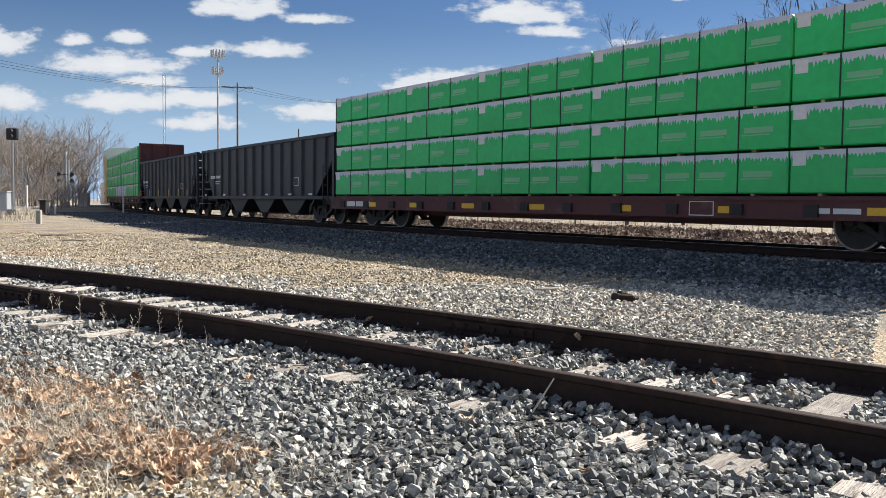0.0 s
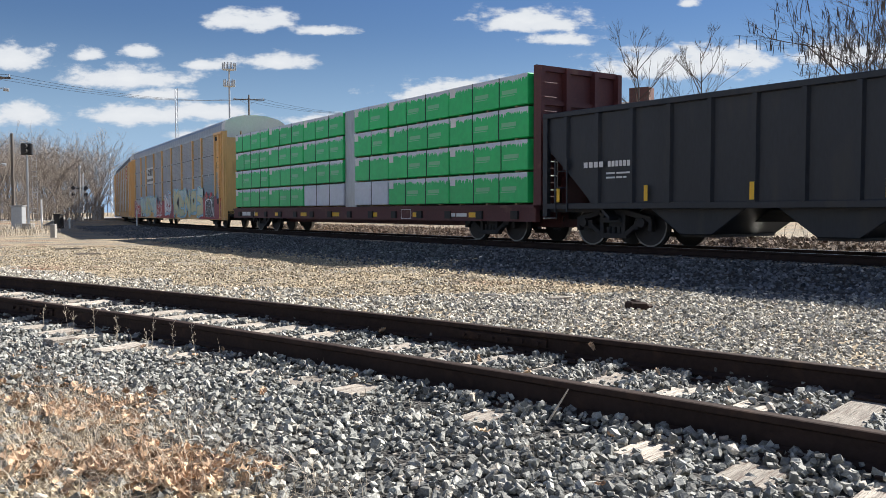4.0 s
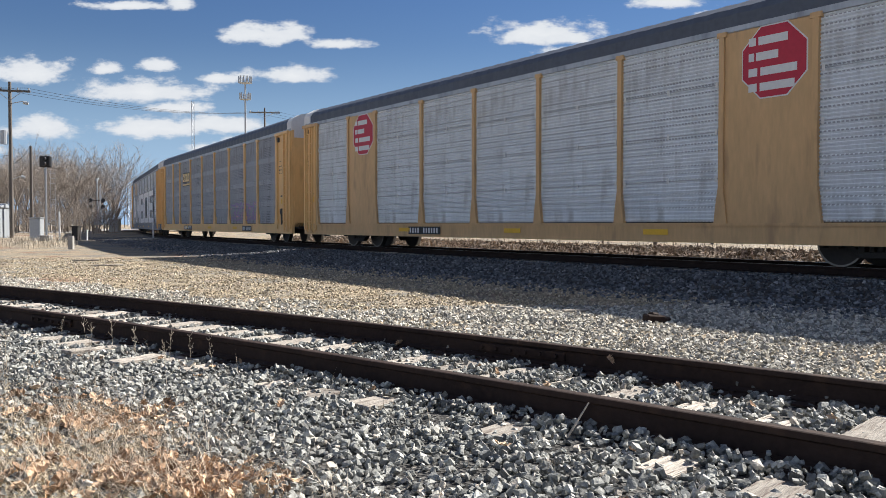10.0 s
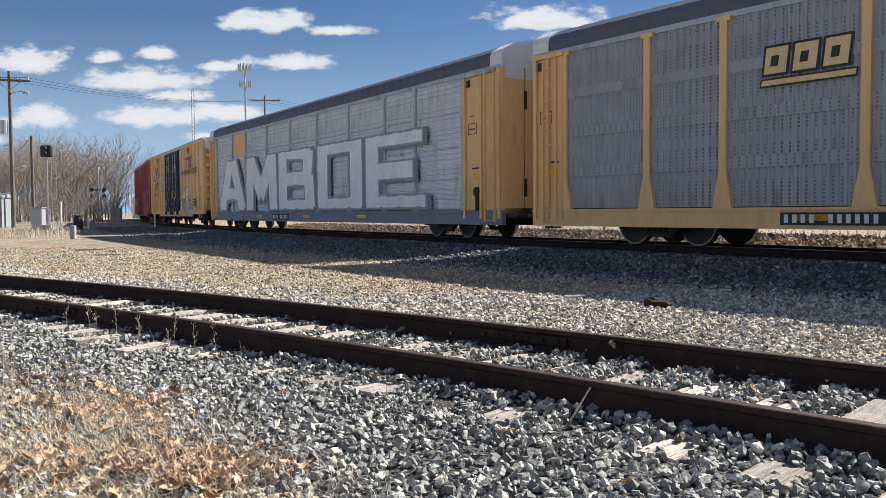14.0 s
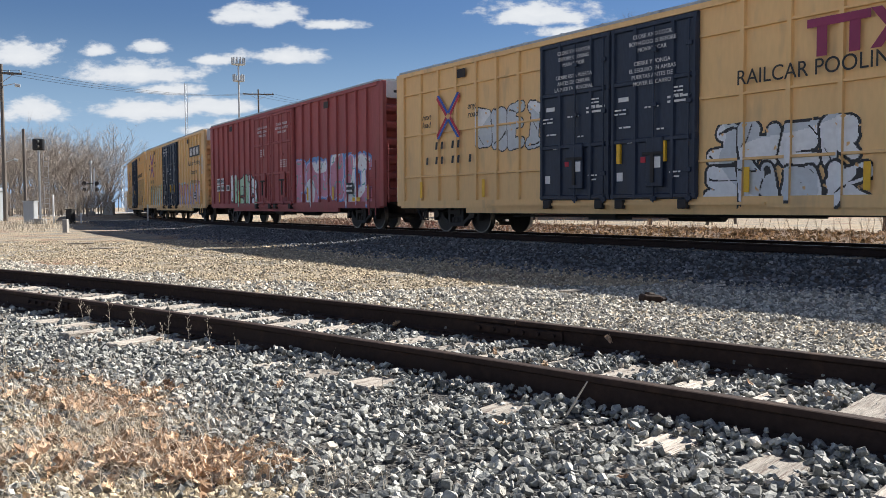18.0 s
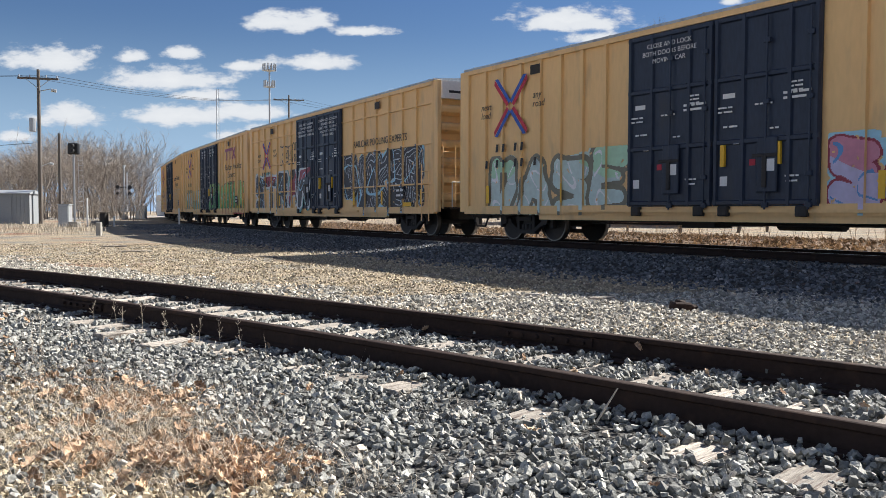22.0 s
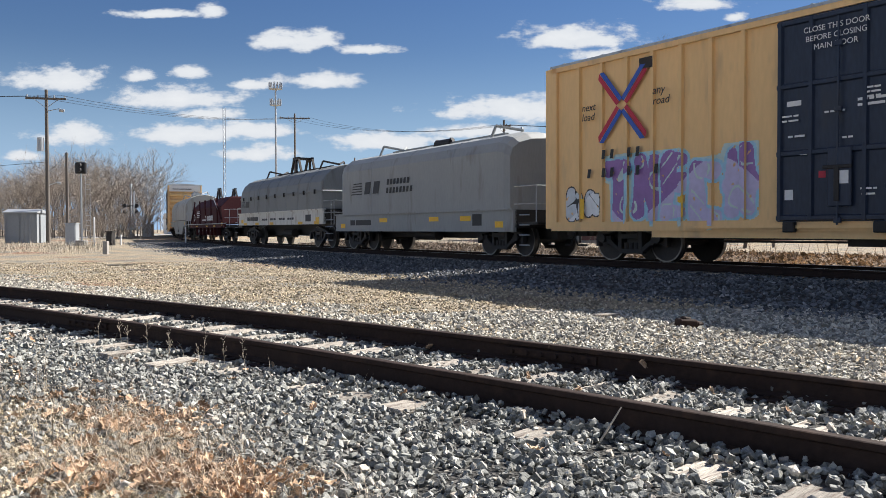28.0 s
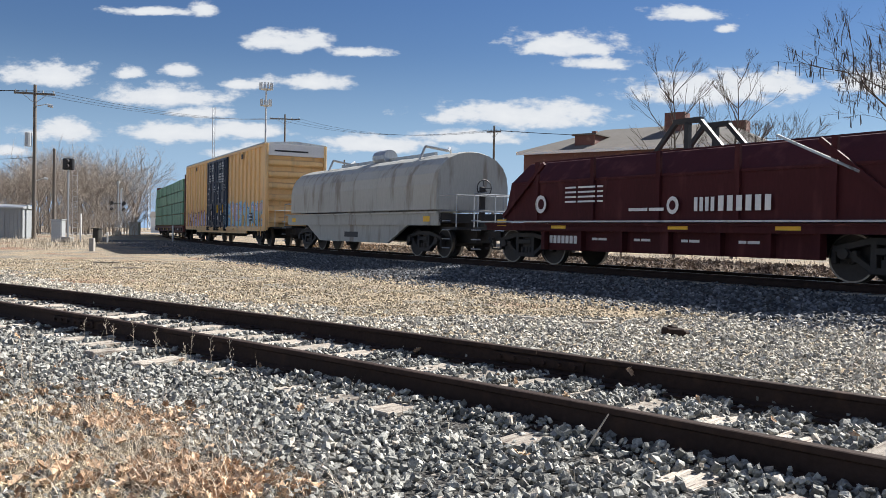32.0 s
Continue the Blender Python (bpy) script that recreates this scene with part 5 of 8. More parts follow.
    bars(c, 6.8, 7.3, 1.5, 0.07, WHITE, -1.556, (1, 1))
    bars(c, 6.8, 7.3, 1.33, 0.07, WHITE, -1.556, (2, 1))
    for e in (1, -1):
        part("route_card_plate", Shape().box(d0 - 3.6 if e < 0 else d1 + 3.0, d0 - 3.2 if e < 0 else d1 + 3.4, -1.553, -1.549, 4.5, 4.75), IRON, c)
    part("brake_reservoir", Shape().rod((0.6, -0.5, 0.62), (2.0, -0.5, 0.62), 0.2, 12), IRON, c, "dark air tank under the floor")
    part("center_sill", Shape().box(-8.9, 8.9, -0.3, 0.3, 0.55, 0.95), IRON, c, "dark centre sill")
    part("brake_rigging", Shape().rod((-4.6, -0.9, 0.52), (4.6, -0.9, 0.55), 0.025).box(-1.6, -0.7, -1.0, -0.4, 0.45, 0.75).rod((-3.5, -1.2, 0.6), (-3.5, 1.2, 0.6), 0.03), IRON, c, "dark brake rods and valve")
    box_ends(c, paint_)
    coupler(c, 9.3, 1), coupler(c, -9.3, -1)
    truck(c, 7.05), truck(c, -7.05)
    return c, (lambda x: 1.55 if min(abs(x - q) for q in xs) < 0.055 else 1.6 if d0 < x < d1 else 1.476)


def road_marks(c, x=-7.4, z=3.75, numbers=True, big=1.0):
    emblem_cross(c, x, z, 1.12 * big, 1.28 * big, -1.552)
    for i, s in enumerate(("next", "load")):
        write(c, s, x - 1.35, z - 0.02 - 0.24 * i, 0.26, BLACK, -1.552, shear=0.2, label="dark painted slogan")
    for i, s in enumerate(("any", "road")):
        write(c, s, x + 0.95, z + 0.12 - 0.24 * i, 0.26, BLACK, -1.552, shear=0.2, label="dark painted slogan")
    if numbers:
        for zz, pairs in ((2.5, (-0.66, 0.16)), (2.06, (-0.66, 0.16))):
            for u in pairs:
                brand_shapes(c, x + u, x + u + 0.56, zz, 0.22, 2, BLACK, -1.555, 0.15, "number_bar", 0.36)
        for u in (-1.15, 1.0):
            brand_shapes(c, x + u, x + u + 0.28, 2.06, 0.22, 1, BLACK, -1.555, 0.15, "number_bar", 0.36)


PURPLE_RED = paint("faded_red_purple_paint", (0.28, 0.03, 0.1))
c8, f8 = boxcar(-12.24, "mustard yellow boxcar with black doors and white bubble spray paint", YELLOW, belts=True)
road_marks(c8, -6.8, 3.45)
flat(c8, "emblem_bar", [(4.5, 4.04), (5.68, 4.04), (5.68, 4.2), (4.5, 4.2)], PURPLE_RED, -1.556, "red-purple emblem bar")
for a in (4.69, 5.30):
    flat(c8, "emblem_block", [(a, 3.5), (a + 0.2, 3.5), (a + 0.2, 4.06), (a, 4.06)], PURPLE_RED, -1.556)
flat(c8, "emblem_block", [(5.68, 3.5), (5.87, 3.5), (6.40, 4.2), (6.21, 4.2)], PURPLE_RED, -1.556)
flat(c8, "emblem_block", [(6.21, 3.5), (6.40, 3.5), (5.87, 4.2), (5.68, 4.2)], PURPLE_RED, -1.560)
write(c8, "RAILCAR POOLING EXPERTS", 3.0, 3.18, 0.42, BLACK, -1.552, width=4.9, label="dark painted slogan")
spray(c8, -5.5, -2.8, 2.15, 3.6, (None, SP["black"], SP["pale"], SP["white"], None), 3, f8, 4, "bubble", label="white bubble spray paint with black outlines", word="GUEI", fat=1.25, edge=0.03)
spray(c8, 2.25, 5.6, 1.4, 2.45, (None, SP["black"], SP["white"], SP["pale"], SP["grey"]), 9, f8, 5, "bubble", label="white bubble spray paint with black outlines", word="JHER", fat=1.25, edge=0.055)
spray(c8, 2.2, 5.75, 0.68, 1.7, (None, SP["black"], SP["white"], SP["pale"], SP["grey"]), 10, lambda x: f8(x) + 0.008, 5, "bubble", label="white bubble spray paint with black outlines", word="SNOK", fat=1.3, edge=0.055)

c9, f9 = boxcar(-32.3, "brown-red boxcar with ribbed sides and graffiti along the bottom", BROWN_RED, door_paint=BROWN_RED, door=(-2.8, 1.9), notice=3)
spray(c9, -6.6, -2.4, 0.75, 2.35, (None, SP["black"], SP["mint"], SP["white"], SP["green"]), 12, f9, 5, label="pale green and white spray-painted lettering shapes", word="REWS", edge=0.06)
spray(c9, 1.95, 8.7, 0.76, 2.75, (SP["blue"], SP["lilac"], SP["pink"], SP["white"], SP["teal"]), 15, f9, 7, label="white, pink and teal spray paint with blue edges", word="PRORAI", fat=1.2, edge=0.05)
for i in range(4):
    bars(c9, -1.9, -1.4, 3.3 - 0.09 * i, 0.04, WHITE, -1.606, (2, 1, 2))
    bars(c9, 0.5, 1.3, 2.75 - 0.09 * i, 0.04, WHITE, -1.606, (1, 2, 1))
for x in (-8.55, -7.9, -7.05):
    for z in (1.95, 1.6):
        if x < -7.5 or z < 1.7:
            part("number_plate", Shape().box(x, x + 0.5, -1.553, -1.549, z, z + 0.3), WHITE, c9, "white plate with dark bars")
            bars(c9, x + 0.07, x + 0.43, z + 0.06, 0.18, BLACK, -1.556, (1, 1), "number_bar")

c10, f10 = boxcar(-52.68, "mustard yellow boxcar with black doors and red and teal graffiti", YELLOW, notice=2)
road_marks(c10, -7.2, 3.75, big=1.25)
flat(c10, "emblem_panel", [(5.75, 3.68), (8.45, 3.68), (8.45, 4.24), (5.75, 4.24)], BLACK, -1.552, "black emblem panel")
for i in range(3):
    flat(c10, "emblem_block", [(5.95 + 0.8 * i, 3.76), (6.55 + 0.8 * i, 3.76), (6.55 + 0.8 * i, 4.15), (5.95 + 0.8 * i, 4.15)], WHITE, -1.556)
for i in range(6):
    flat(c10, "emblem_stripe", [(5.9, 3.79 + 0.065 * i), (8.2, 3.79 + 0.065 * i), (8.2, 3.805 + 0.065 * i), (5.9, 3.805 + 0.065 * i)], BLACK, -1.56)
write(c10, "Railcar Pooling", 5.4, 3.2, 0.36, BLACK, -1.552, width=3.1, shear=0.15)
write(c10, "Experts", 6.05, 2.7, 0.36, BLACK, -1.552, width=1.6, shear=0.15)
brand_shapes(c10, 6.05, 7.9, 2.15, 0.2, 7, BLACK, -1.555, 0.1, "web_address_bar", 0.4)
spray(c10, -8.3, -2.8, 0.72, 2.4, (SP["frost"], SP["olive"], SP["frost"], SP["mint"], SP["white"]), 22, f10, 7, label="pale mint spray paint with olive grey shapes", word="DASE", fat=1.0, edge=0.14)
spray(c10, 2.2, 8.4, 0.75, 2.3, (SP["sky"], SP["maroon"], SP["lilac"], SP["pink"], SP["blue"]), 25, f10, 8, label="red, lilac and blue spray paint", word="SONARE", edge=0.05)
spray(c10, 8.25, 9.25, 2.6, 3.7, (None, SP["pale"], None, None, SP["white"]), 28, f10, 3, label="thin pale scribbled spray marks")

c11, f11 = boxcar(-73.14, "mustard yellow boxcar with black doors and silver graffiti", YELLOW, belts=True, notice=1)
road_marks(c11, -6.95, 3.5)
spray(c11, -5.2, -3.0, 2.9, 4.0, (None, SP["ink"], None, None, None), 36, f11, 4, label="thin black scribbled spray marks")
write(c11, "RAILCAR POOLING EXPERTS", 3.25, 3.22, 0.36, BLACK, -1.552, width=4.3, label="dark painted slogan")
spray(c11, -8.9, -1.0, 0.68, 2.7, (SP["teal"], SP["pale"], SP["ink"], SP["maroon"], SP["sky"]), 31, lambda x: max(f11(x), 1.63 if x > -2.8 else 0), 6, label="silver and red spray paint with black outlines", word="STRAR", fat=0.9, edge=0.11)
spray(c11, 2.2, 8.7, 0.66, 3.05, (SP["sky"], SP["ink"], SP["pale"], SP["ink"], SP["sky"]), 34, f11, 7, "flow", label="black, silver and blue spray paint in wild shapes", word="ONKER", fat=1.1)

c12, f12 = boxcar(-92.75, "mustard yellow boxcar with black doors and bright green graffiti", YELLOW, notice=3)
road_marks(c12, -6.8, 3.75)
flat(c12, "emblem_bar", [(4.5, 4.19), (6.11, 4.19), (6.11, 4.35), (4.5, 4.35)], PURPLE_RED, -1.556, "red-purple emblem bar")
for a in (4.76, 5.59):
    flat(c12, "emblem_block", [(a, 3.7), (a + 0.2, 3.7), (a + 0.2, 4.21), (a, 4.21)], PURPLE_RED, -1.556)
flat(c12, "emblem_block", [(6.11, 3.7), (6.37, 3.7), (7.10, 4.35), (6.84, 4.35)], PURPLE_RED, -1.556)
flat(c12, "emblem_block", [(6.84, 3.7), (7.10, 3.7), (6.37, 4.35), (6.11, 4.35)], PURPLE_RED, -1.560)
write(c12, "Railcar Pooling", 4.3, 3.15, 0.42, BLACK, -1.552, width=4.0, shear=0.15)
write(c12, "Experts", 5.0, 2.72, 0.42, BLACK, -1.552, width=1.9, shear=0.15)
brand_shapes(c12, 5.1, 6.7, 2.3, 0.2, 7, BLACK, -1.555, 0.1, "web_address_bar", 0.4)
spray(c12, -8.9, -3.0, 0.72, 2.2, (SP["sky"], SP["black"], SP["teal"], SP["frost"], SP["green"]), 41, f12, 6, label="teal and pale green spray paint", word="ANLE", fat=1.1, edge=0.05)
spray(c12, 3.0, 8.7, 0.66, 1.9, (None, None, SP["red"], SP["red"], None), 43, f12, 3, "wash", label="red sprayed ground behind the letters")
spray(c12, -0.2, 8.7, 0.66, 2.5, (None, SP["black"], SP["green"], SP["lime"], SP["frost"]), 44, lambda x: f12(x) + 0.008, 9, label="bright green spray paint with red edges", word="IEKUAK", fat=1.15, edge=0.045)

c13, f13 = boxcar(-112.62, "mustard yellow boxcar with black doors and pale blue graffiti", YELLOW, notice=3)
road_marks(c13, -6.9, 3.75, big=1.32)
write(c13, "Railcar Pooling", 3.7, 3.2, 0.45, BLACK, -1.552, width=4.3)
write(c13, "Experts", 4.8, 2.75, 0.45, BLACK, -1.552, width=2.0)
spray(c13, -7.5, -3.2, 0.75, 2.6, (SP["frost"], SP["sky"], SP["lilac"], SP["purple"], SP["frost"]), 51, f13, 5, label="lilac and blue spray-painted shapes", word="TNECH", fat=1.15, edge=0.07)
spray(c13, -8.9, -7.6, 0.95, 1.95, (None, SP["black"], SP["white"], SP["pale"], None), 54, f13, 2, "bubble", label="white bubble spray paint")
spray(c13, 2.3, 8.4, 0.8, 2.6, (SP["white"], SP["black"], SP["lilac"], SP["frost"], SP["blue"]), 57, f13, 6, label="pale blue and white spray paint", word="CTAKE", fat=1.1, edge=0.05)

c18, f18 = boxcar(-194.98, "weathered yellow boxcar with black doors and blue graffiti", YELLOW)
spray(c18, -9.0, -3.2, 0.8, 2.0, (SP["maroon"], SP["black"], SP["lilac"], SP["pink"], SP["white"]), 61, f18, 6, label="pink and purple spray paint")
spray(c18, 1.6, 9.0, 0.8, 2.4, (SP["sky"], SP["blue"], SP["sky"], SP["lilac"], SP["white"]), 64, f18, 7, label="sky blue and lilac spray paint")


# ---- autoracks ----
RACK_POSTS = [-12.6, -10.05, -8.1, -5.2, -2.43, 0.38, 3.24, 6.05, 8.1, 10.84]
REAR, FRONT = -13.75, 12.75


def corrugated(x0, x1, z0, z1, pitch, deep, mat, upright=False):
    """A sheet with trapezoid waves, facing -y; waves lie along x, or stand if upright."""
    a0, a1 = (x0, x1) if upright else (z0, z1)
    n = max(1, int((a1 - a0) / pitch))
    k = (a1 - a0) / n
    prof = []
    for i in range(n):
        for u, d in ((0, 0), (0.35, 0), (0.5, 1), (0.85, 1)):
            prof.append((a0 + (i + u) * k, d * deep))
    prof.append((a1, 0))
    v, f = [], []
    for a, d in prof:
        v += [(a, -d, z0), (a, -d, z1)] if upright else [(x0, -d, a), (x1, -d, a)]
    for i in range(len(prof) - 1):
        f.append((2 * i, 2 * i + 1, 2 * i + 3, 2 * i + 2))
    me = bpy.data.meshes.new("side_panel")
    me.from_pydata(v, [], f)
    me.materials.append(mat)
    return me


def autorack(place, label, panel_mat, upright=False, skip=(), post_wide=0.17, roof_mat=None, post_mat=None, sill_mat=None):
    post_mat, sill_mat = post_mat or RACK_YELLOW, sill_mat or RACK_YELLOW
    c = new_car("autorack", label, "autorack", place, 9.6)
    roof_mat = roof_mat or ROOF_GREY
    # added black block: its colour stands in for shade inside the rack
    part("dark_inside_block", Shape().box(REAR + 0.3, FRONT - 0.3, -1.38, 1.38, 0.9, 4.75), BLACK, c, "added black block standing in for the shaded inside behind the panels")
    for sd in (-1, 1):
        part("side_sill", Shape().box(REAR, FRONT, min(sd * 1.4, sd * 1.53), max(sd * 1.4, sd * 1.53), 0.42, 0.84).box(REAR, FRONT, min(sd * 1.53, sd * 1.56), max(sd * 1.53, sd * 1.56), 0.78, 0.84), sill_mat, c, "painted side sill")
        part("top_rail", Shape().box(REAR + 0.05, FRONT - 0.05, min(sd * 1.4, sd * 1.52), max(sd * 1.4, sd * 1.52), 4.68, 4.80), GALV, c)
    w = post_wide / 2
    post = Shape().prism([(-w, -1.47), (-w, -1.56), (w, -1.56), (w, -1.47)], 0.84, 4.7, "z")
    post.prism([(-w * 2.6, 0.84), (w * 2.6, 0.84), (w * 1.9, 1.2), (w, 1.55), (-w, 1.55), (-w * 1.9, 1.2)], -1.565, -1.47)
    post.box(-w * 1.9, w * 1.9, -1.565, -1.47, 4.62, 4.72)
    post = post.mesh("side_post", post_mat)
    for x in RACK_POSTS:
        part("side_post", post, None, c, "yellow side post" if post_mat is RACK_YELLOW else "faded side post", pose(x, 0, 0))
    sheets = {}
    for i, (a, b) in enumerate(zip(RACK_POSTS, RACK_POSTS[1:])):
        if i in skip:
            part("solid_panel", Shape().box(a, b, -1.52, -1.44, 0.84, 4.7), post_mat, c, "plain painted panel")
            continue
        key = round(b - a, 2)
        if key not in sheets:
            sheets[key] = corrugated(0, key, 0.86, 4.68, 0.075 if not upright else 0.16, 0.022, panel_mat, upright)
        pn = part("side_panel", sheets[key], None, c, "ribbed grey steel panel", pose(a, -1.47, 0))
        for z in (1.75, 2.72, 3.68):
            part("panel_seam", Shape().box(a + 0.05, b - 0.05, -1.503, -1.497, z - 0.012, z + 0.012), BLACK if panel_mat is PANEL_DARK else GALV if not upright else panel_mat, c)
            for k in range(3):
                x = (a + 0.14, (a + b) / 2, b - 0.14)[k]
                part("panel_clip", Shape().box(x - 0.025, x + 0.025, -1.525, -1.503, z - 0.06, z + 0.06), WHITE, c, "small pale clip") if not upright else None
        if upright:
            for z in (1.75, 2.72, 3.68):
                part("panel_band", Shape().box(a + 0.06, b - 0.06, -1.506, -1.498, z - 0.12, z + 0.12), panel_mat, c)
    # folding end doors and corner work
    for a, b, e in ((10.84, FRONT, 1), (REAR, -12.6, -1)):
        part("end_door_side", Shape().box(a, b, -1.5, -1.42, 0.84, 4.72), RACK_YELLOW, c, "stained yellow end door panel")
        for x in (a + 0.12, (a + b) / 2, b - 0.1):
            part("end_door_post", Shape().box(x - 0.05, x + 0.05, -1.58, -1.5, 0.6, 4.7), RACK_YELLOW, c)
        part("end_door_side", Shape().box(a, b, 1.42, 1.5, 0.84, 4.72), RACK_YELLOW, c)
        xe = FRONT if e > 0 else REAR
        for y0, y1 in ((-1.42, -0.75), (-0.72, 0.0), (0.03, 0.72), (0.75, 1.42)):
            part("end_door_leaf", Shape().box(min(xe - 0.08 * e, xe), max(xe - 0.08 * e, xe), y0, y1, 0.7, 4.9), RACK_YELLOW, c, "yellow folding end door", bevel=0.02)
        part("notice_plate", Shape().box(a + 0.5, a + 0.95, -1.506, -1.5, 1.7, 1.9), SAFETY, c, "small yellow notice")
        bars(c, a + 0.45, a + 1.0, 2.0, 0.05, BLACK, -1.506, (2, 1))
        part("hand_brake", Shape().rod((a + 0.75, -1.6, 1.35), (a + 0.75, -1.5, 1.35), 0.14, 14).box(a + 0.68, a + 0.82, -1.58, -1.5, 0.8, 1.3), IRON, c, "dark hand brake wheel") if e > 0 else None
        for i in range(11):
            part("ladder_rung", Shape().rod((b - 0.65, -1.64, 0.55 + 0.38 * i), (b - 0.22, -1.64, 0.55 + 0.38 * i), 0.016), RACK_YELLOW, c)
        for x in (b - 0.66, b - 0.21):
            part("ladder_rail", Shape().box(x - 0.02, x + 0.02, -1.66, -1.6, 0.5, 4.6), RACK_YELLOW, c)
        fx = a + 0.25
        part("stencil_frame", Shape().box(fx, fx + 0.42, -1.506, -1.5, 3.0, 3.02).box(fx, fx + 0.42, -1.506, -1.5, 3.3, 3.32).box(fx, fx + 0.02, -1.506, -1.5, 3.0, 3.32).box(fx + 0.4, fx + 0.42, -1.506, -1.5, 3.0, 3.32), BLACK, c, "thin dark stencil frame")
        bars(c, fx + 0.06, fx + 0.34, 3.13, 0.04, BLACK, -1.506, (2, 1))
        bars(c, fx + 0.1, fx + 0.32, 3.5, 0.03, BLACK, -1.506, (1, 1))
        part("door_header", Shape().box(a - 0.05, b - 0.3 if e > 0 else b, -1.6, -1.5, 4.62, 4.74), post_mat, c, "yellow header over the end door", bevel=0.015)
        part("latch_box", Shape().box(a + 0.22, a + 0.36, -1.56, -1.5, 4.35, 4.55), BLACK, c, "black latch box", bevel=0.01)
        for y0 in (-1.4, -0.7, 0.05, 0.77):
            part("leaf_top", Shape().box(min(xe, xe + 0.012 * e), max(xe, xe + 0.012 * e), y0, y0 + 0.62, 4.42, 4.9), WHITE, c, "white upper part of the end door")
        for y0 in (-0.73, 0.73):
            part("door_hinge", Shape().box(min(xe, xe + 0.05 * e), max(xe, xe + 0.05 * e), y0 - 0.04, y0 + 0.04, 1.2, 1.7).box(min(xe, xe + 0.05 * e), max(xe, xe + 0.05 * e), y0 - 0.04, y0 + 0.04, 3.6, 4.1), IRON, c, "dark end door hinge")
        part("end_step", Shape().box(min(xe, xe + 0.4 * e), max(xe, xe + 0.4 * e), -1.35, 1.35, 0.62, 0.7), IRON, c, "dark end step")
    # curved roof with close ribs
    prof = [(-1.5, 4.74), (-1.5, 5.06), (-1.42, 5.2), (-1.1, 5.38), (-0.55, 5.5), (0, 5.53), (0.55, 5.5), (1.1, 5.38), (1.42, 5.2), (1.5, 5.06), (1.5, 4.74)]
    n, v, f = 96, [], []
    for i in range(n + 1):
        x = REAR + 0.05 + (FRONT - REAR - 0.1) * i / n
        k = 1.0 if i % 2 else 0.988
        v += [(x, y * k, 4.74 + (z - 4.74) * (1.0 if i % 2 else 0.985)) for y, z in prof]
    w = len(prof)
    f = [(i * w + j, i * w + j + 1, (i + 1) * w + j + 1, (i + 1) * w + j) for i in range(n) for j in range(w - 1)]
    part("roof", Shape().add(v, f), roof_mat, c, "ribbed grey steel roof with rounded edges")
    for x in (REAR, FRONT - 0.55):
        part("roof_end", Shape().prism([(y * 1.012, 4.74 + (z - 4.74) * 1.02) for y, z in prof], x, x + 0.55, "x"), WHITE, c, "pale rounded roof end")
    part("center_sill", Shape().box(REAR, FRONT, -0.4, 0.4, 0.4, 0.75), IRON, c, "dark centre sill")
    part("floor", Shape().box(REAR, FRONT, -1.4, 1.4, 0.7, 0.88), IRON, c)
    coupler(c, FRONT - 0.1, 1), coupler(c, REAR + 0.1, -1)
    truck(c, 9.1), truck(c, -10.1)
    for x in (-6.5, -1.0, 4.0):
        part("sill_plate", Shape().box(x, x + 0.7, -1.566, -1.56, 0.58, 0.7), SAFETY, c, "yellow reflective plate")
    return c


def number_plate(c, x0, x1):
    part("stencil_panel", Shape().box(x0, x1, -1.566, -1.56, 0.5, 0.74), BLACK, c, "black panel with white number bars")
    brand_shapes(c, x0 + 0.08, x0 + (x1 - x0) * 0.38, 0.54, 0.16, 4, WHITE, -1.569, 0.0, "number_bar", 0.5)
    brand_shapes(c, x0 + (x1 - x0) * 0.48, x1 - 0.06, 0.54, 0.16, 6, WHITE, -1.569, 0.0, "number_bar", 0.5)


flat_side = lambda x: 1.575
c4 = autorack(96.07, "autorack with dark grey panels, yellow posts and colourful graffiti", PANEL_DARK, roof_mat=ROOF_GREY)
part("sign_panel", Shape().box(-7.75, -5.2, -1.53, -1.503, 2.75, 3.85), WHITE, c4, "white sign with a dark emblem")
for i in range(5):
    flat(c4, "emblem_stripe", [(-7.5 + 0.04 * i, 3.3 + 0.09 * i), (-6.75 + 0.03 * i, 3.3 + 0.09 * i), (-6.72 + 0.03 * i, 3.35 + 0.09 * i), (-7.46 + 0.04 * i, 3.35 + 0.09 * i)], BLACK, -1.534)
brand_shapes(c4, -6.65, -5.45, 3.28, 0.46, 2, BLACK, -1.534, 0.25, "emblem_block")
brand_shapes(c4, -7.6, -6.55, 2.92, 0.17, 7, BLACK, -1.534)
brand_shapes(c4, -6.45, -5.3, 2.92, 0.17, 8, BLACK, -1.534)
deeper = lambda x: 1.58
spray(c4, -12.6, -9.7, 0.48, 1.95, (None, None, SP["red"], SP["maroon"], None), 71, flat_side, 3, "wash", label="red and maroon sprayed ground")
spray(c4, -12.2, -10.2, 0.7, 1.75, (None, SP["white"], None, None, SP["pink"]), 72, deeper, 4, label="thin white scribbled spray marks")
spray(c4, -4.4, 1.2, 0.46, 1.9, (None, None, SP["red"], SP["maroon"], None), 73, flat_side, 3, "wash", label="red and maroon sprayed ground")
spray(c4, 7.6, 12.2, 0.46, 1.95, (None, None, SP["red"], SP["maroon"], None), 78, flat_side, 3, "wash", label="red and maroon sprayed ground")
spray(c4, 8.15, 11.8, 1.2, 2.9, (None, None, SP["mist"], SP["haze"], None), 79, lambda x: 1.505 if x > 10.9 else 1.5, 3, "mist", 0.03, label="thin blue sprayed mist")
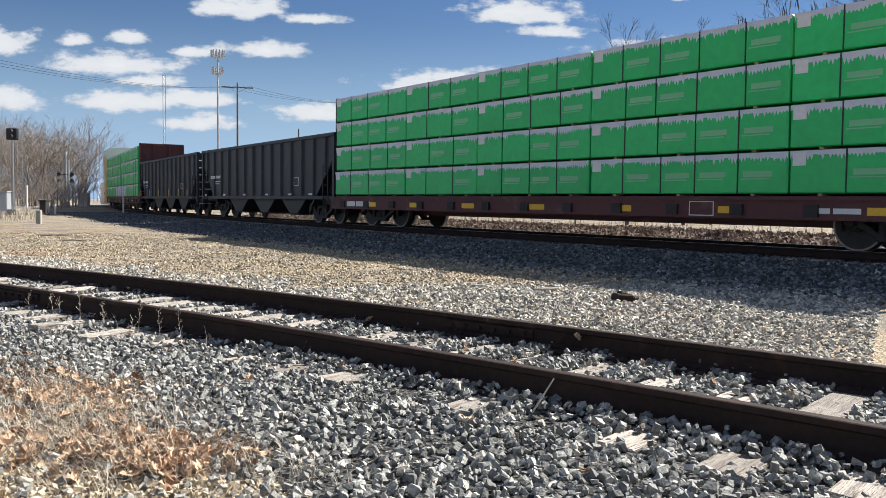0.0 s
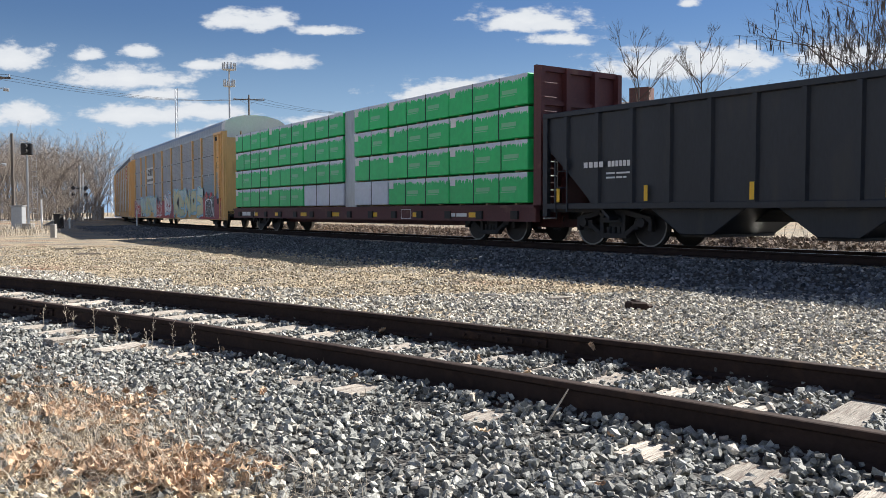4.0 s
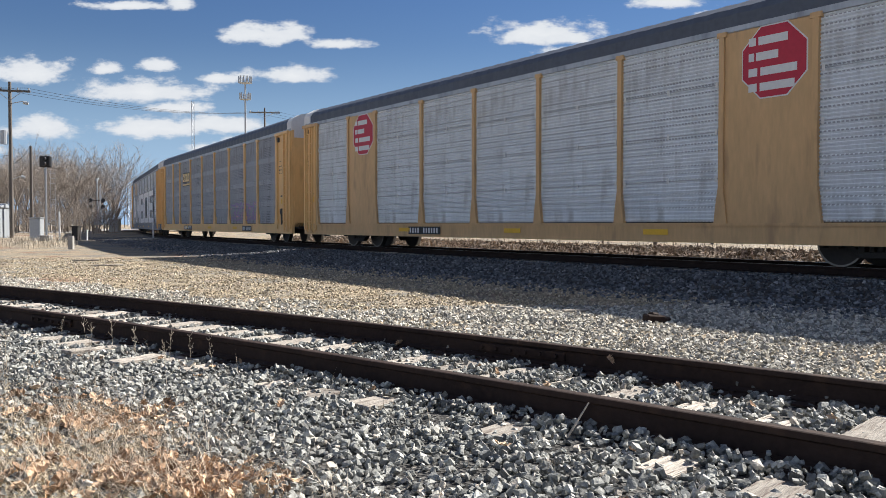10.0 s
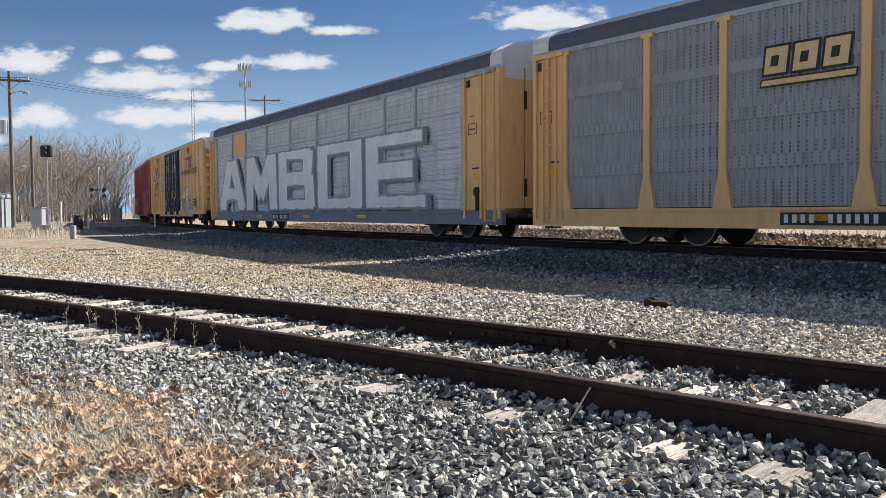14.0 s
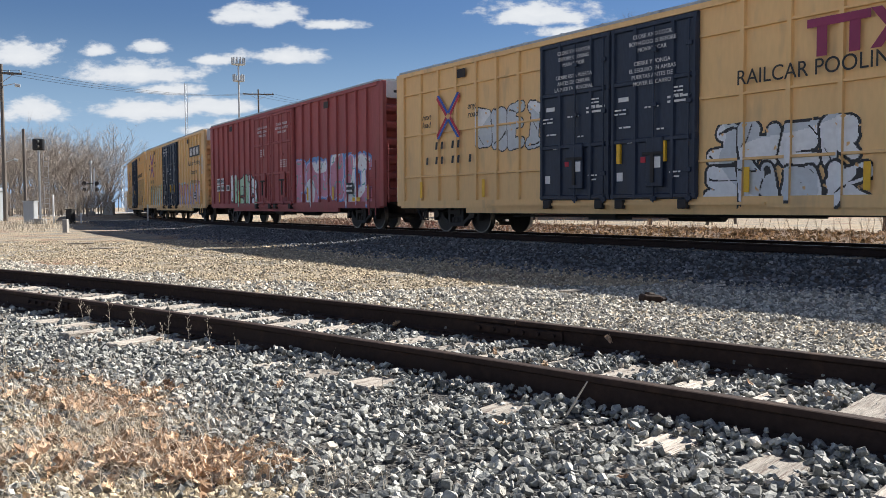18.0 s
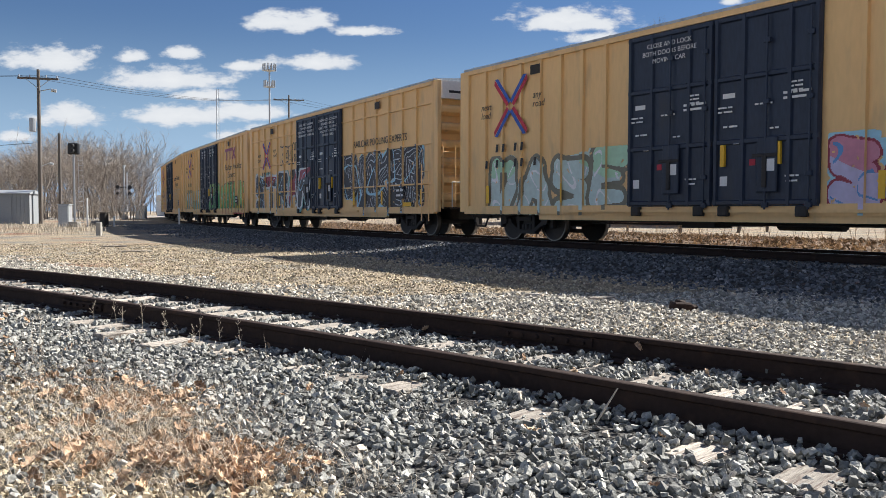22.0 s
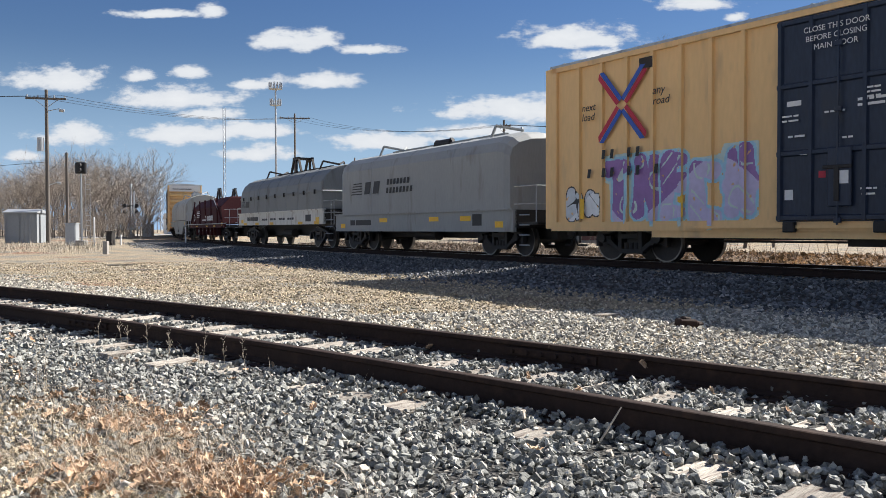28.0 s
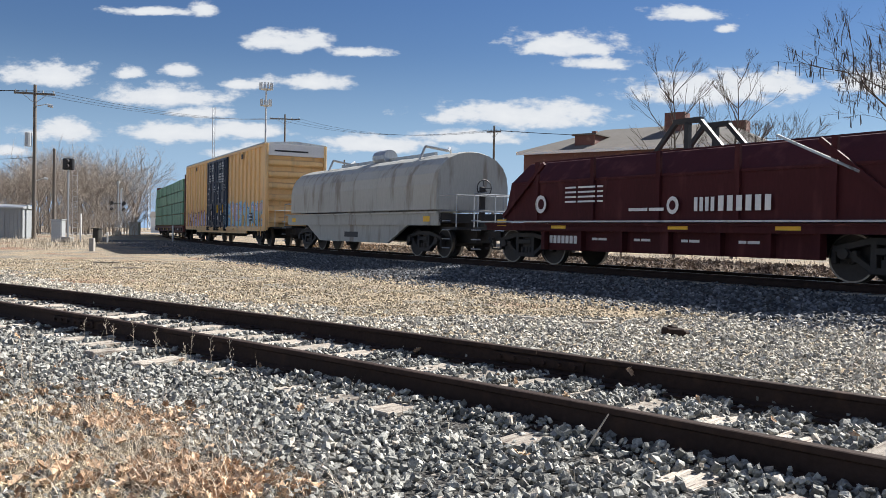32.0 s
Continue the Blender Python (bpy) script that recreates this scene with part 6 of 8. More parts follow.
spray(c4, -10.0, -4.1, 0.52, 1.95, (SP["sky"], SP["teal"], SP["cream"], SP["frost"], SP["mint"]), 74, deeper, 5, label="cream and mint spray-painted shapes with blue edges", word="PANSON", fat=0.95, edge=0.03)
spray(c4, -3.9, -2.3, 0.5, 1.45, (None, SP["white"], None, None, SP["white"]), 75, deeper, 3, label="thin white scribbled spray marks")
spray(c4, -1.5, 0.6, 0.6, 2.2, (SP["sky"], SP["maroon"], SP["white"], SP["pale"], SP["black"]), 76, deeper, 2, "bubble", label="pale round spray-painted shapes")
spray(c4, 1.2, 8.6, 0.5, 2.2, (SP["sky"], SP["teal"], SP["cream"], SP["frost"], SP["mint"]), 77, deeper, 4, label="tall cream and mint spray-painted shapes with blue edges", word="KENOS", fat=0.95, edge=0.035)
spray(c4, 9.0, 10.9, 0.55, 1.75, (None, SP["ink"], SP["pale"], SP["teal"], SP["white"]), 70, deeper, 3, "flow", label="white and teal spray-painted shape with black edges")
number_plate(c4, -10.2, -8.4)

c5 = autorack(68.45, "autorack with pale grey panels and brown-yellow frame", PANEL_SLOTTED, skip=(1, 7), roof_mat=ROOF_DARK, post_wide=0.12, post_mat=RACK_TAN, sill_mat=RACK_TAN)
for x0, x1 in ((-9.85, -8.05), (6.35, 8.1)):
    m, r = (x0 + x1) / 2, 0.74
    o = [(m + r * math.cos(a), 3.98 + r * math.sin(a)) for a in (math.pi / 8 + math.pi / 4 * i for i in range(8))]
    flat(c5, "octagon_border", [(m + (x - m) * 1.04, 3.98 + (z - 3.98) * 1.04) for x, z in o], WHITE, -1.524, "white octagon edge")
    flat(c5, "octagon_emblem", o, SIGN_RED, -1.53, "red octagon emblem")
    for i in range(4):
        bars(c5, m - 0.55, m + (0.3, 0.1, 0.5, 0.45)[i], 4.32 - 0.3 * i, 0.16, WHITE, -1.534, (1, 4))
number_plate(c5, -5.9, -4.1)
part("end_frame", Shape().box(12.0, 12.35, -1.6, -1.52, 0.9, 4.4), PANEL_LIGHT, c5, "pale vertical door strip")

c6 = autorack(40.65, "autorack with flat grey perforated panels and yellow posts", PANEL_HOLED, upright=True, roof_mat=ROOF_DARK)
EMBLEM_CREAM = paint("cream_emblem_paint", (0.78, 0.58, 0.26))
for i in range(3):
    for grow_, m, y, nm in ((0.05, BLACK, -1.53, "emblem_outline"), (0.0, EMBLEM_CREAM, -1.536, "emblem_block")):
        p, z = -7.2 + 0.6 * i, 3.42
        flat(c6, nm, [(p - grow_, z - grow_), (p + 0.46 + grow_, z - grow_), (p + 0.52 + grow_, z + 0.5 + grow_), (p + 0.06 - grow_, z + 0.5 + grow_)], m, y, "cream emblem block with black edge" if m is not BLACK else "")
    flat(c6, "emblem_core", [(-7.06 + 0.6 * i, 3.56), (-6.9 + 0.6 * i, 3.56), (-6.87 + 0.6 * i, 3.76), (-7.03 + 0.6 * i, 3.76)], BLACK, -1.54)
for grow_, m, y in ((0.035, BLACK, -1.53), (0.0, EMBLEM_CREAM, -1.536)):
    flat(c6, "emblem_bar", [(-7.25 - grow_, 3.2 - grow_), (-5.4 + grow_, 3.2 - grow_), (-5.38 + grow_, 3.3 + grow_), (-7.23 - grow_, 3.3 + grow_)], m, y)
number_plate(c6, -6.8, -4.8)
number_plate(c6, 5.7, 7.2)
spray(c6, 3.6, 8.2, 0.95, 1.9, (None, SP["purple"], None, None, SP["pink"]), 81, lambda x: 1.51, 6, label="faint purple spray-painted outlines")

c7 = autorack(12.95, "autorack with silver panels and huge white spray-painted letters", PANEL_SLOTTED, roof_mat=ROOF_DARK, post_wide=0.12, post_mat=RACK_PANEL, sill_mat=SLATE)
part("patched_panel", Shape().box(-9.85, -7.98, -1.51, -1.5, 3.55, 4.65), RACK_YELLOW, c7, "yellow patch panel")
LETTERS = dict(A=[(0.1, 0, 0.45, 1), (0.45, 1, 0.55, 1), (0.55, 1, 0.9, 0), (0.25, 0.32, 0.75, 0.32)], M=[(0.1, 0, 0.12, 1), (0.12, 1, 0.5, 0.3), (0.5, 0.3, 0.88, 1), (0.88, 1, 0.9, 0)],
               B=[(0.12, 0, 0.12, 1), (0.12, 1, 0.8, 0.95), (0.85, 0.95, 0.8, 0.52), (0.12, 0.52, 0.8, 0.52), (0.85, 0.5, 0.88, 0.05), (0.12, 0.03, 0.85, 0.03)],
               O=[(0.12, 0.05, 0.12, 0.95), (0.12, 0.97, 0.88, 0.97), (0.88, 0.95, 0.88, 0.05), (0.12, 0.03, 0.88, 0.03)], E=[(0.12, 0, 0.12, 1), (0.12, 0.97, 0.9, 0.97), (0.12, 0.5, 0.75, 0.5), (0.12, 0.03, 0.95, 0.03)])
block_letters(c7, [LETTERS[k] for k in "AMBOE"], -12.3, 9.2, 0.86, 3.55, (SP["slate"], SP["grey"], SP["white"]), flat_side, 5, "huge white spray-painted block letters with slate shade")
number_plate(c7, -4.5, -2.6)


# ---- centerbeam flatcars with wrapped lumber ----
def jagged_strip(length, seed):
    rnd = random.Random(seed)
    v, f = [], []
    n = int(length / 0.035)
    for i in range(n + 1):
        x = length * i / n
        d = 0.07 + 0.1 * abs(noise.noise(Vector((x * 2.2, seed, 0)))) + (0.0 if i % 2 else rnd.uniform(0.0, 0.12))
        v += [(x, 0, 0), (x, 0, -d)]
    f = [(2 * i, 2 * i + 1, 2 * i + 3, 2 * i + 2) for i in range(n)]
    return v, f


def bundle(car, x0, x1, z0, z1, seed, wrap=None, edge=True):
    rnd = random.Random(seed)
    wrap = wrap or GREEN_WRAP
    g = 0.02
    dy = rnd.uniform(-0.025, 0.02)
    b = part("wrapped_bale", Shape().box(x0 + g, x1 - g, -1.5 + dy, -0.12, z0 + 0.03, z1 - 0.02), wrap, car, "stacked lumber in green printed wrap" if wrap is GREEN_WRAP else "stacked lumber in white wrap", bevel=0.025)
    if edge:
        v, f = jagged_strip(x1 - x0 - 2 * g, seed)
        part("wrap_edge", Shape().add([(x + x0 + g, -1.503 + dy, z + z1 - 0.025) for x, y, z in v], f), WRAP_WHITE, b, "ragged white edge of the wrap")
    n = max(2, round((x1 - x0) / 1.05))
    for i in range(1, n):
        x = x0 + (x1 - x0) * i / n + rnd.uniform(-0.1, 0.1)
        part("strap", Shape().box(x - 0.012, x + 0.012, -1.512 + dy, -1.5 + dy, z0 + 0.03, z1 - 0.015), BLACK, b, "black steel strap")
        if edge and rnd.random() < 0.85 and i < n:
            w = min(0.62, (x1 - x0) / n * 0.62)
            xm = x + 0.12
            zc = z0 + (z1 - z0) * 0.42
            part("print_mark", Shape().box(xm, xm + w, -1.506 + dy, -1.502 + dy, zc, zc + 0.11).box(xm - 0.05, xm + w * 0.9, -1.506 + dy, -1.502 + dy, zc - 0.05, zc - 0.025), PRINT, b, "pale printed mark")
    if edge:
        part("tag", Shape().box(x0 + 0.08, x0 + 0.34, -1.51 + dy, -1.503 + dy, z1 - 0.3, z1 - 0.06), WHITE, b, "white paper tag")
    for k in range(3):
        x = x0 + (x1 - x0) * (0.15 + 0.35 * k)
        part("dunnage", Shape().box(x - 0.04, x + 0.04, -1.47, -0.14, z0 - 0.012, z0 + 0.03), LUMBER, b)


PRINT = material("pale_green_print", (0.2, 0.55, 0.28), 0.4, vary=0.05, bump=0)
OLD_WRAP = material("faded_green_wrap", (0.14, 0.34, 0.22), 0.45, vary=0.15, size=1.5, fine=6, bump=0.25)


def centerbeam(place, label, seams, white=(), wrap=None, seed=0, top=4.4, ends=(True, True)):
    c = new_car("centerbeam_flatcar", label, "flatcar", place, 8.4)
    part("deck", Shape().box(-10.9, 10.9, -1.45, 1.45, 0.85, 1.0), CB_RED, c)
    for sd in (-1, 1):
        part("side_sill", Shape().box(-10.9, 10.9, min(sd * 1.35, sd * 1.5), max(sd * 1.35, sd * 1.5), 0.56, 0.98).box(-10.9, 10.9, min(sd * 1.5, sd * 1.56), max(sd * 1.5, sd * 1.56), 0.92, 0.98), CB_RED, c, "brown-red side sill")
    part("center_beam", Shape().box(-10.6, 10.6, -0.1, 0.1, 1.0, top - 0.1), CB_RED, c)
    part("center_sill", Shape().box(-10.6, 10.6, -0.35, 0.35, 0.4, 0.85), CB_RED, c)
    for i in range(14):
        x = -10.2 + i * 1.55
        part("winch", Shape().box(x, x + 0.28, -1.56, -1.5, 0.62, 0.84), IRON, c, "strap winch on the sill")
    for x in (-8.5, -6.0, -3.4, -0.6, 2.2, 5.0, 8.0):
        part("reflector", Shape().box(x, x + 0.55, -1.505, -1.5, 0.66, 0.8), SAFETY, c, "yellow reflective plate")
    bars(c, -9.8, -8.3, 0.66, 0.17, WHITE, -1.506, (3, 5), "number_bar")
    bars(c, 7.0, 7.9, 0.68, 0.1, WHITE, -1.506, (2, 3))
    part("sill_frame", Shape().box(4.3, 4.9, -1.506, -1.5, 0.6, 0.62).box(4.3, 4.9, -1.506, -1.5, 0.88, 0.9).box(4.3, 4.32, -1.506, -1.5, 0.6, 0.9).box(4.88, 4.9, -1.506, -1.5, 0.6, 0.9), WHITE, c, "white stencil frame")
    for e in (-1, 1):
        x = 10.72 * e
        if not ends[0 if e < 0 else 1]:
            part("end_post", Shape().box(x - 0.06, x + 0.06, -1.4, -1.2, 0.98, top + 0.02), BLACK, c, "slim dark end post")
            part("end_post", Shape().box(x - 0.06, x + 0.06, 1.2, 1.4, 0.98, top + 0.02), BLACK, c)
            continue
        bk = part("bulkhead", Shape().box(min(x, x + 0.12 * e), max(x, x + 0.12 * e), -1.42, 1.42, 0.98, 4.55), CB_RED, c, "brown-red end bulkhead")
        for y in (-1.36, -0.5, 0.5, 1.36):
            part("bulkhead_post", Shape().box(min(x + 0.12 * e, x + 0.3 * e), max(x + 0.12 * e, x + 0.3 * e), y - 0.07, y + 0.07, 0.98, 4.5), CB_RED, bk)
        for z in (1.8, 2.7, 3.6, 4.45):
            part("bulkhead_rib", Shape().box(min(x + 0.12 * e, x + 0.22 * e), max(x + 0.12 * e, x + 0.22 * e), -1.4, 1.4, z - 0.06, z + 0.06), CB_RED, bk)
        for i in range(9):
            part("ladder_rung", Shape().rod((x + 0.34 * e, -1.36, 1.2 + 0.36 * i), (x + 0.34 * e, -0.95, 1.2 + 0.36 * i), 0.015), CB_RED, bk)
    n = 0
    for row in range(4):
        z0 = 1.02 + (top - 1.02) / 4 * row
        z1 = 1.02 + (top - 1.02) / 4 * (row + 1)
        for a, b in zip(seams, seams[1:]):
            if b - a < 1.1:
                if row == 0:
                    part("center_column", Shape().box(a, b, -1.42, -0.12, 1.0, top), GALV, c, "grey metal column between the loads")
                continue
            plain = wrap or (WRAP_WHITE if (row == 0 and a in white) else None)
            bundle(c, a, b, z0, z1, seed + n, plain, plain is None)
            n += 1
    coupler(c, 10.8, 1), coupler(c, -10.8, -1)
    truck(c, 8.4), truck(c, -8.4)
    return c


centerbeam(172.77, "centerbeam flatcar stacked with green-wrapped lumber bundles", [-10.6, -6.26, -2.74, 1.47, 6.5, 10.6], seed=100, ends=(False, False))
centerbeam(120.71, "centerbeam flatcar with green-wrapped lumber and brown-red bulkheads", [-10.6, -6.6, -3.1, 0.3, 1.15, 3.5, 7.0, 10.6], white=(-3.1, 1.15), seed=200, ends=(False, True))
centerbeam(-216.6, "centerbeam flatcar with faded green-wrapped lumber", [-10.6, -6.4, -2.2, 2.0, 6.2, 10.6], wrap=OLD_WRAP, seed=300, top=4.3)
centerbeam(-239.0, "distant centerbeam flatcar with faded green lumber", [-10.6, -5.3, 0, 5.3, 10.6], wrap=OLD_WRAP, seed=400, top=3.6)


# ---- black hopper cars ----
def hopper(place, label, seed):
    c = new_car("hopper_car", label, "hopper car", place, 5.5)
    side = [(-7.3, 3.2), (-7.3, 2.45), (-5.75, 0.95), (5.75, 0.95), (7.3, 2.45), (7.3, 3.2)]
    for sd in (-1, 1):
        part("side_sheet", Shape().prism(side, min(sd * 1.44, sd * 1.47), max(sd * 1.44, sd * 1.47)), HOPPER_BLACK, c)
        part("top_chord", Shape().box(-7.4, 7.4, min(sd * 1.38, sd * 1.56), max(sd * 1.38, sd * 1.56), 3.12, 3.25), HOPPER_BLACK, c, bevel=0.015)
        part("side_sill", Shape().box(-7.4, 7.4, min(sd * 1.42, sd * 1.54), max(sd * 1.42, sd * 1.54), 0.88, 1.02), HOPPER_BLACK, c, bevel=0.01)
        for i in range(14):
            x = -6.63 + 1.02 * i
            z0 = 1.0 if abs(x) < 5.8 else 1.0 + (abs(x) - 5.75) * 0.95
            part("side_post", Shape().prism([(x - 0.085, 1.47 * sd), (x - 0.05, 1.55 * sd), (x + 0.05, 1.55 * sd), (x + 0.085, 1.47 * sd)], z0, 3.14, "z"), HOPPER_BLACK, c)
    for e in (-1, 1):
        sl = [(7.3 * e, 2.45), (5.3 * e, 0.7), (5.3 * e, 0.62), (7.38 * e, 2.42)]
        part("slope_sheet", Shape().prism(sl, -1.44, 1.44), HOPPER_BLACK, c, "sloping end sheet")
        part("end_sheet", Shape().box(min(7.3 * e, 7.34 * e), max(7.3 * e, 7.34 * e), -1.44, 1.44, 2.4, 3.2), HOPPER_BLACK, c)
        part("end_platform", Shape().box(min(5.8 * e, 7.5 * e), max(5.8 * e, 7.5 * e), -1.2, 1.2, 0.8, 0.9), IRON, c)
        for y in (-1.48, 1.48):
            part("corner_post", Shape().box(min(7.25 * e, 7.4 * e), max(7.25 * e, 7.4 * e), y - 0.06, y + 0.06, 0.7, 3.2), HOPPER_BLACK, c)
        for i in range(7):
            part("ladder_rung", Shape().rod((7.45 * e, -1.45, 0.65 + 0.36 * i), (7.45 * e, -1.0, 0.65 + 0.36 * i), 0.018), WHITE, c, "pale ladder rung")
        part("ladder_rail", Shape().rod((7.45 * e, -1.0, 0.6), (7.45 * e, -1.0, 3.1), 0.02), HOPPER_BLACK, c)
        for x in (6.55, 6.95):
            part("ladder_rail", Shape().rod((x * e, -1.56, 0.8), (x * e, -1.56, 2.1), 0.02), HOPPER_BLACK, c)
        for i in range(3):
            part("ladder_rung", Shape().rod((6.55 * e, -1.56, 1.0 + 0.4 * i), (6.95 * e, -1.56, 1.0 + 0.4 * i), 0.016), HOPPER_BLACK, c)
        part("end_brace", Shape().rod((7.3 * e, -1.1, 2.4), (6.0 * e, -1.1, 0.9), 0.05).rod((7.3 * e, 1.1, 2.4), (6.0 * e, 1.1, 0.9), 0.05), HOPPER_BLACK, c)
    for x in (-3.1, 0.0, 3.1):
        part("hopper_chute", Shape().prism([(x - 1.3, 0.95), (x - 0.4, 0.32), (x + 0.4, 0.32), (x + 1.3, 0.95)][::-1], -1.2, 1.2), HOPPER_BLACK, c, "tapered discharge chute", bevel=0.02)
        part("chute_door", Shape().box(x - 0.45, x + 0.45, -1.1, 1.1, 0.27, 0.33), IRON, c)
    part("load", Shape().prism([(-7.2, 2.9), (7.2, 2.9), (5.5, 3.12), (2, 3.0), (-2, 3.14), (-5.5, 3.05)], -1.4, 1.4), BLACK, c, "coal heaped below the rim")
    part("center_sill", Shape().box(-7.3, 7.3, -0.25, 0.25, 0.6, 0.85), IRON, c)
    bars(c, -6.0, -5.4, 1.85, 0.13, WHITE, -1.552, (1, 1, 1, 1), "reporting_bar")
    bars(c, -5.25, -4.6, 1.85, 0.13, WHITE, -1.552, (1, 1, 1, 1, 1, 1), "number_bar")
    bars(c, -5.3, -4.6, 1.68, 0.04, WHITE, -1.552, (2, 3))
    bars(c, -5.3, -4.7, 1.58, 0.04, WHITE, -1.552, (3, 2, 1))
    part("stencil_frame", Shape().box(3.95, 4.4, -1.552, -1.548, 1.4, 1.42).box(3.95, 4.4, -1.552, -1.548, 1.7, 1.72).box(3.95, 3.97, -1.552, -1.548, 1.4, 1.72).box(4.38, 4.4, -1.552, -1.548, 1.4, 1.72), WHITE, c, "white stencil frame")
    for x in (-6.9, -4.2, -1.6, 1.0, 3.4, 5.3):
        part("reflector", Shape().box(x, x + 0.1, -1.556, -1.55, 1.05, 1.4) if seed else Shape().box(x, x + 0.32, -1.556, -1.55, 1.04, 1.11), SAFETY if seed else WHITE, c, "reflective stripe")
    coupler(c, 7.35, 1), coupler(c, -7.35, -1)
    truck(c, 5.5), truck(c, -5.5)
    return c


hopper(154.75, "black ribbed steel hopper car with white stencils", 0)
hopper(139.2, "black ribbed steel hopper car with yellow reflector stripes", 1)


# ---- coil cars ----
def coil_under(c, mat, z0, z1, half, sill_label):
    for sd in (-1, 1):
        part("side_sill", Shape().box(-half, half, min(sd * 1.35, sd * 1.46), max(sd * 1.35, sd * 1.46), z0, z1).box(-half, half, min(sd * 1.46, sd * 1.52), max(sd * 1.46, sd * 1.52), z1 - 0.06, z1), mat, c, sill_label)
    part("floor", Shape().box(-half, half, -1.4, 1.4, z0 + 0.1, z1 - 0.05), IRON, c)
    part("center_sill", Shape().box(-half - 0.6, half + 0.6, -0.35, 0.35, 0.5, z0 + 0.1), IRON, c)
    for e in (-1, 1):
        part("end_platform", Shape().box(min(half * e, (half + 0.9) * e), max(half * e, (half + 0.9) * e), -1.3, 1.3, 0.92, 1.0), IRON, c, "dark end platform")
        xr = (half + 0.85) * e
        for y in (-1.3, -0.5, 0.5, 1.3):
            part("railing_post", Shape().rod((xr, y, 1.0), (xr, y, 2.0), 0.018), GALV, c)
        for z in (1.5, 2.0):
            part("end_rail", Shape().rod((xr, -1.3, z), (xr, 1.3, z), 0.018), GALV, c, "thin grey end rail")
            part("side_rail", Shape().rod((half * e, -1.42, z), (xr, -1.3, z), 0.018), GALV, c)
        for i in range(4):
            part("step_rung", Shape().rod(((half + 0.3) * e, -1.46, 0.35 + 0.28 * i), ((half + 0.75) * e, -1.46, 0.35 + 0.28 * i), 0.018), GALV, c)
    ring = Shape()
    for i in range(14):
        a, b = 2 * math.pi * i / 14, 2 * math.pi * (i + 1) / 14
        ring.rod((0, 0.27 * math.cos(a), 0.27 * math.sin(a)), (0, 0.27 * math.cos(b), 0.27 * math.sin(b)), 0.018, 5)
        if i % 4 == 0:
            ring.rod((0, 0, 0), (0, 0.27 * math.cos(a), 0.27 * math.sin(a)), 0.014, 5)
    part("brake_wheel", ring, BLACK, c, "black spoked hand brake wheel", pose(half + 0.75, -0.2, 2.25))
    part("brake_stand", Shape().box(half + 0.6, half + 0.7, -0.3, -0.1, 1.0, 2.3), IRON, c, bevel=0.02)
    coupler(c, half + 0.7, 1), coupler(c, -half - 0.7, -1)
    for x in (-half + 0.5, half - 0.9):
        part("reflector", Shape().box(x, x + 0.4, -1.466, -1.46, z0 + 0.12, z0 + 0.3), SAFETY, c, "yellow reflective plate")
    part("brake_reservoir", Shape().rod((-0.6, -0.7, 0.62), (0.8, -0.7, 0.62), 0.2, 12), IRON, c)


def hood_mesh(half, prof, ridges, mat, cap=0.12, taper=0.985):
    """A hood drawn along x from a half cross-section of (y, z) with slightly rounded ends and raised seams."""
    full = [(-y, z) for y, z in prof] + [(y, z) for y, z in prof[::-1] if y > 0]
    xs = [(-half, taper), (-half + cap * 0.4, (taper + 2) / 3), (-half + cap, 1.0)]
    for i in range(1, ridges):
        x = -half + 2 * half * i / ridges
        xs += [(x - 0.04, 1.0), (x - 0.02, 1.008), (x + 0.02, 1.008), (x + 0.04, 1.0)]
    xs += [(half - cap, 1.0), (half - cap * 0.4, (taper + 2) / 3), (half, taper)]
    zb = prof[0][1]
    v = [(x, y * k, zb + (z - zb) * k) for x, k in xs for y, z in full]
    w = len(full)
    f = [(i * w + j, (i + 1) * w + j, (i + 1) * w + j + 1, i * w + j + 1) for i in range(len(xs) - 1) for j in range(w - 1)]
    f += [tuple(range(w)), tuple(range(len(v) - 1, len(v) - w - 1, -1))]
    return Shape().add(v, f)


def lifting_frame(c, half, z, mat, peak=True):
    """The lifting bracket and rails on a hood's top."""
    part("top_rail", Shape().beam((-half * 0.62, 0, z + 0.1), (half * 0.62, 0, z + 0.1), 0.12, 0.14), mat, c, "lifting rail on the hood")
    for x in (-half * 0.62, half * 0.62):
        for e in (-1, 1):
            part("hood_guide", Shape().rod((x, 0.8 * e, z - 0.45), (x + 0.1, 0.5 * e, z + 0.34), 0.045).rod((x + 0.1, 0.5 * e, z + 0.34), (x + 0.8, 0, z + 0.16), 0.045), mat, c, "bent guide bar")
    if peak:
        br = Shape()
        for y in (-0.35, 0.35):
            br.beam((-0.75, y, z + 0.05), (-0.35, y, z + 0.72), 0.1, 0.1).beam((0.75, y, z + 0.05), (0.35, y, z + 0.72), 0.1, 0.1).beam((-0.4, y, z + 0.75), (0.4, y, z + 0.75), 0.12, 0.14)
            br.beam((0, y, z + 0.05), (0, y, z + 0.72), 0.1, 0.1)
        br.beam((0, -0.35, z + 0.76), (0, 0.35, z + 0.76), 0.5, 0.1)
        part("lifting_bracket", br, mat, c, "arched lifting bracket on the hood")


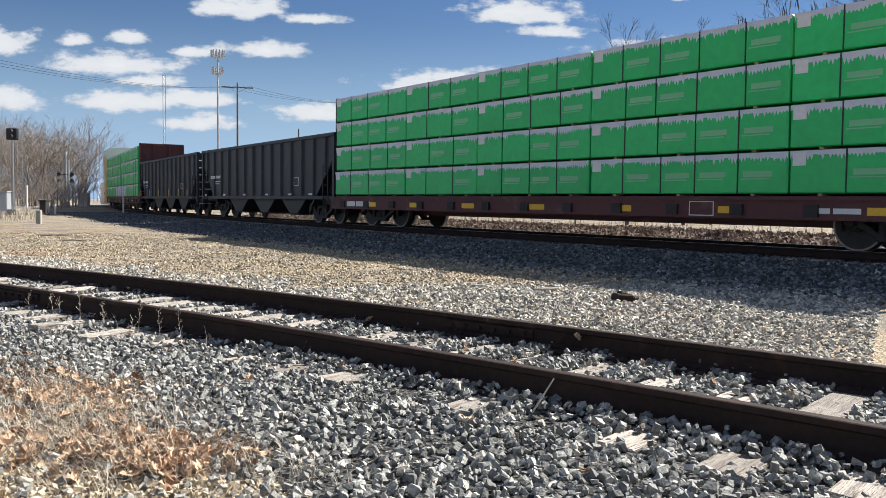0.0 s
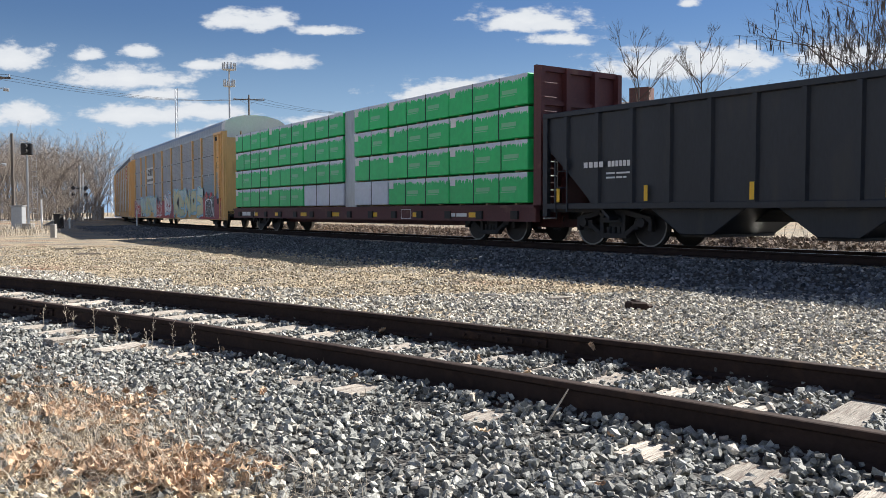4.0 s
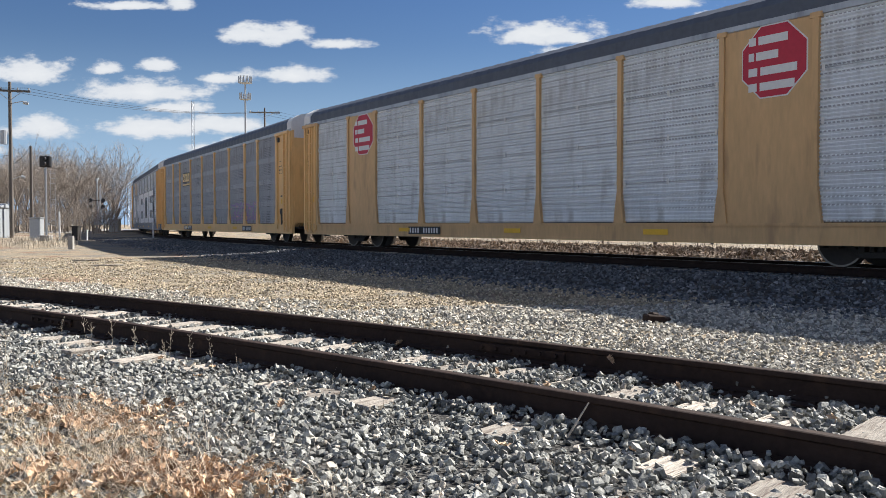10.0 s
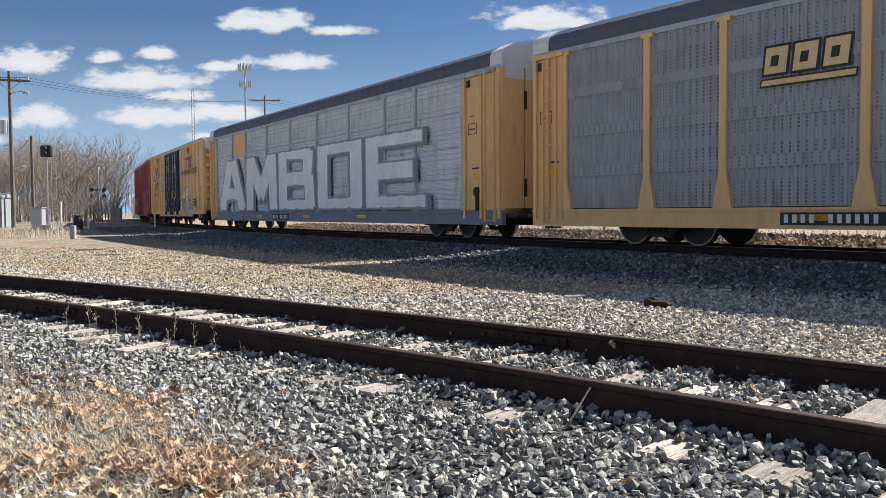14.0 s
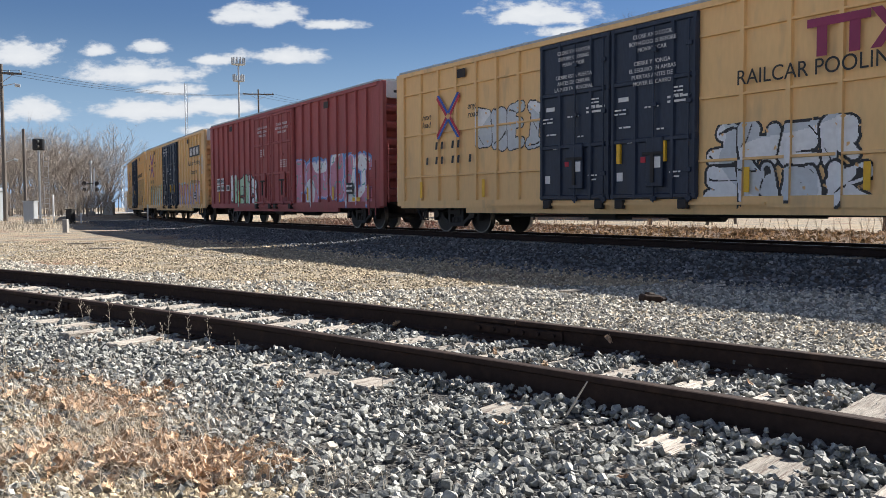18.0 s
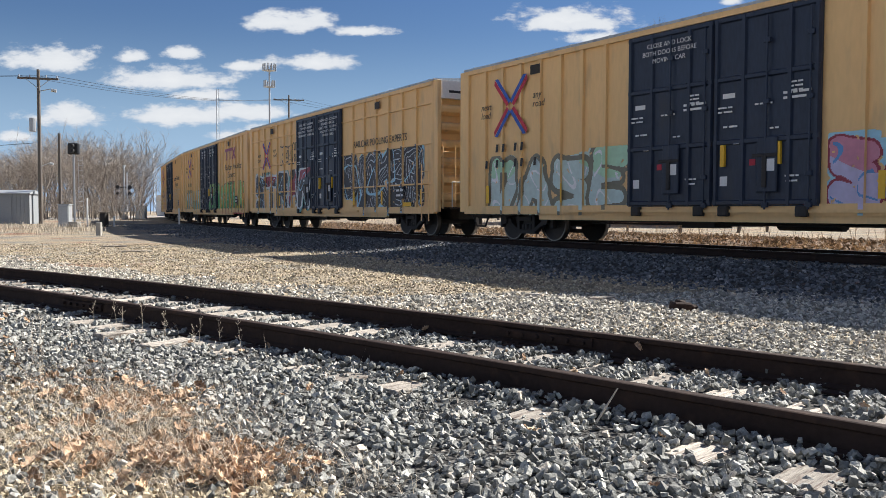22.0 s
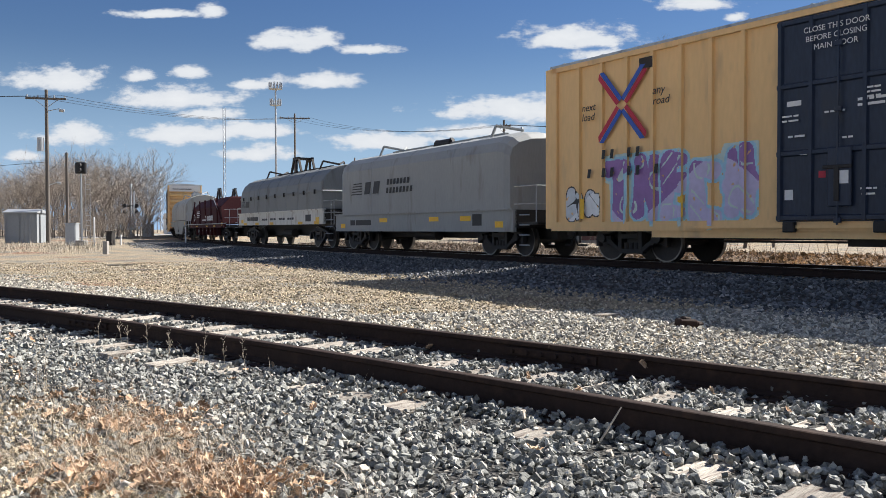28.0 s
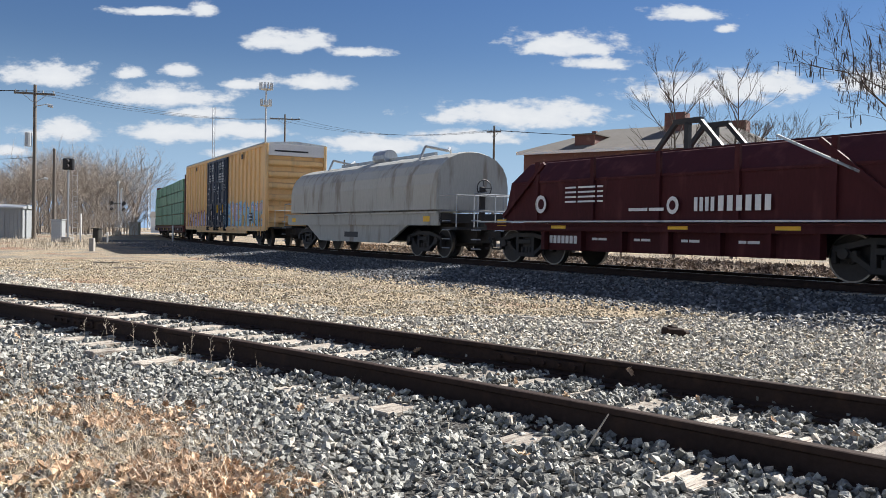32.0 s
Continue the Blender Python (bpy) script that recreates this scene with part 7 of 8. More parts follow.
ROUND = [(1.42, 1.68), (1.42, 2.5), (1.36, 2.86), (1.2, 3.16), (0.95, 3.38), (0.6, 3.53), (0.3, 3.6), (0, 3.62)]
c14 = new_car("coil_car", "grey coil car with a tall smooth hood", "coil car", -129.84, 4.9)
coil_under(c14, COIL_PALE, 0.72, 1.4, 6.1, "grey side sill")
part("hood", hood_mesh(5.75, [(1.46, 1.36), (1.46, 3.05), (1.36, 3.32), (1.1, 3.52), (0.6, 3.66), (0, 3.7)], 4, COIL_PALE, 0.45, 0.9), COIL_PALE, c14, "tall smooth grey hood with rounded shoulders")
lifting_frame(c14, 6.1, 3.66, COIL_PALE, False)
part("lifting_bracket", Shape().rod((-0.5, 0, 3.82), (0.5, 0, 3.82), 0.15, 10).beam((-0.7, 0, 3.66), (-0.45, 0, 3.95), 0.12, 0.12).beam((0.7, 0, 3.66), (0.45, 0, 3.95), 0.12, 0.12), IRON, c14, "dark lifting bracket on the hood")
for i in range(5):
    flat(c14, "emblem_stripe", [(-4.6 + 0.05 * i, 2.12 + 0.1 * i), (-3.65, 2.12 + 0.1 * i), (-3.62, 2.16 + 0.1 * i), (-4.56 + 0.05 * i, 2.16 + 0.1 * i)], BLACK, -1.478)
brand_shapes(c14, -3.45, -2.0, 2.12, 0.45, 2, BLACK, -1.478, 0.3, "emblem_block")
brand_shapes(c14, -1.6, 0.15, 2.4, 0.2, 7, BLACK, -1.478)
brand_shapes(c14, -1.65, 0.35, 2.1, 0.2, 8, BLACK, -1.478)
bars(c14, -4.7, -2.9, 0.95, 0.2, BLACK, -1.466, (2, 6), "number_bar")
for x in (-2.2, 1.4, 3.3):
    part("reflector", Shape().box(x, x + 0.6, -1.466, -1.46, 1.05, 1.2), SAFETY, c14, "yellow reflective plate")
part("stencil_panel", Shape().box(4.0, 4.5, -1.466, -1.46, 0.9, 1.25), BLACK, c14, "black stencil panel")
truck(c14, 4.9), truck(c14, -4.9)

c15 = new_car("coil_car", "dirty white coil car with a round grey hood", "coil car", -143.84, 5.1)
coil_under(c15, SILL_WHITE, 1.02, 1.68, 6.6, "dirty white side sill with black stencils")
part("hood", hood_mesh(6.35, ROUND, 8, COIL_GREY), COIL_GREY, c15, "round ribbed grey hood")
part("hood_band", Shape().box(-6.4, 6.4, -1.45, -1.42, 2.42, 2.47), COIL_GREY, c15)
lifting_frame(c15, 6.45, 3.55, IRON)
for i in range(5):
    flat(c15, "emblem_stripe", [(-6.1, 1.98 + 0.07 * i), (-5.5, 1.98 + 0.07 * i), (-5.48, 2.01 + 0.07 * i), (-6.08, 2.01 + 0.07 * i)], BLACK, -1.432)
flat(c15, "emblem_block", [(-5.4, 1.98), (-4.7, 1.98), (-4.6, 2.3), (-5.3, 2.3)], BLACK, -1.432, "black emblem block")
bars(c15, -4.9, -2.9, 1.25, 0.2, BLACK, -1.466, (2, 6), "number_bar")
for x in (-2.2, -0.8, 0.6, 1.9):
    bars(c15, x, x + 0.9, 1.25, 0.1, BLACK, -1.466, (2, 1, 2))
part("stencil_panel", Shape().box(4.4, 5.1, -1.466, -1.46, 1.15, 1.45), BLACK, c15, "black stencil panel")
for x in (-5.6, -3.4, -0.9, 3.4, 5.5):
    part("reflector", Shape().box(x, x + 0.6, -1.466, -1.46, 1.03, 1.15), SAFETY, c15, "worn yellow plate")
part("end_handrail", Shape().rod((6.42, -1.4, 2.45), (6.42, 1.4, 2.45), 0.03), WHITE, c15, "pale rail across the hood end")
for i in range(9):
    x = -5.6 + 1.4 * i
    part("hood_latch", Shape().box(x - 0.04, x + 0.04, -1.5, -1.44, 2.34, 2.52), IRON, c15, "dark hood latch")
truck(c15, 5.1), truck(c15, -5.1)

c16 = new_car("coil_car", "dark red coil car with an angular hood and white lettering", "coil car", -160.5, 4.9)
coil_under(c16, SHIELD_RED, 0.92, 1.12, 6.4, "dark red upper sill")
for sd in (-1, 1):
    part("side_frame_panel", Shape().box(-4.0, 3.9, min(sd * 1.16, sd * 1.24), max(sd * 1.16, sd * 1.24), 0.42, 0.95), SHIELD_RED, c16, "dark red panelled underframe")
    for x in (-4.0, -2.6, -1.2, 0.2, 1.6, 2.8, 3.85):
        part("frame_post", Shape().box(x - 0.06, x + 0.06, min(sd * 1.24, sd * 1.4), max(sd * 1.24, sd * 1.4), 0.42, 0.95), SHIELD_RED, c16)
hx = [(-1.42, 1.16), (-1.42, 2.22), (-0.85, 2.8), (0.85, 2.8), (1.42, 2.22), (1.42, 1.16)]
hv = [(x + e * (2.8 - z) * 0.28, y, z) for x, e in ((-5.2, -1), (5.2, 1)) for y, z in hx]
part("hood", Shape().add(hv, [tuple(range(5, -1, -1)), tuple(range(6, 12))] + [(k, k + 6, (k + 1) % 6 + 6, (k + 1) % 6) for k in range(6)]), SHIELD_RED, c16, "dark red hood with sloping shoulders and ends", bevel=0.025)
part("hood_cap", Shape().box(-4.9, 4.9, -0.7, 0.7, 2.78, 2.86), SHIELD_RED, c16, "raised strip along the hood top", bevel=0.02)
part("hood_lip", Shape().box(-5.3, 5.3, -1.45, -1.42, 2.18, 2.24), SHIELD_RED, c16)
for x in (-4.2, -2.1, 0.0, 2.1, 4.2):
    part("hood_rib", Shape().box(x - 0.06, x + 0.06, -1.5, -1.42, 1.16, 2.75), SHIELD_RED, c16)
for x in (-1, 1):
    part("hood_brace", Shape().beam((x * 3.9, -1.48, 2.7), (x * 5.6, -1.48, 1.3), 0.07, 0.1), SHIELD_RED, c16, "slanting side brace")
part("pale_brace", Shape().beam((3.0, -1.5, 2.85), (4.7, -1.5, 2.05), 0.03, 0.05), GALV, c16, "pale slanting bar")
part("catwalk", Shape().box(-6.7, 6.7, -1.6, -1.42, 1.14, 1.18), GALV, c16, "pale catwalk edge")
br = Shape()
for y in (-0.5, 0.5):
    br.beam((-1.0, y, 2.8), (-0.35, y, 3.5), 0.1, 0.1).beam((1.0, y, 2.8), (0.35, y, 3.5), 0.1, 0.1).beam((-0.4, y, 3.52), (0.4, y, 3.52), 0.12, 0.12).beam((0, y, 2.8), (0, y, 3.48), 0.12, 0.12)
part("lifting_bracket", br, BLACK, c16, "black arched lifting bracket")
brand_shapes(c16, 1.04, 1.62, 1.38, 0.3, 4, WHITE, -1.505, 0.0)
brand_shapes(c16, 1.66, 3.0, 1.38, 0.32, 6, WHITE, -1.505, 0.0)
flat(c16, "emblem_ring", [(-4.0 + 0.22 * math.cos(a), 1.62 + 0.24 * math.sin(a)) for a in (math.pi / 6 * i for i in range(12))], WHITE, -1.5, "white round emblem")
flat(c16, "emblem_core", [(-3.98 + 0.12 * math.cos(a), 1.62 + 0.14 * math.sin(a)) for a in (math.pi / 6 * i for i in range(12))], SHIELD_RED, -1.506)
flat(c16, "emblem_ring", [(0.45 + 0.17 * math.cos(a), 1.52 + 0.2 * math.sin(a)) for a in (math.pi / 6 * i for i in range(12))], WHITE, -1.505)
flat(c16, "emblem_core", [(0.45 + 0.09 * math.cos(a), 1.52 + 0.11 * math.sin(a)) for a in (math.pi / 6 * i for i in range(12))], SHIELD_RED, -1.51)
bars(c16, -0.85, 0.2, 1.4, 0.07, WHITE, -1.505, (4, 3))
for i in range(4):
    bars(c16, -3.05, -1.7, 2.0 - 0.12 * i, 0.045, WHITE, -1.505, (2, 3, 1))
bars(c16, -3.9, -2.7, 0.6, 0.2, WHITE, -1.245, (1, 1, 1, 1, 1, 1, 1, 1), "number_bar")
for x in (-2.3, -0.9, 0.5, 2.0):
    bars(c16, x, x + 0.5, 0.7, 0.06, WHITE, -1.245, (2, 3))
for x in (-3.6, 0.3, 3.0):
    part("reflector", Shape().box(x, x + 0.55, -1.47, -1.46, 0.98, 1.08), SAFETY, c16, "yellow reflective plate")
truck(c16, 5.1), truck(c16, -5.1)

c17 = new_car("coil_car", "white coil car with a round hood and tapered underframe", "coil car", -176.0, 5.0)
coil_under(c17, COIL_WHITE, 1.05, 1.5, 6.5, "dirty white side sill")
part("hood", hood_mesh(6.3, [(y, z - 0.12) for y, z in ROUND], 6, COIL_WHITE), COIL_WHITE, c17, "round white hood with rust stains")
for sd in (-1, 1):
    part("belly_plate", Shape().prism([(-4.4, 1.05), (-3.0, 0.42), (3.0, 0.42), (4.4, 1.05)][::-1], min(sd * 1.3, sd * 1.4), max(sd * 1.3, sd * 1.4)), COIL_WHITE, c17, "tapered grey-white belly plate")
lifting_frame(c17, 6.3, 3.48, GALV, False)
part("lifting_bracket", Shape().rod((-0.5, 0, 3.7), (0.5, 0, 3.7), 0.3, 12), GALV, c17, "grey round lifting saddle")
bars(c17, -0.6, 0.6, 0.6, 0.2, BLACK, -1.404, (3,))
truck(c17, 5.0), truck(c17, -5.0)


# ---- surroundings ----
WOOD_POLE = material("weathered_pole_wood", (0.14, 0.122, 0.105), 0.85, vary=0.25, size=2, fine=18, bump=0.3, stretch=(4, 4, 0.5))
CABINET = material("dull_grey_cabinet_paint", (0.26, 0.28, 0.30), 0.6, vary=0.12, bump=0.03)
STEEL_LIGHT = material("light_grey_steel", (0.42, 0.44, 0.46), 0.5, 0.4, vary=0.15, bump=0.03)
CONCRETE = material("pale_concrete", (0.33, 0.315, 0.29), 0.9, vary=0.15, size=0.3, fine=8, bump=0.2)
ROAD_PALE = material("worn_road_concrete", (0.18, 0.17, 0.157), 0.9, vary=0.2, size=0.3, fine=8, bump=0.2)
ASPHALT = material("worn_asphalt", (0.14, 0.135, 0.13), 0.9, vary=0.25, size=0.5, fine=15, bump=0.3)
BARK = material("grey_brown_bark", (0.10, 0.085, 0.075), 0.9, vary=0.3, size=3, fine=20, bump=0.5)
TWIG = island_material("bare_twigs", (0.07, 0.055, 0.045), (0.17, 0.135, 0.11), rough=0.9, bump=0)
TWIG_PALE = island_material("pale_bare_twigs", (0.15, 0.125, 0.105), (0.36, 0.305, 0.255), rough=0.9, bump=0)
BRUSH = island_material("dry_brush_and_leaves", (0.08, 0.062, 0.047), (0.40, 0.325, 0.255), rough=0.9, bump=0)
BRICK_WALL = material("far_brick", (0.15, 0.07, 0.06), 0.85, vary=0.2, size=0.6, fine=10, bump=0.2, dirt=(0.3, 0.2, 0.15), dirt_amount=0.1)
SHINGLE = material("grey_brown_shingles", (0.13, 0.12, 0.108), 0.9, vary=0.2, size=0.6, fine=8, bump=0.3)
GLASS = material("dull_window_glass", (0.12, 0.15, 0.18), 0.12, vary=0.2, bump=0)


def spike(sh, p, q, r):
    """A thin twig: three sides running to a point."""
    z = (q - p).normalized()
    x = z.orthogonal().normalized() * r
    y = z.cross(x)
    sh.add([p + x, p - x * 0.5 + y * 0.87, p - x * 0.5 - y * 0.87, q], [(0, 1, 3), (1, 2, 3), (2, 0, 3)])


def grow(sh, p, d, length, r, level, rnd, spread, up=0.08):
    """One limb and what springs from it."""
    mid = p + d * length * 0.5 + Vector((rnd.uniform(-1, 1), rnd.uniform(-1, 1), rnd.uniform(-0.5, 0.5))) * length * 0.05
    q = mid + (d + Vector((rnd.uniform(-1, 1), rnd.uniform(-1, 1), up)) * 0.14).normalized() * length * 0.5
    if level == 0:
        spike(sh, p, q, max(r, 0.0045))
        return
    sides = 6 if level > 3 else 4
    sh.rod(p, mid, r, sides, r * 0.85)
    sh.rod(mid, q, r * 0.85, sides, r * 0.65)
    n = rnd.choice((2, 3, 3)) if level > 1 else rnd.choice((4, 5, 6))
    for i in range(n):
        e = (d + Vector((rnd.uniform(-1, 1), rnd.uniform(-1, 1), rnd.uniform(-0.5, 0.5) + up)) * spread).normalized()
        b = q if i == 0 else mid.lerp(q, rnd.uniform(0.1, 1.0))
        grow(sh, b, e, length * rnd.uniform(0.62, 0.85), r * (0.66 if i == 0 else 0.5), level - 1, rnd, spread, up)


def bare_tree(x, y, h, seed, label, levels=6, spread=0.5, mat=None, pods=0, up=0.08, leader=False):
    rnd = random.Random(seed)
    z = ground_height(x, y)
    t = thing("tree", label, "tree", "bare trees behind the main line")
    t.matrix_basis = pose(x, y, z)
    r = h * 0.0068
    fork = h * rnd.uniform(0.22, 0.3)
    cr = Shape()
    if leader:
        # one stem to near the top, limbs leaving it all the way up
        stem, pts, q = Shape(), [], Vector((0, 0, -0.1))
        for k in range(9):
            nxt = Vector((q.x + rnd.uniform(-0.16, 0.16), q.y + rnd.uniform(-0.16, 0.16), q.z + h * 0.088))
            stem.rod(q, nxt, r * (1.25 - 0.12 * k), 8, r * (1.25 - 0.12 * (k + 1)))
            pts.append((q, nxt))
            q = nxt
        part("trunk", stem, BARK, t)
        for k in range(17):
            f = 0.25 + 0.72 * k / 16
            a, b = pts[min(8, int(f * 9))]
            az = k * 2.4 + rnd.uniform(-0.5, 0.5)
            e = Vector((math.cos(az), math.sin(az), rnd.uniform(0.75, 1.3))).normalized()
            grow(cr, a.lerp(b, rnd.uniform(0, 1)), e, h * (0.15 - 0.085 * f) * rnd.uniform(0.85, 1.15), r * (0.55 - 0.3 * f), 4, rnd, spread, up)
    else:
        part("trunk", Shape().rod((0, 0, -0.1), (0.1, 0, fork), r * 1.25, 9, r), BARK, t)
        n = rnd.choice((3, 4))
        for i in range(n):
            a = 2 * math.pi * (i + rnd.uniform(0, 0.6)) / n
            e = Vector((math.cos(a) * 0.36, math.sin(a) * 0.36, 1)).normalized()
            grow(cr, Vector((0.1, 0, fork * rnd.uniform(0.85, 1))), e, h * 0.22, r * 0.7, levels, rnd, spread, up)
    part("crown", cr, mat or TWIG, t, "crown of bare branching twigs")
    if pods:
        pd = Shape()
        tips = [Vector(v) for v in cr.v[::23]]
        for _ in range(pods):
            q = rnd.choice(tips)
            if q.z > h * 0.3:
                pd.rod(q, q + Vector((rnd.uniform(-0.08, 0.08), rnd.uniform(-0.08, 0.08), -rnd.uniform(0.25, 0.45))), 0.014, 3)
        ob = part("pod_cluster", pd, BARK, t, "long dark hanging seed pods")
        ob["kind"] = "stuff"
    return t


bare_tree(13.4, 46, 13.0, 3, "tall bare grey-brown tree behind the train", spread=0.45, up=0.2, leader=True)
bare_tree(16.6, 46, 12.6, 8, "bare tree with upright twigs behind the train", spread=0.45, up=0.2, leader=True)
bare_tree(18.6, 47, 9.5, 11, "smaller bare tree behind the train", levels=5)
bare_tree(10.9, 48, 6.5, 17, "thin bare sapling near the brick building", levels=5)
bare_tree(16.6, 28.5, 11.5, 21, "bare tree with long dark hanging seed pods", spread=0.85, pods=700)
bare_tree(21.0, 33, 12.0, 26, "bare dark tree with hanging seed pods", spread=0.85, pods=500)


def woods(name, spots, seed, mat, label, levels=3, spread=0.55):
    rnd = random.Random(seed)
    sh = Shape()
    for x, y, h in spots:
        z = ground_height(x, y)
        base = Vector((x, y, z - 0.2))
        r = h * 0.0065
        fork = h * rnd.uniform(0.12, 0.3)
        sh.rod(base, base + Vector((0, 0, fork + 0.2)), r * 1.2, 5, r)
        for i in range(rnd.choice((3, 4, 5))):
            a = rnd.uniform(0, 6.28)
            e = Vector((math.cos(a) * 0.5, math.sin(a) * 0.5, 1)).normalized()
            grow(sh, base + Vector((0, 0, fork + 0.1)), e, h * 0.26, r * 0.75, levels, rnd, spread)
    me = bpy.data.meshes.new(name)
    me.from_pydata(sh.v, [], sh.f)
    me.materials.append(mat)
    return tagged(new(name, me), label, "woods", kind="stuff")


rw = random.Random(31)
spots = []
for i in range(170):
    d = rw.uniform(85, 130)
    u = rw.uniform(-0.62, -0.352)
    h = rw.uniform(7.5, 12.0) * (0.85 if u < -0.5 else 1.0) * d / 105
    spots.append((u * d, d, h))
woods("woods", spots, 32, TWIG_PALE, "bare brown woods beyond the crossing", 4, 0.8)
spots = []
for i in range(300):
    d = rw.uniform(76, 112)
    u = rw.uniform(-0.62, -0.355)
    spots.append((u * d, d, rw.uniform(1.6, 4.2)))
woods("thicket", spots, 33, TWIG_PALE, "tangled bare brown thicket below the woods", 3, 1.0)
spots = []
for i in range(120):
    d = rw.uniform(200, 260)
    u = rw.uniform(-0.46, 0.55)
    spots.append((u * d, d, rw.uniform(7, 13) * (1.25 if u > 0.3 else 1.0)))
woods("far_woods", spots, 34, TWIG, "distant grey-brown bare woods on the horizon", 2, 0.7)


BANK = [(3.0, 0.0), (3.3, 0.095), (4.5, 0.17), (6.4, 0.38), (7.6, 0.34), (8.8, 0.0)]


def bank(side):
    return max(profile_height(BANK, side), 0.1)


def brush_heap():
    """Dry brush and leaf litter behind the main line."""
    rnd = random.Random(41)
    sh = Shape()
    for _ in range(9000):
        s, b = rnd.uniform(-30, 34), rnd.uniform(2.6, 7.9)
        p = along(main_line, s, b)
        z = (bank(b) if s > -31 else ground_height(p.x, p.y)) + 0.01
        h = rnd.uniform(0.04, 0.2) * (1.2 if b > 5 else 0.7)
        blade(sh, p.x, p.y, z, h, rnd.uniform(0.05, 0.4), rnd.uniform(0, 6.28), rnd.uniform(0.004, 0.014))
    me = bpy.data.meshes.new("dry_brush")
    me.from_pydata(sh.v, [], sh.f)
    me.materials.append(BRUSH)
    tagged(new("dry_brush", me), "flattened dry brush and leaves beyond the main line", "brush", kind="stuff")


brush_heap()


def fallen_leaves():
    """Brown leaves and low stems on the verge beyond the rails."""
    rnd = np.random.RandomState(43)
    shapes = [leaf_shape(30 + i) for i in range(6)]
    P, S = [], []
    for _ in range(11000):
        b = 2.4 + 6.2 * rnd.uniform() ** 0.9
        p = along(main_line, rnd.uniform(-31, 30), b)
        P.append((p.x, p.y, bank(b) + rnd.uniform(0.0, 0.07)))
        S.append(rnd.uniform(0.08, 0.22))
    scatter("fallen_leaves", shapes, np.array(P), np.array(S), BRUSH, "brown fallen leaves on the verge beyond the main line", "dead leaves", 44, 0.5)
    pr = random.Random(45)
    sh = Shape()
    for _ in range(420):
        b = pr.uniform(4.2, 8.2)
        p = along(main_line, pr.uniform(-31, 30), b, bank(b) - 0.03)
        e = Vector((pr.uniform(-0.3, 0.3), pr.uniform(-0.3, 0.3), 1)).normalized()
        grow(sh, p, e, pr.uniform(0.25, 0.8), 0.008, 1, pr, 0.6)
    me = bpy.data.meshes.new("stems")
    me.from_pydata(sh.v, [], sh.f)
    me.materials.append(TWIG_PALE)
    tagged(new("stems", me), "thin bare stems and saplings on the verge", "brush", kind="stuff")


fallen_leaves()
VERGE = graded_soil("brown_leafy_soil", (0.13, 0.10, 0.075), (0.22, 0.17, 0.13), (0.08, 0.06, 0.045), 1.4)
bed("verge", main_line, -31, 60, 3.0, BANK, VERGE, "low brown leaf-covered bank beyond the main line", "verge")
bed("service_road", main_line, -66, 60, 4.0, [(9.0, 0.0), (9.2, 0.09), (15.5, 0.09), (15.7, 0.0)], ROAD_PALE, "pale sunlit concrete road beyond the main line", "road")
bed("gravel_road", main_line, -180, -66, 4.0, [(-16, 0.2), (-14.5, 0.37), (-6, 0.37), (-5.6, 0.3)], CONCRETE, "pale gravel road beside the main line", "road")
cross = along(main_line, -86.0)
solid("crossing_road", Shape().box(-60, 40, -3.6, 3.6, -0.1, 0.395), ASPHALT, "worn asphalt road over the grade crossing", "road", kind="structure", at=pose(cross.x, cross.y, 0, 0, 0, 8))


def utility_pole(x, y, top, label, arm=2.4, yaw=0, extras=False):
    z = ground_height(x, y)
    t = thing("utility_pole", label, "utility pole", "utility poles and their wires", at=pose(x, y, 0, 0, 0, yaw))
    part("pole", Shape().rod((0, 0, z - 0.3), (0, 0, top), 0.16, 10, 0.11), WOOD_POLE, t)
    part("crossarm", Shape().box(-arm / 2, arm / 2, -0.18, -0.06, top - 0.75, top - 0.6), WOOD_POLE, t, "wooden crossarm")
    for e in (-0.46, -0.2, 0.2, 0.46):
        part("insulator", Shape().rod((arm * e, -0.12, top - 0.6), (arm * e, -0.12, top - 0.42), 0.05, 6), STEEL_LIGHT, t)
    for e in (-1, 1):
        part("arm_brace", Shape().beam((arm * 0.3 * e, -0.12, top - 0.72), (0, -0.14, top - 1.4), 0.04, 0.04), STEEL_LIGHT, t)
    if extras:
        part("transformer", Shape().rod((-0.42, -0.1, top - 4.6), (-0.42, -0.1, top - 3.6), 0.24, 12), STEEL_LIGHT, t, "grey can transformer")
        part("lamp_arm", Shape().rod((0, 0, top - 1.6), (0.9, -0.1, top - 1.4), 0.03), STEEL_LIGHT, t)
        part("lamp_head", Shape().rod((0.9, -0.1, top - 1.5), (1.25, -0.1, top - 1.55), 0.12, 8), STEEL_LIGHT, t, "street lamp head")
        part("lamp_arm", Shape().rod((0, 0, top - 7.2), (0.7, -0.1, top - 6.9), 0.03).rod((0.7, -0.1, top - 6.95), (0.95, -0.1, top - 7.0), 0.1, 8), STEEL_LIGHT, t)
    return t


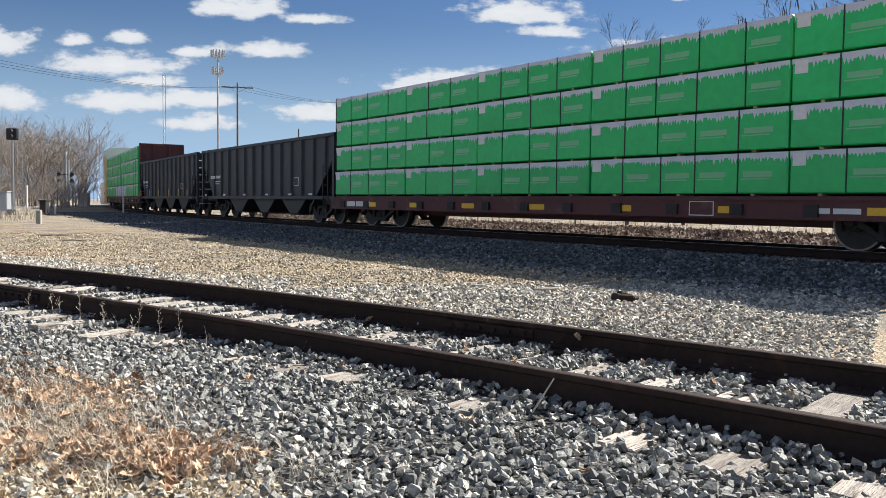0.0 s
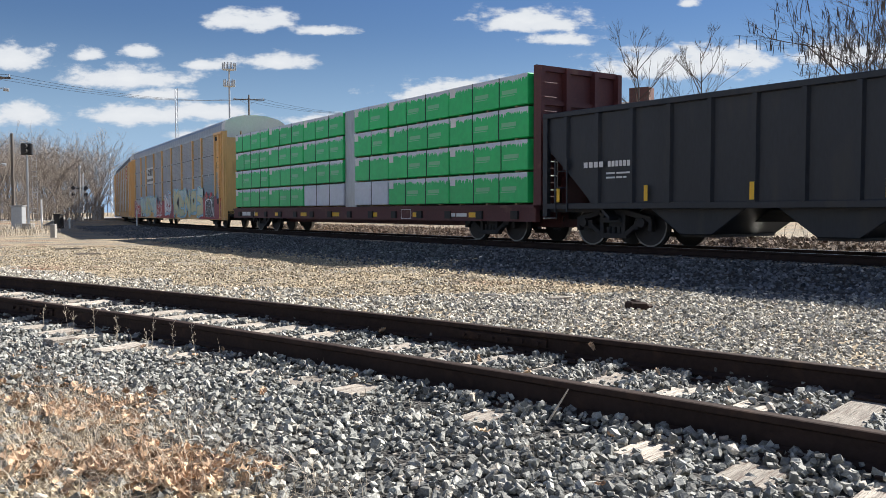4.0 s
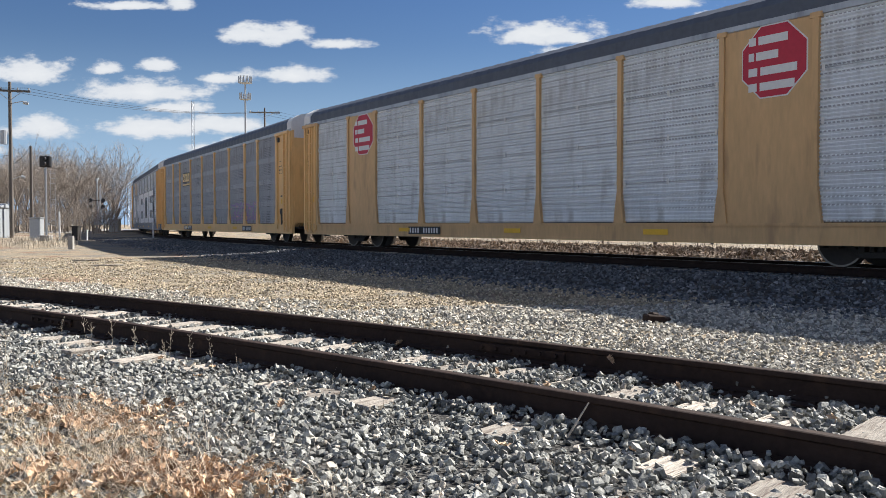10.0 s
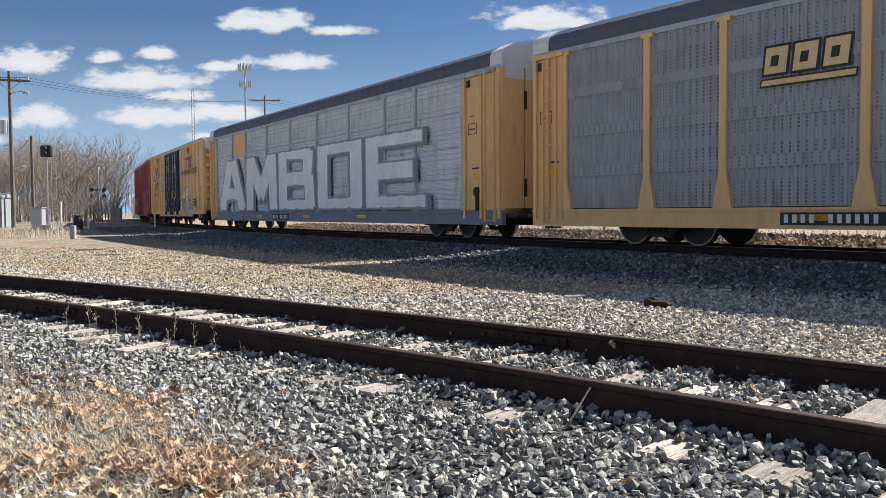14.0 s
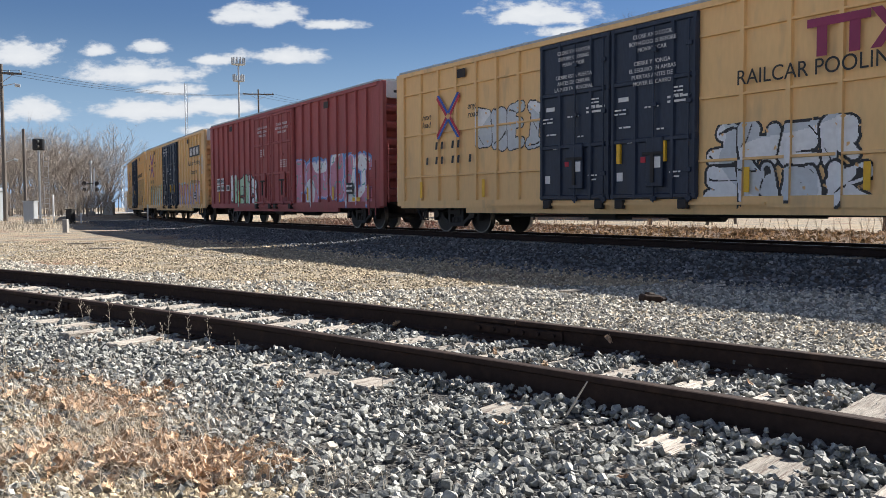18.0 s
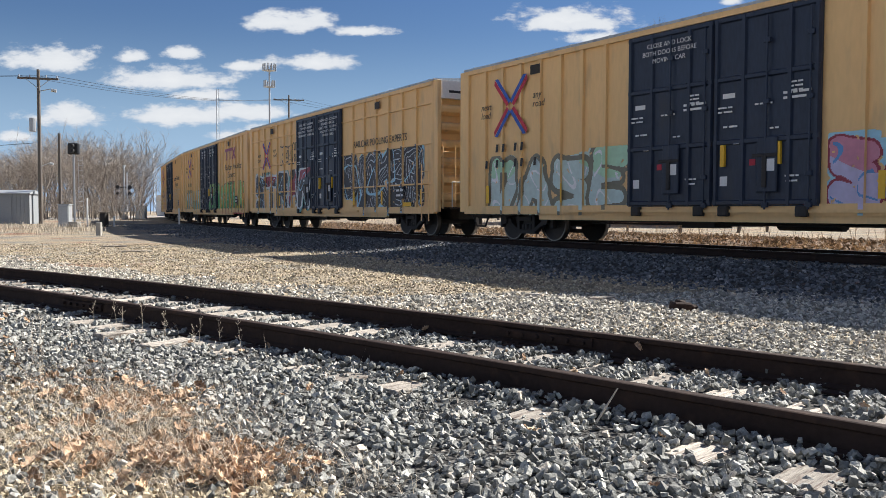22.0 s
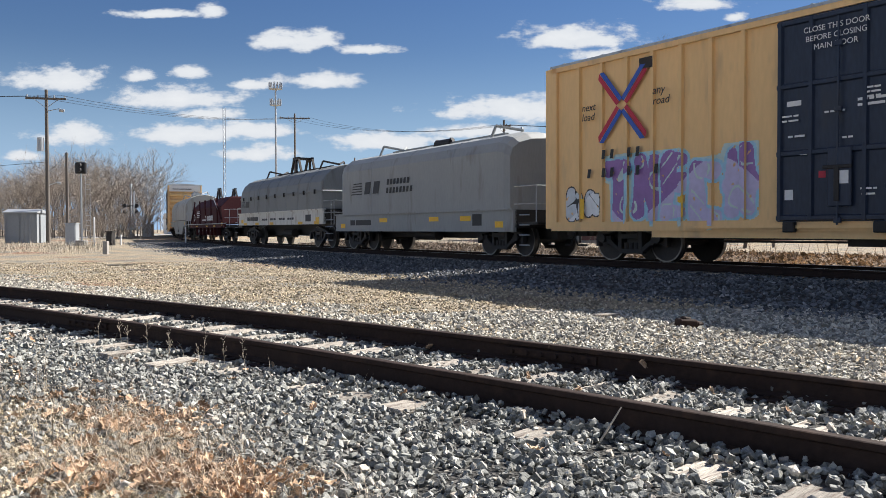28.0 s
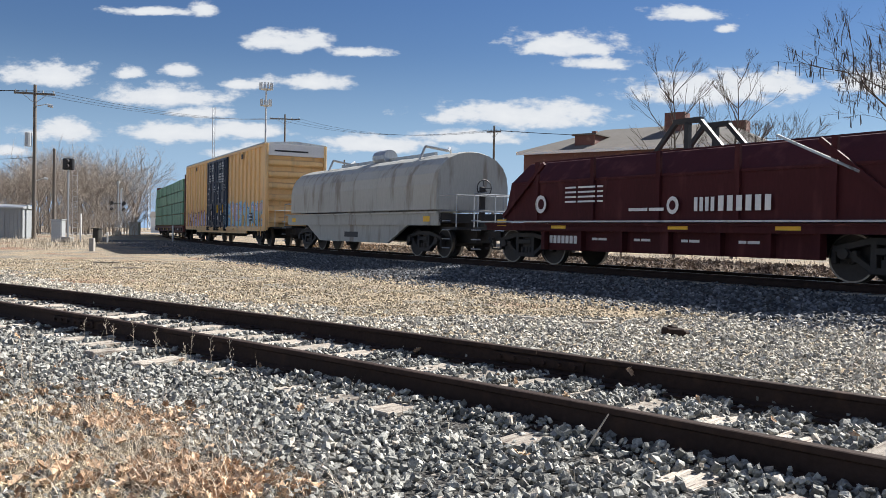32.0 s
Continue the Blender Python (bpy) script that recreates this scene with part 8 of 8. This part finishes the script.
utility_pole(-29.75, 62.6, 11.7, "tall weathered utility pole with transformer and lamp", 2.8, 15, True)
utility_pole(-20.84, 117.0, 17.4, "utility pole with a long crossarm behind the train", 4.2, 10)
utility_pole(6.5, 90.0, 12.9, "utility pole with a short crossarm behind the train", 1.6, -20)
solid("thin_pole", Shape().rod((0, 0, -0.3), (0, 0, 8.6), 0.11, 8, 0.08), WOOD_POLE, "bare thin pole behind the train", "pole", at=pose(-9.6, 90, 0.3))
solid("thin_pole", Shape().rod((0, 0, -0.3), (0, 0, 6.4), 0.12, 8, 0.1), WOOD_POLE, "dark thin wooden pole beside the signal", "pole", at=pose(-26.2, 58, 0.15))


def wire(a, b, sag, n=14):
    a, b = Vector(a), Vector(b)
    pts = [a.lerp(b, i / n) - Vector((0, 0, sag * 4 * (i / n) * (1 - i / n))) for i in range(n + 1)]
    r = 0.013
    v = [p + o for p in pts for o in (Vector((r, 0, 0)), Vector((-r, 0, r)), Vector((-r, 0, -r)))]
    sh = Shape().add(v, [(3 * i + j, 3 * i + (j + 1) % 3, 3 * i + 3 + (j + 1) % 3, 3 * i + 3 + j) for i in range(n) for j in range(3)])
    solid("overhead_wire", sh, BLACK, "thin dark overhead wire between poles", "wire", "utility poles and their wires")


for e in (-1.2, 0.0, 1.2):
    wire((-29.75 + e, 62.6, 11.25), (-20.84 + e * 1.5, 117, 16.9), 0.9)
    wire((-29.75 + e, 62.6, 11.25), (-75 + e, 50, 11.5), 0.8)
    wire((-20.84 + e * 1.5, 117, 16.9), (6.5 + e * 0.6, 90, 12.4), 1.3)
    wire((6.5 + e * 0.6, 90, 12.4), (60, 60, 11.0), 1.3)
wire((-29.75, 62.6, 5.6), (-26.2, 58, 6.6), 0.2)
wire((-29.75, 62.6, 6.3), (-75, 58, 4.2), 0.5)


def signal():
    t = thing("railway_signal", "grey signal mast with a black target head", "railway signal", at=pose(-23.9, 54.95, ground_height(-23.9, 54.95)))
    part("mast", Shape().rod((0, 0, -0.2), (0, 0, 5.0), 0.07, 10), STEEL_LIGHT, t, "light grey steel mast")
    part("base", Shape().box(-0.3, 0.3, -0.3, 0.3, -0.2, 0.35), CONCRETE, t, bevel=0.03)
    part("head", Shape().box(-0.36, 0.36, -0.12, 0.2, 4.75, 5.5), BLACK, t, "black signal head", bevel=0.06)
    for z in (5.3, 4.98):
        part("hood", Shape().rod((0.02, -0.12, z), (0.02, -0.4, z), 0.12, 10), BLACK, t)
    part("ladder", Shape().rod((0.25, 0.1, 0), (0.25, 0.1, 4.6), 0.012).rod((0.55, 0.1, 0), (0.55, 0.1, 4.6), 0.012), STEEL_LIGHT, t)
    for i in range(13):
        part("rung", Shape().rod((0.25, 0.1, 0.3 + 0.34 * i), (0.55, 0.1, 0.3 + 0.34 * i), 0.015), STEEL_LIGHT, t)
    for x, y, w, h, m, lab in ((-0.75, 0.3, 0.7, 1.45, STEEL_LIGHT, "grey steel signal case with doors"), (1.6, 0.8, 0.4, 0.9, IRON, "small dark trackside box")):
        b = thing("signal_case", lab, "equipment case", at=pose(-23.9 + x, 54.95 + y, ground_height(-24, 55)))
        part("body", Shape().box(-w / 2, w / 2, -0.3, 0.3, -0.05, h), m, b, bevel=0.03)
        part("door", Shape().box(-w * 0.42, w * 0.42, -0.33, -0.3, 0.15, h - 0.12), m, b)
        part("lid", Shape().box(-w / 2 - 0.05, w / 2 + 0.05, -0.36, 0.36, h, h + 0.06), m, b)
    for x, y, h in ((0.75, 0.2, 1.9), (5.0, 6.0, 1.2), (2.2, 1.0, 0.7)):
        solid("marker_post", Shape().rod((0, 0, -0.2), (0, 0, h), 0.06, 8), WHITE, "thin white marker post beside the tracks", "marker post", at=pose(-23.9 + x, 54.95 + y, ground_height(-24, 55 + y)))


signal()


def relay_house():
    t = thing("relay_cabinet", "windowless grey metal equipment cabinet with a low roof", "equipment cabinet", at=pose(-31.4, 62.5, ground_height(-31, 62), 0, 0, 6))
    part("wall", Shape().box(-1.15, 1.15, -0.9, 0.9, -0.1, 2.25), CABINET, t, "ribbed grey metal wall")
    for i in range(9):
        part("wall_rib", Shape().box(-1.13 + i * 0.27, -1.09 + i * 0.27, -0.925, -0.9, 0, 2.25), CABINET, t)
    part("roof", Shape().prism([(-1.05, 2.25), (1.05, 2.25), (1.05, 2.33), (0, 2.55), (-1.05, 2.33)], -1.25, 1.25, "x"), STEEL_LIGHT, t, "pale shallow roof")
    part("door", Shape().box(-0.9, -0.1, -0.94, -0.92, 0.05, 2.05), CABINET, t)


relay_house()


def crossing_mast(x, y, flip, label):
    t = thing("crossing_signal", label, "crossing signal", "signals of the grade crossing", at=pose(x, y, 0.36, 0, 0, 10))
    part("mast", Shape().rod((0, 0, -0.3), (0, 0, 5.6), 0.06, 8), STEEL_LIGHT, t)
    part("base", Shape().box(-0.25, 0.25, -0.25, 0.25, -0.3, 0.4), CONCRETE, t)
    for e in (-1, 1):
        ar = part("light_arm", Shape().rod((0, -0.12, 3.4), (0.55 * e, -0.12, 3.4), 0.04), IRON, t)
        part("flasher", Shape().rod((0.62 * e, -0.3, 3.4), (0.62 * e, 0.12, 3.4), 0.2, 12), BLACK, t, "black flasher hood")
        part("flasher", Shape().rod((0.62 * e, -0.3, 2.75), (0.62 * e, 0.12, 2.75), 0.18, 12), BLACK, t, "black flasher hood")
    part("bell", Shape().rod((0, 0, 5.6), (0, 0, 5.75), 0.16, 10), STEEL_LIGHT, t)
    part("gate_mechanism", Shape().box(-0.3, 0.3, -0.3, 0.3, 0.8, 1.5), STEEL_LIGHT, t, "grey gate drive box", bevel=0.03)
    part("gate_arm", Shape().beam((0.3, -0.3, 1.3), (0.4, -0.3, 5.0), 0.05, 0.1), WHITE, t, "raised crossing gate arm")


crossing_mast(-34.6, 92.0, 1, "grade crossing signal with black flashers and raised gate")
crossing_mast(-33.4, 89.0, -1, "second grade crossing signal beside the road")
bx = thing("crossing_case", "grey steel equipment case at the grade crossing", "equipment case", at=pose(-33.2, 93.5, 0.36))
part("body", Shape().box(-0.5, 0.5, -0.4, 0.4, -0.2, 1.5), STEEL_LIGHT, bx, bevel=0.03)
part("door", Shape().box(-0.4, 0.4, -0.43, -0.4, 0.1, 1.35), STEEL_LIGHT, bx)
solid("concrete_post", Shape().box(-0.11, 0.11, -0.11, 0.11, -0.3, 0.62), CONCRETE, "short square grey concrete marker post", "marker post", bevel=0.02, at=pose(-16.0, 39.4, ground_height(-16, 39.4)))


def cell_tower():
    t = thing("cell_tower", "tall grey cell tower with antenna panels", "cell tower", at=pose(-77.7, 386.5, 0))
    part("mast", Shape().rod((0, 0, -1), (0, 0, 66), 0.62, 12, 0.36), STEEL_LIGHT, t)
    for z, n, r in ((67.5, 12, 2.9), (60.0, 9, 2.4)):
        part("platform_ring", Shape().rod((0, 0, z - 1.6), (0, 0, z - 1.4), r * 0.9, 12), STEEL_LIGHT, t)
        for i in range(n):
            a = 2 * math.pi * i / n
            x, y = r * math.cos(a), r * math.sin(a)
            part("antenna_panel", Shape().box(x - 0.28, x + 0.28, y - 0.15, y + 0.15, z - 1.7, z + 1.4), STEEL_LIGHT, t, "pale antenna panel")


cell_tower()


def lattice_tower(x, y, top, w, label):
    t = thing("lattice_tower", label, "radio tower", at=pose(x, y, 0))
    legs = [(w * math.cos(a), w * math.sin(a)) for a in (0.3, 2.4, 4.5)]
    for lx, ly in legs:
        part("leg", Shape().rod((lx, ly, -1), (lx, ly, top), 0.16, 5), STEEL_LIGHT, t)
    n = int(top / 3)
    sh = Shape()
    for i in range(n):
        for k in range(3):
            a, b = legs[k], legs[(k + 1) % 3]
            z = top * i / n
            sh.rod((a[0], a[1], z), (b[0], b[1], z + top / n), 0.07, 3)
    ob = part("bracing", sh, STEEL_LIGHT, t, "thin diagonal bracing")
    ob["kind"] = "stuff"


lattice_tower(-131.6, 500, 74, 0.9, "thin grey lattice radio tower")
lattice_tower(-118.7, 350, 25, 0.7, "distant low lattice tower")


def brick_building():
    t = thing("brick_building", "red brick building with grey hipped roof and chimneys", "building", at=pose(7.7, 71.0, 0, 0, 0, -36))
    L, D, E = 19.5, 13.0, 8.2
    part("wall", Shape().box(0, L, 0, 0.35, -0.3, E), BRICK_WALL, t, "red brick front wall")
    part("wall", Shape().box(0, 0.35, 0.35, D, -0.3, E), BRICK_WALL, t, "red brick side wall")
    part("wall", Shape().box(L - 0.35, L, 0.35, D, -0.3, E), BRICK_WALL, t, "red brick side wall")
    part("wall", Shape().box(0.35, L - 0.35, D - 0.35, D, -0.3, E), BRICK_WALL, t, "red brick back wall")
    o = 0.5
    v = [(-o, -o, E), (L + o, -o, E), (L + o, D + o, E), (-o, D + o, E), (4.5, D / 2, E + 2.4), (L - 4.5, D / 2, E + 2.4)]
    part("roof", Shape().add(v, [(0, 1, 5, 4), (1, 2, 5), (2, 3, 4, 5), (3, 0, 4), (3, 2, 1, 0)]), SHINGLE, t, "grey-brown hipped shingle roof")
    part("eave", Shape().box(-o, L + o, -o, -o + 0.12, E - 0.25, E), WHITE, t, "pale eave board")
    for x, y, h, w in ((11.5, 5.0, 3.2, 1.7), (L - 3.0, 5.5, 2.3, 1.1), (3.9, 6.0, 2.2, 0.4)):
        part("chimney", Shape().box(x - w / 2, x + w / 2, y - 0.6, y + 0.6, E, E + h), BRICK_WALL, t, "brick chimney")
    for x in (5.2,):
        dm = part("dormer", Shape().box(x - 0.9, x + 0.9, 0.9, 3.5, E + 0.2, E + 1.35), BRICK_WALL, t, "small roof dormer")
        part("dormer_roof", Shape().prism([(x - 1.1, E + 1.3), (x + 1.1, E + 1.3), (x + 1.1, E + 1.42), (x - 1.1, E + 1.42)], 0.7, 3.8), SHINGLE, dm)
    for z in (1.2, 4.6):
        for i in range(7):
            x = 1.3 + 2.65 * i
            w = part("window", Shape().box(x, x + 1.15, -0.04, 0.0, z, z + 1.9), WHITE, t, "pale framed sash window")
            part("pane", Shape().box(x + 0.09, x + 1.06, -0.055, -0.042, z + 0.1, z + 0.9), GLASS, w)
            part("pane", Shape().box(x + 0.09, x + 1.06, -0.055, -0.042, z + 1.0, z + 1.8), GLASS, w)
            part("sill", Shape().box(x - 0.08, x + 1.23, -0.14, 0.0, z - 0.12, z - 0.01), CONCRETE, w)


brick_building()
wh = thing("warehouse", "low grey warehouse with a flat roof beyond the road", "building", at=pose(-17.0, 120.0, 0, 0, 0, 4))
part("wall", Shape().box(0, 17, 0, 12, -0.3, 7.0), CONCRETE, wh, "pale flat wall")
part("roof", Shape().box(-0.3, 17.3, -0.3, 12.3, 7.0, 7.5), SHINGLE, wh, "flat grey roof edge")
for i in range(5):
    w = part("window", Shape().box(1.5 + 3.2 * i, 3.0 + 3.2 * i, -0.04, 0, 2.0, 3.6), WHITE, wh)
    part("pane", Shape().box(1.6 + 3.2 * i, 2.9 + 3.2 * i, -0.055, -0.042, 2.1, 3.5), GLASS, w)
sb = thing("shed", "small pale shed beyond the grade crossing", "shed", at=pose(-47.0, 150.0, 0.3, 0, 0, 10))
part("wall", Shape().box(-3, 3, -2, 2, -0.3, 2.8), WHITE, sb)
part("roof", Shape().prism([(-2.2, 2.8), (2.2, 2.8), (0, 3.8)], -3.2, 3.2, "x"), SHINGLE, sb)


# ---- what moves ----
def train_run(t):
    """Metres that the train has gone since 16 s."""
    u = t - 16.0
    return 10.564 * u + 0.00796 * u * u - 0.000324 * u * u * u


def car_pose(s, half):
    a, b = along(main_line, s + half), along(main_line, s - half)
    d = a - b
    m = (a + b) / 2
    return Matrix.Translation((m.x, m.y, RAIL_Z)) @ Matrix.Rotation(math.atan2(d.y, d.x), 4, "Z")


def motions():
    for car, place, half in CARS:
        walk(car, [(i * 0.5, car_pose(place + train_run(i * 0.5), half)) for i in range(65)])
    # wheels roll as far as the train runs; the angle stays under a right angle from row to row
    start, count = train_run(0.0), 480
    rows = []
    for i in range(count + 1):
        t = 32.0 * i / count
        rows.append((t, (train_run(t) - start) / 0.475))
    for w, dx in WHEELS:
        walk(w, [(t, Matrix.Translation((dx, 0, 0.475)) @ Matrix.Rotation(a, 4, "Y")) for t, a in rows])


motions()
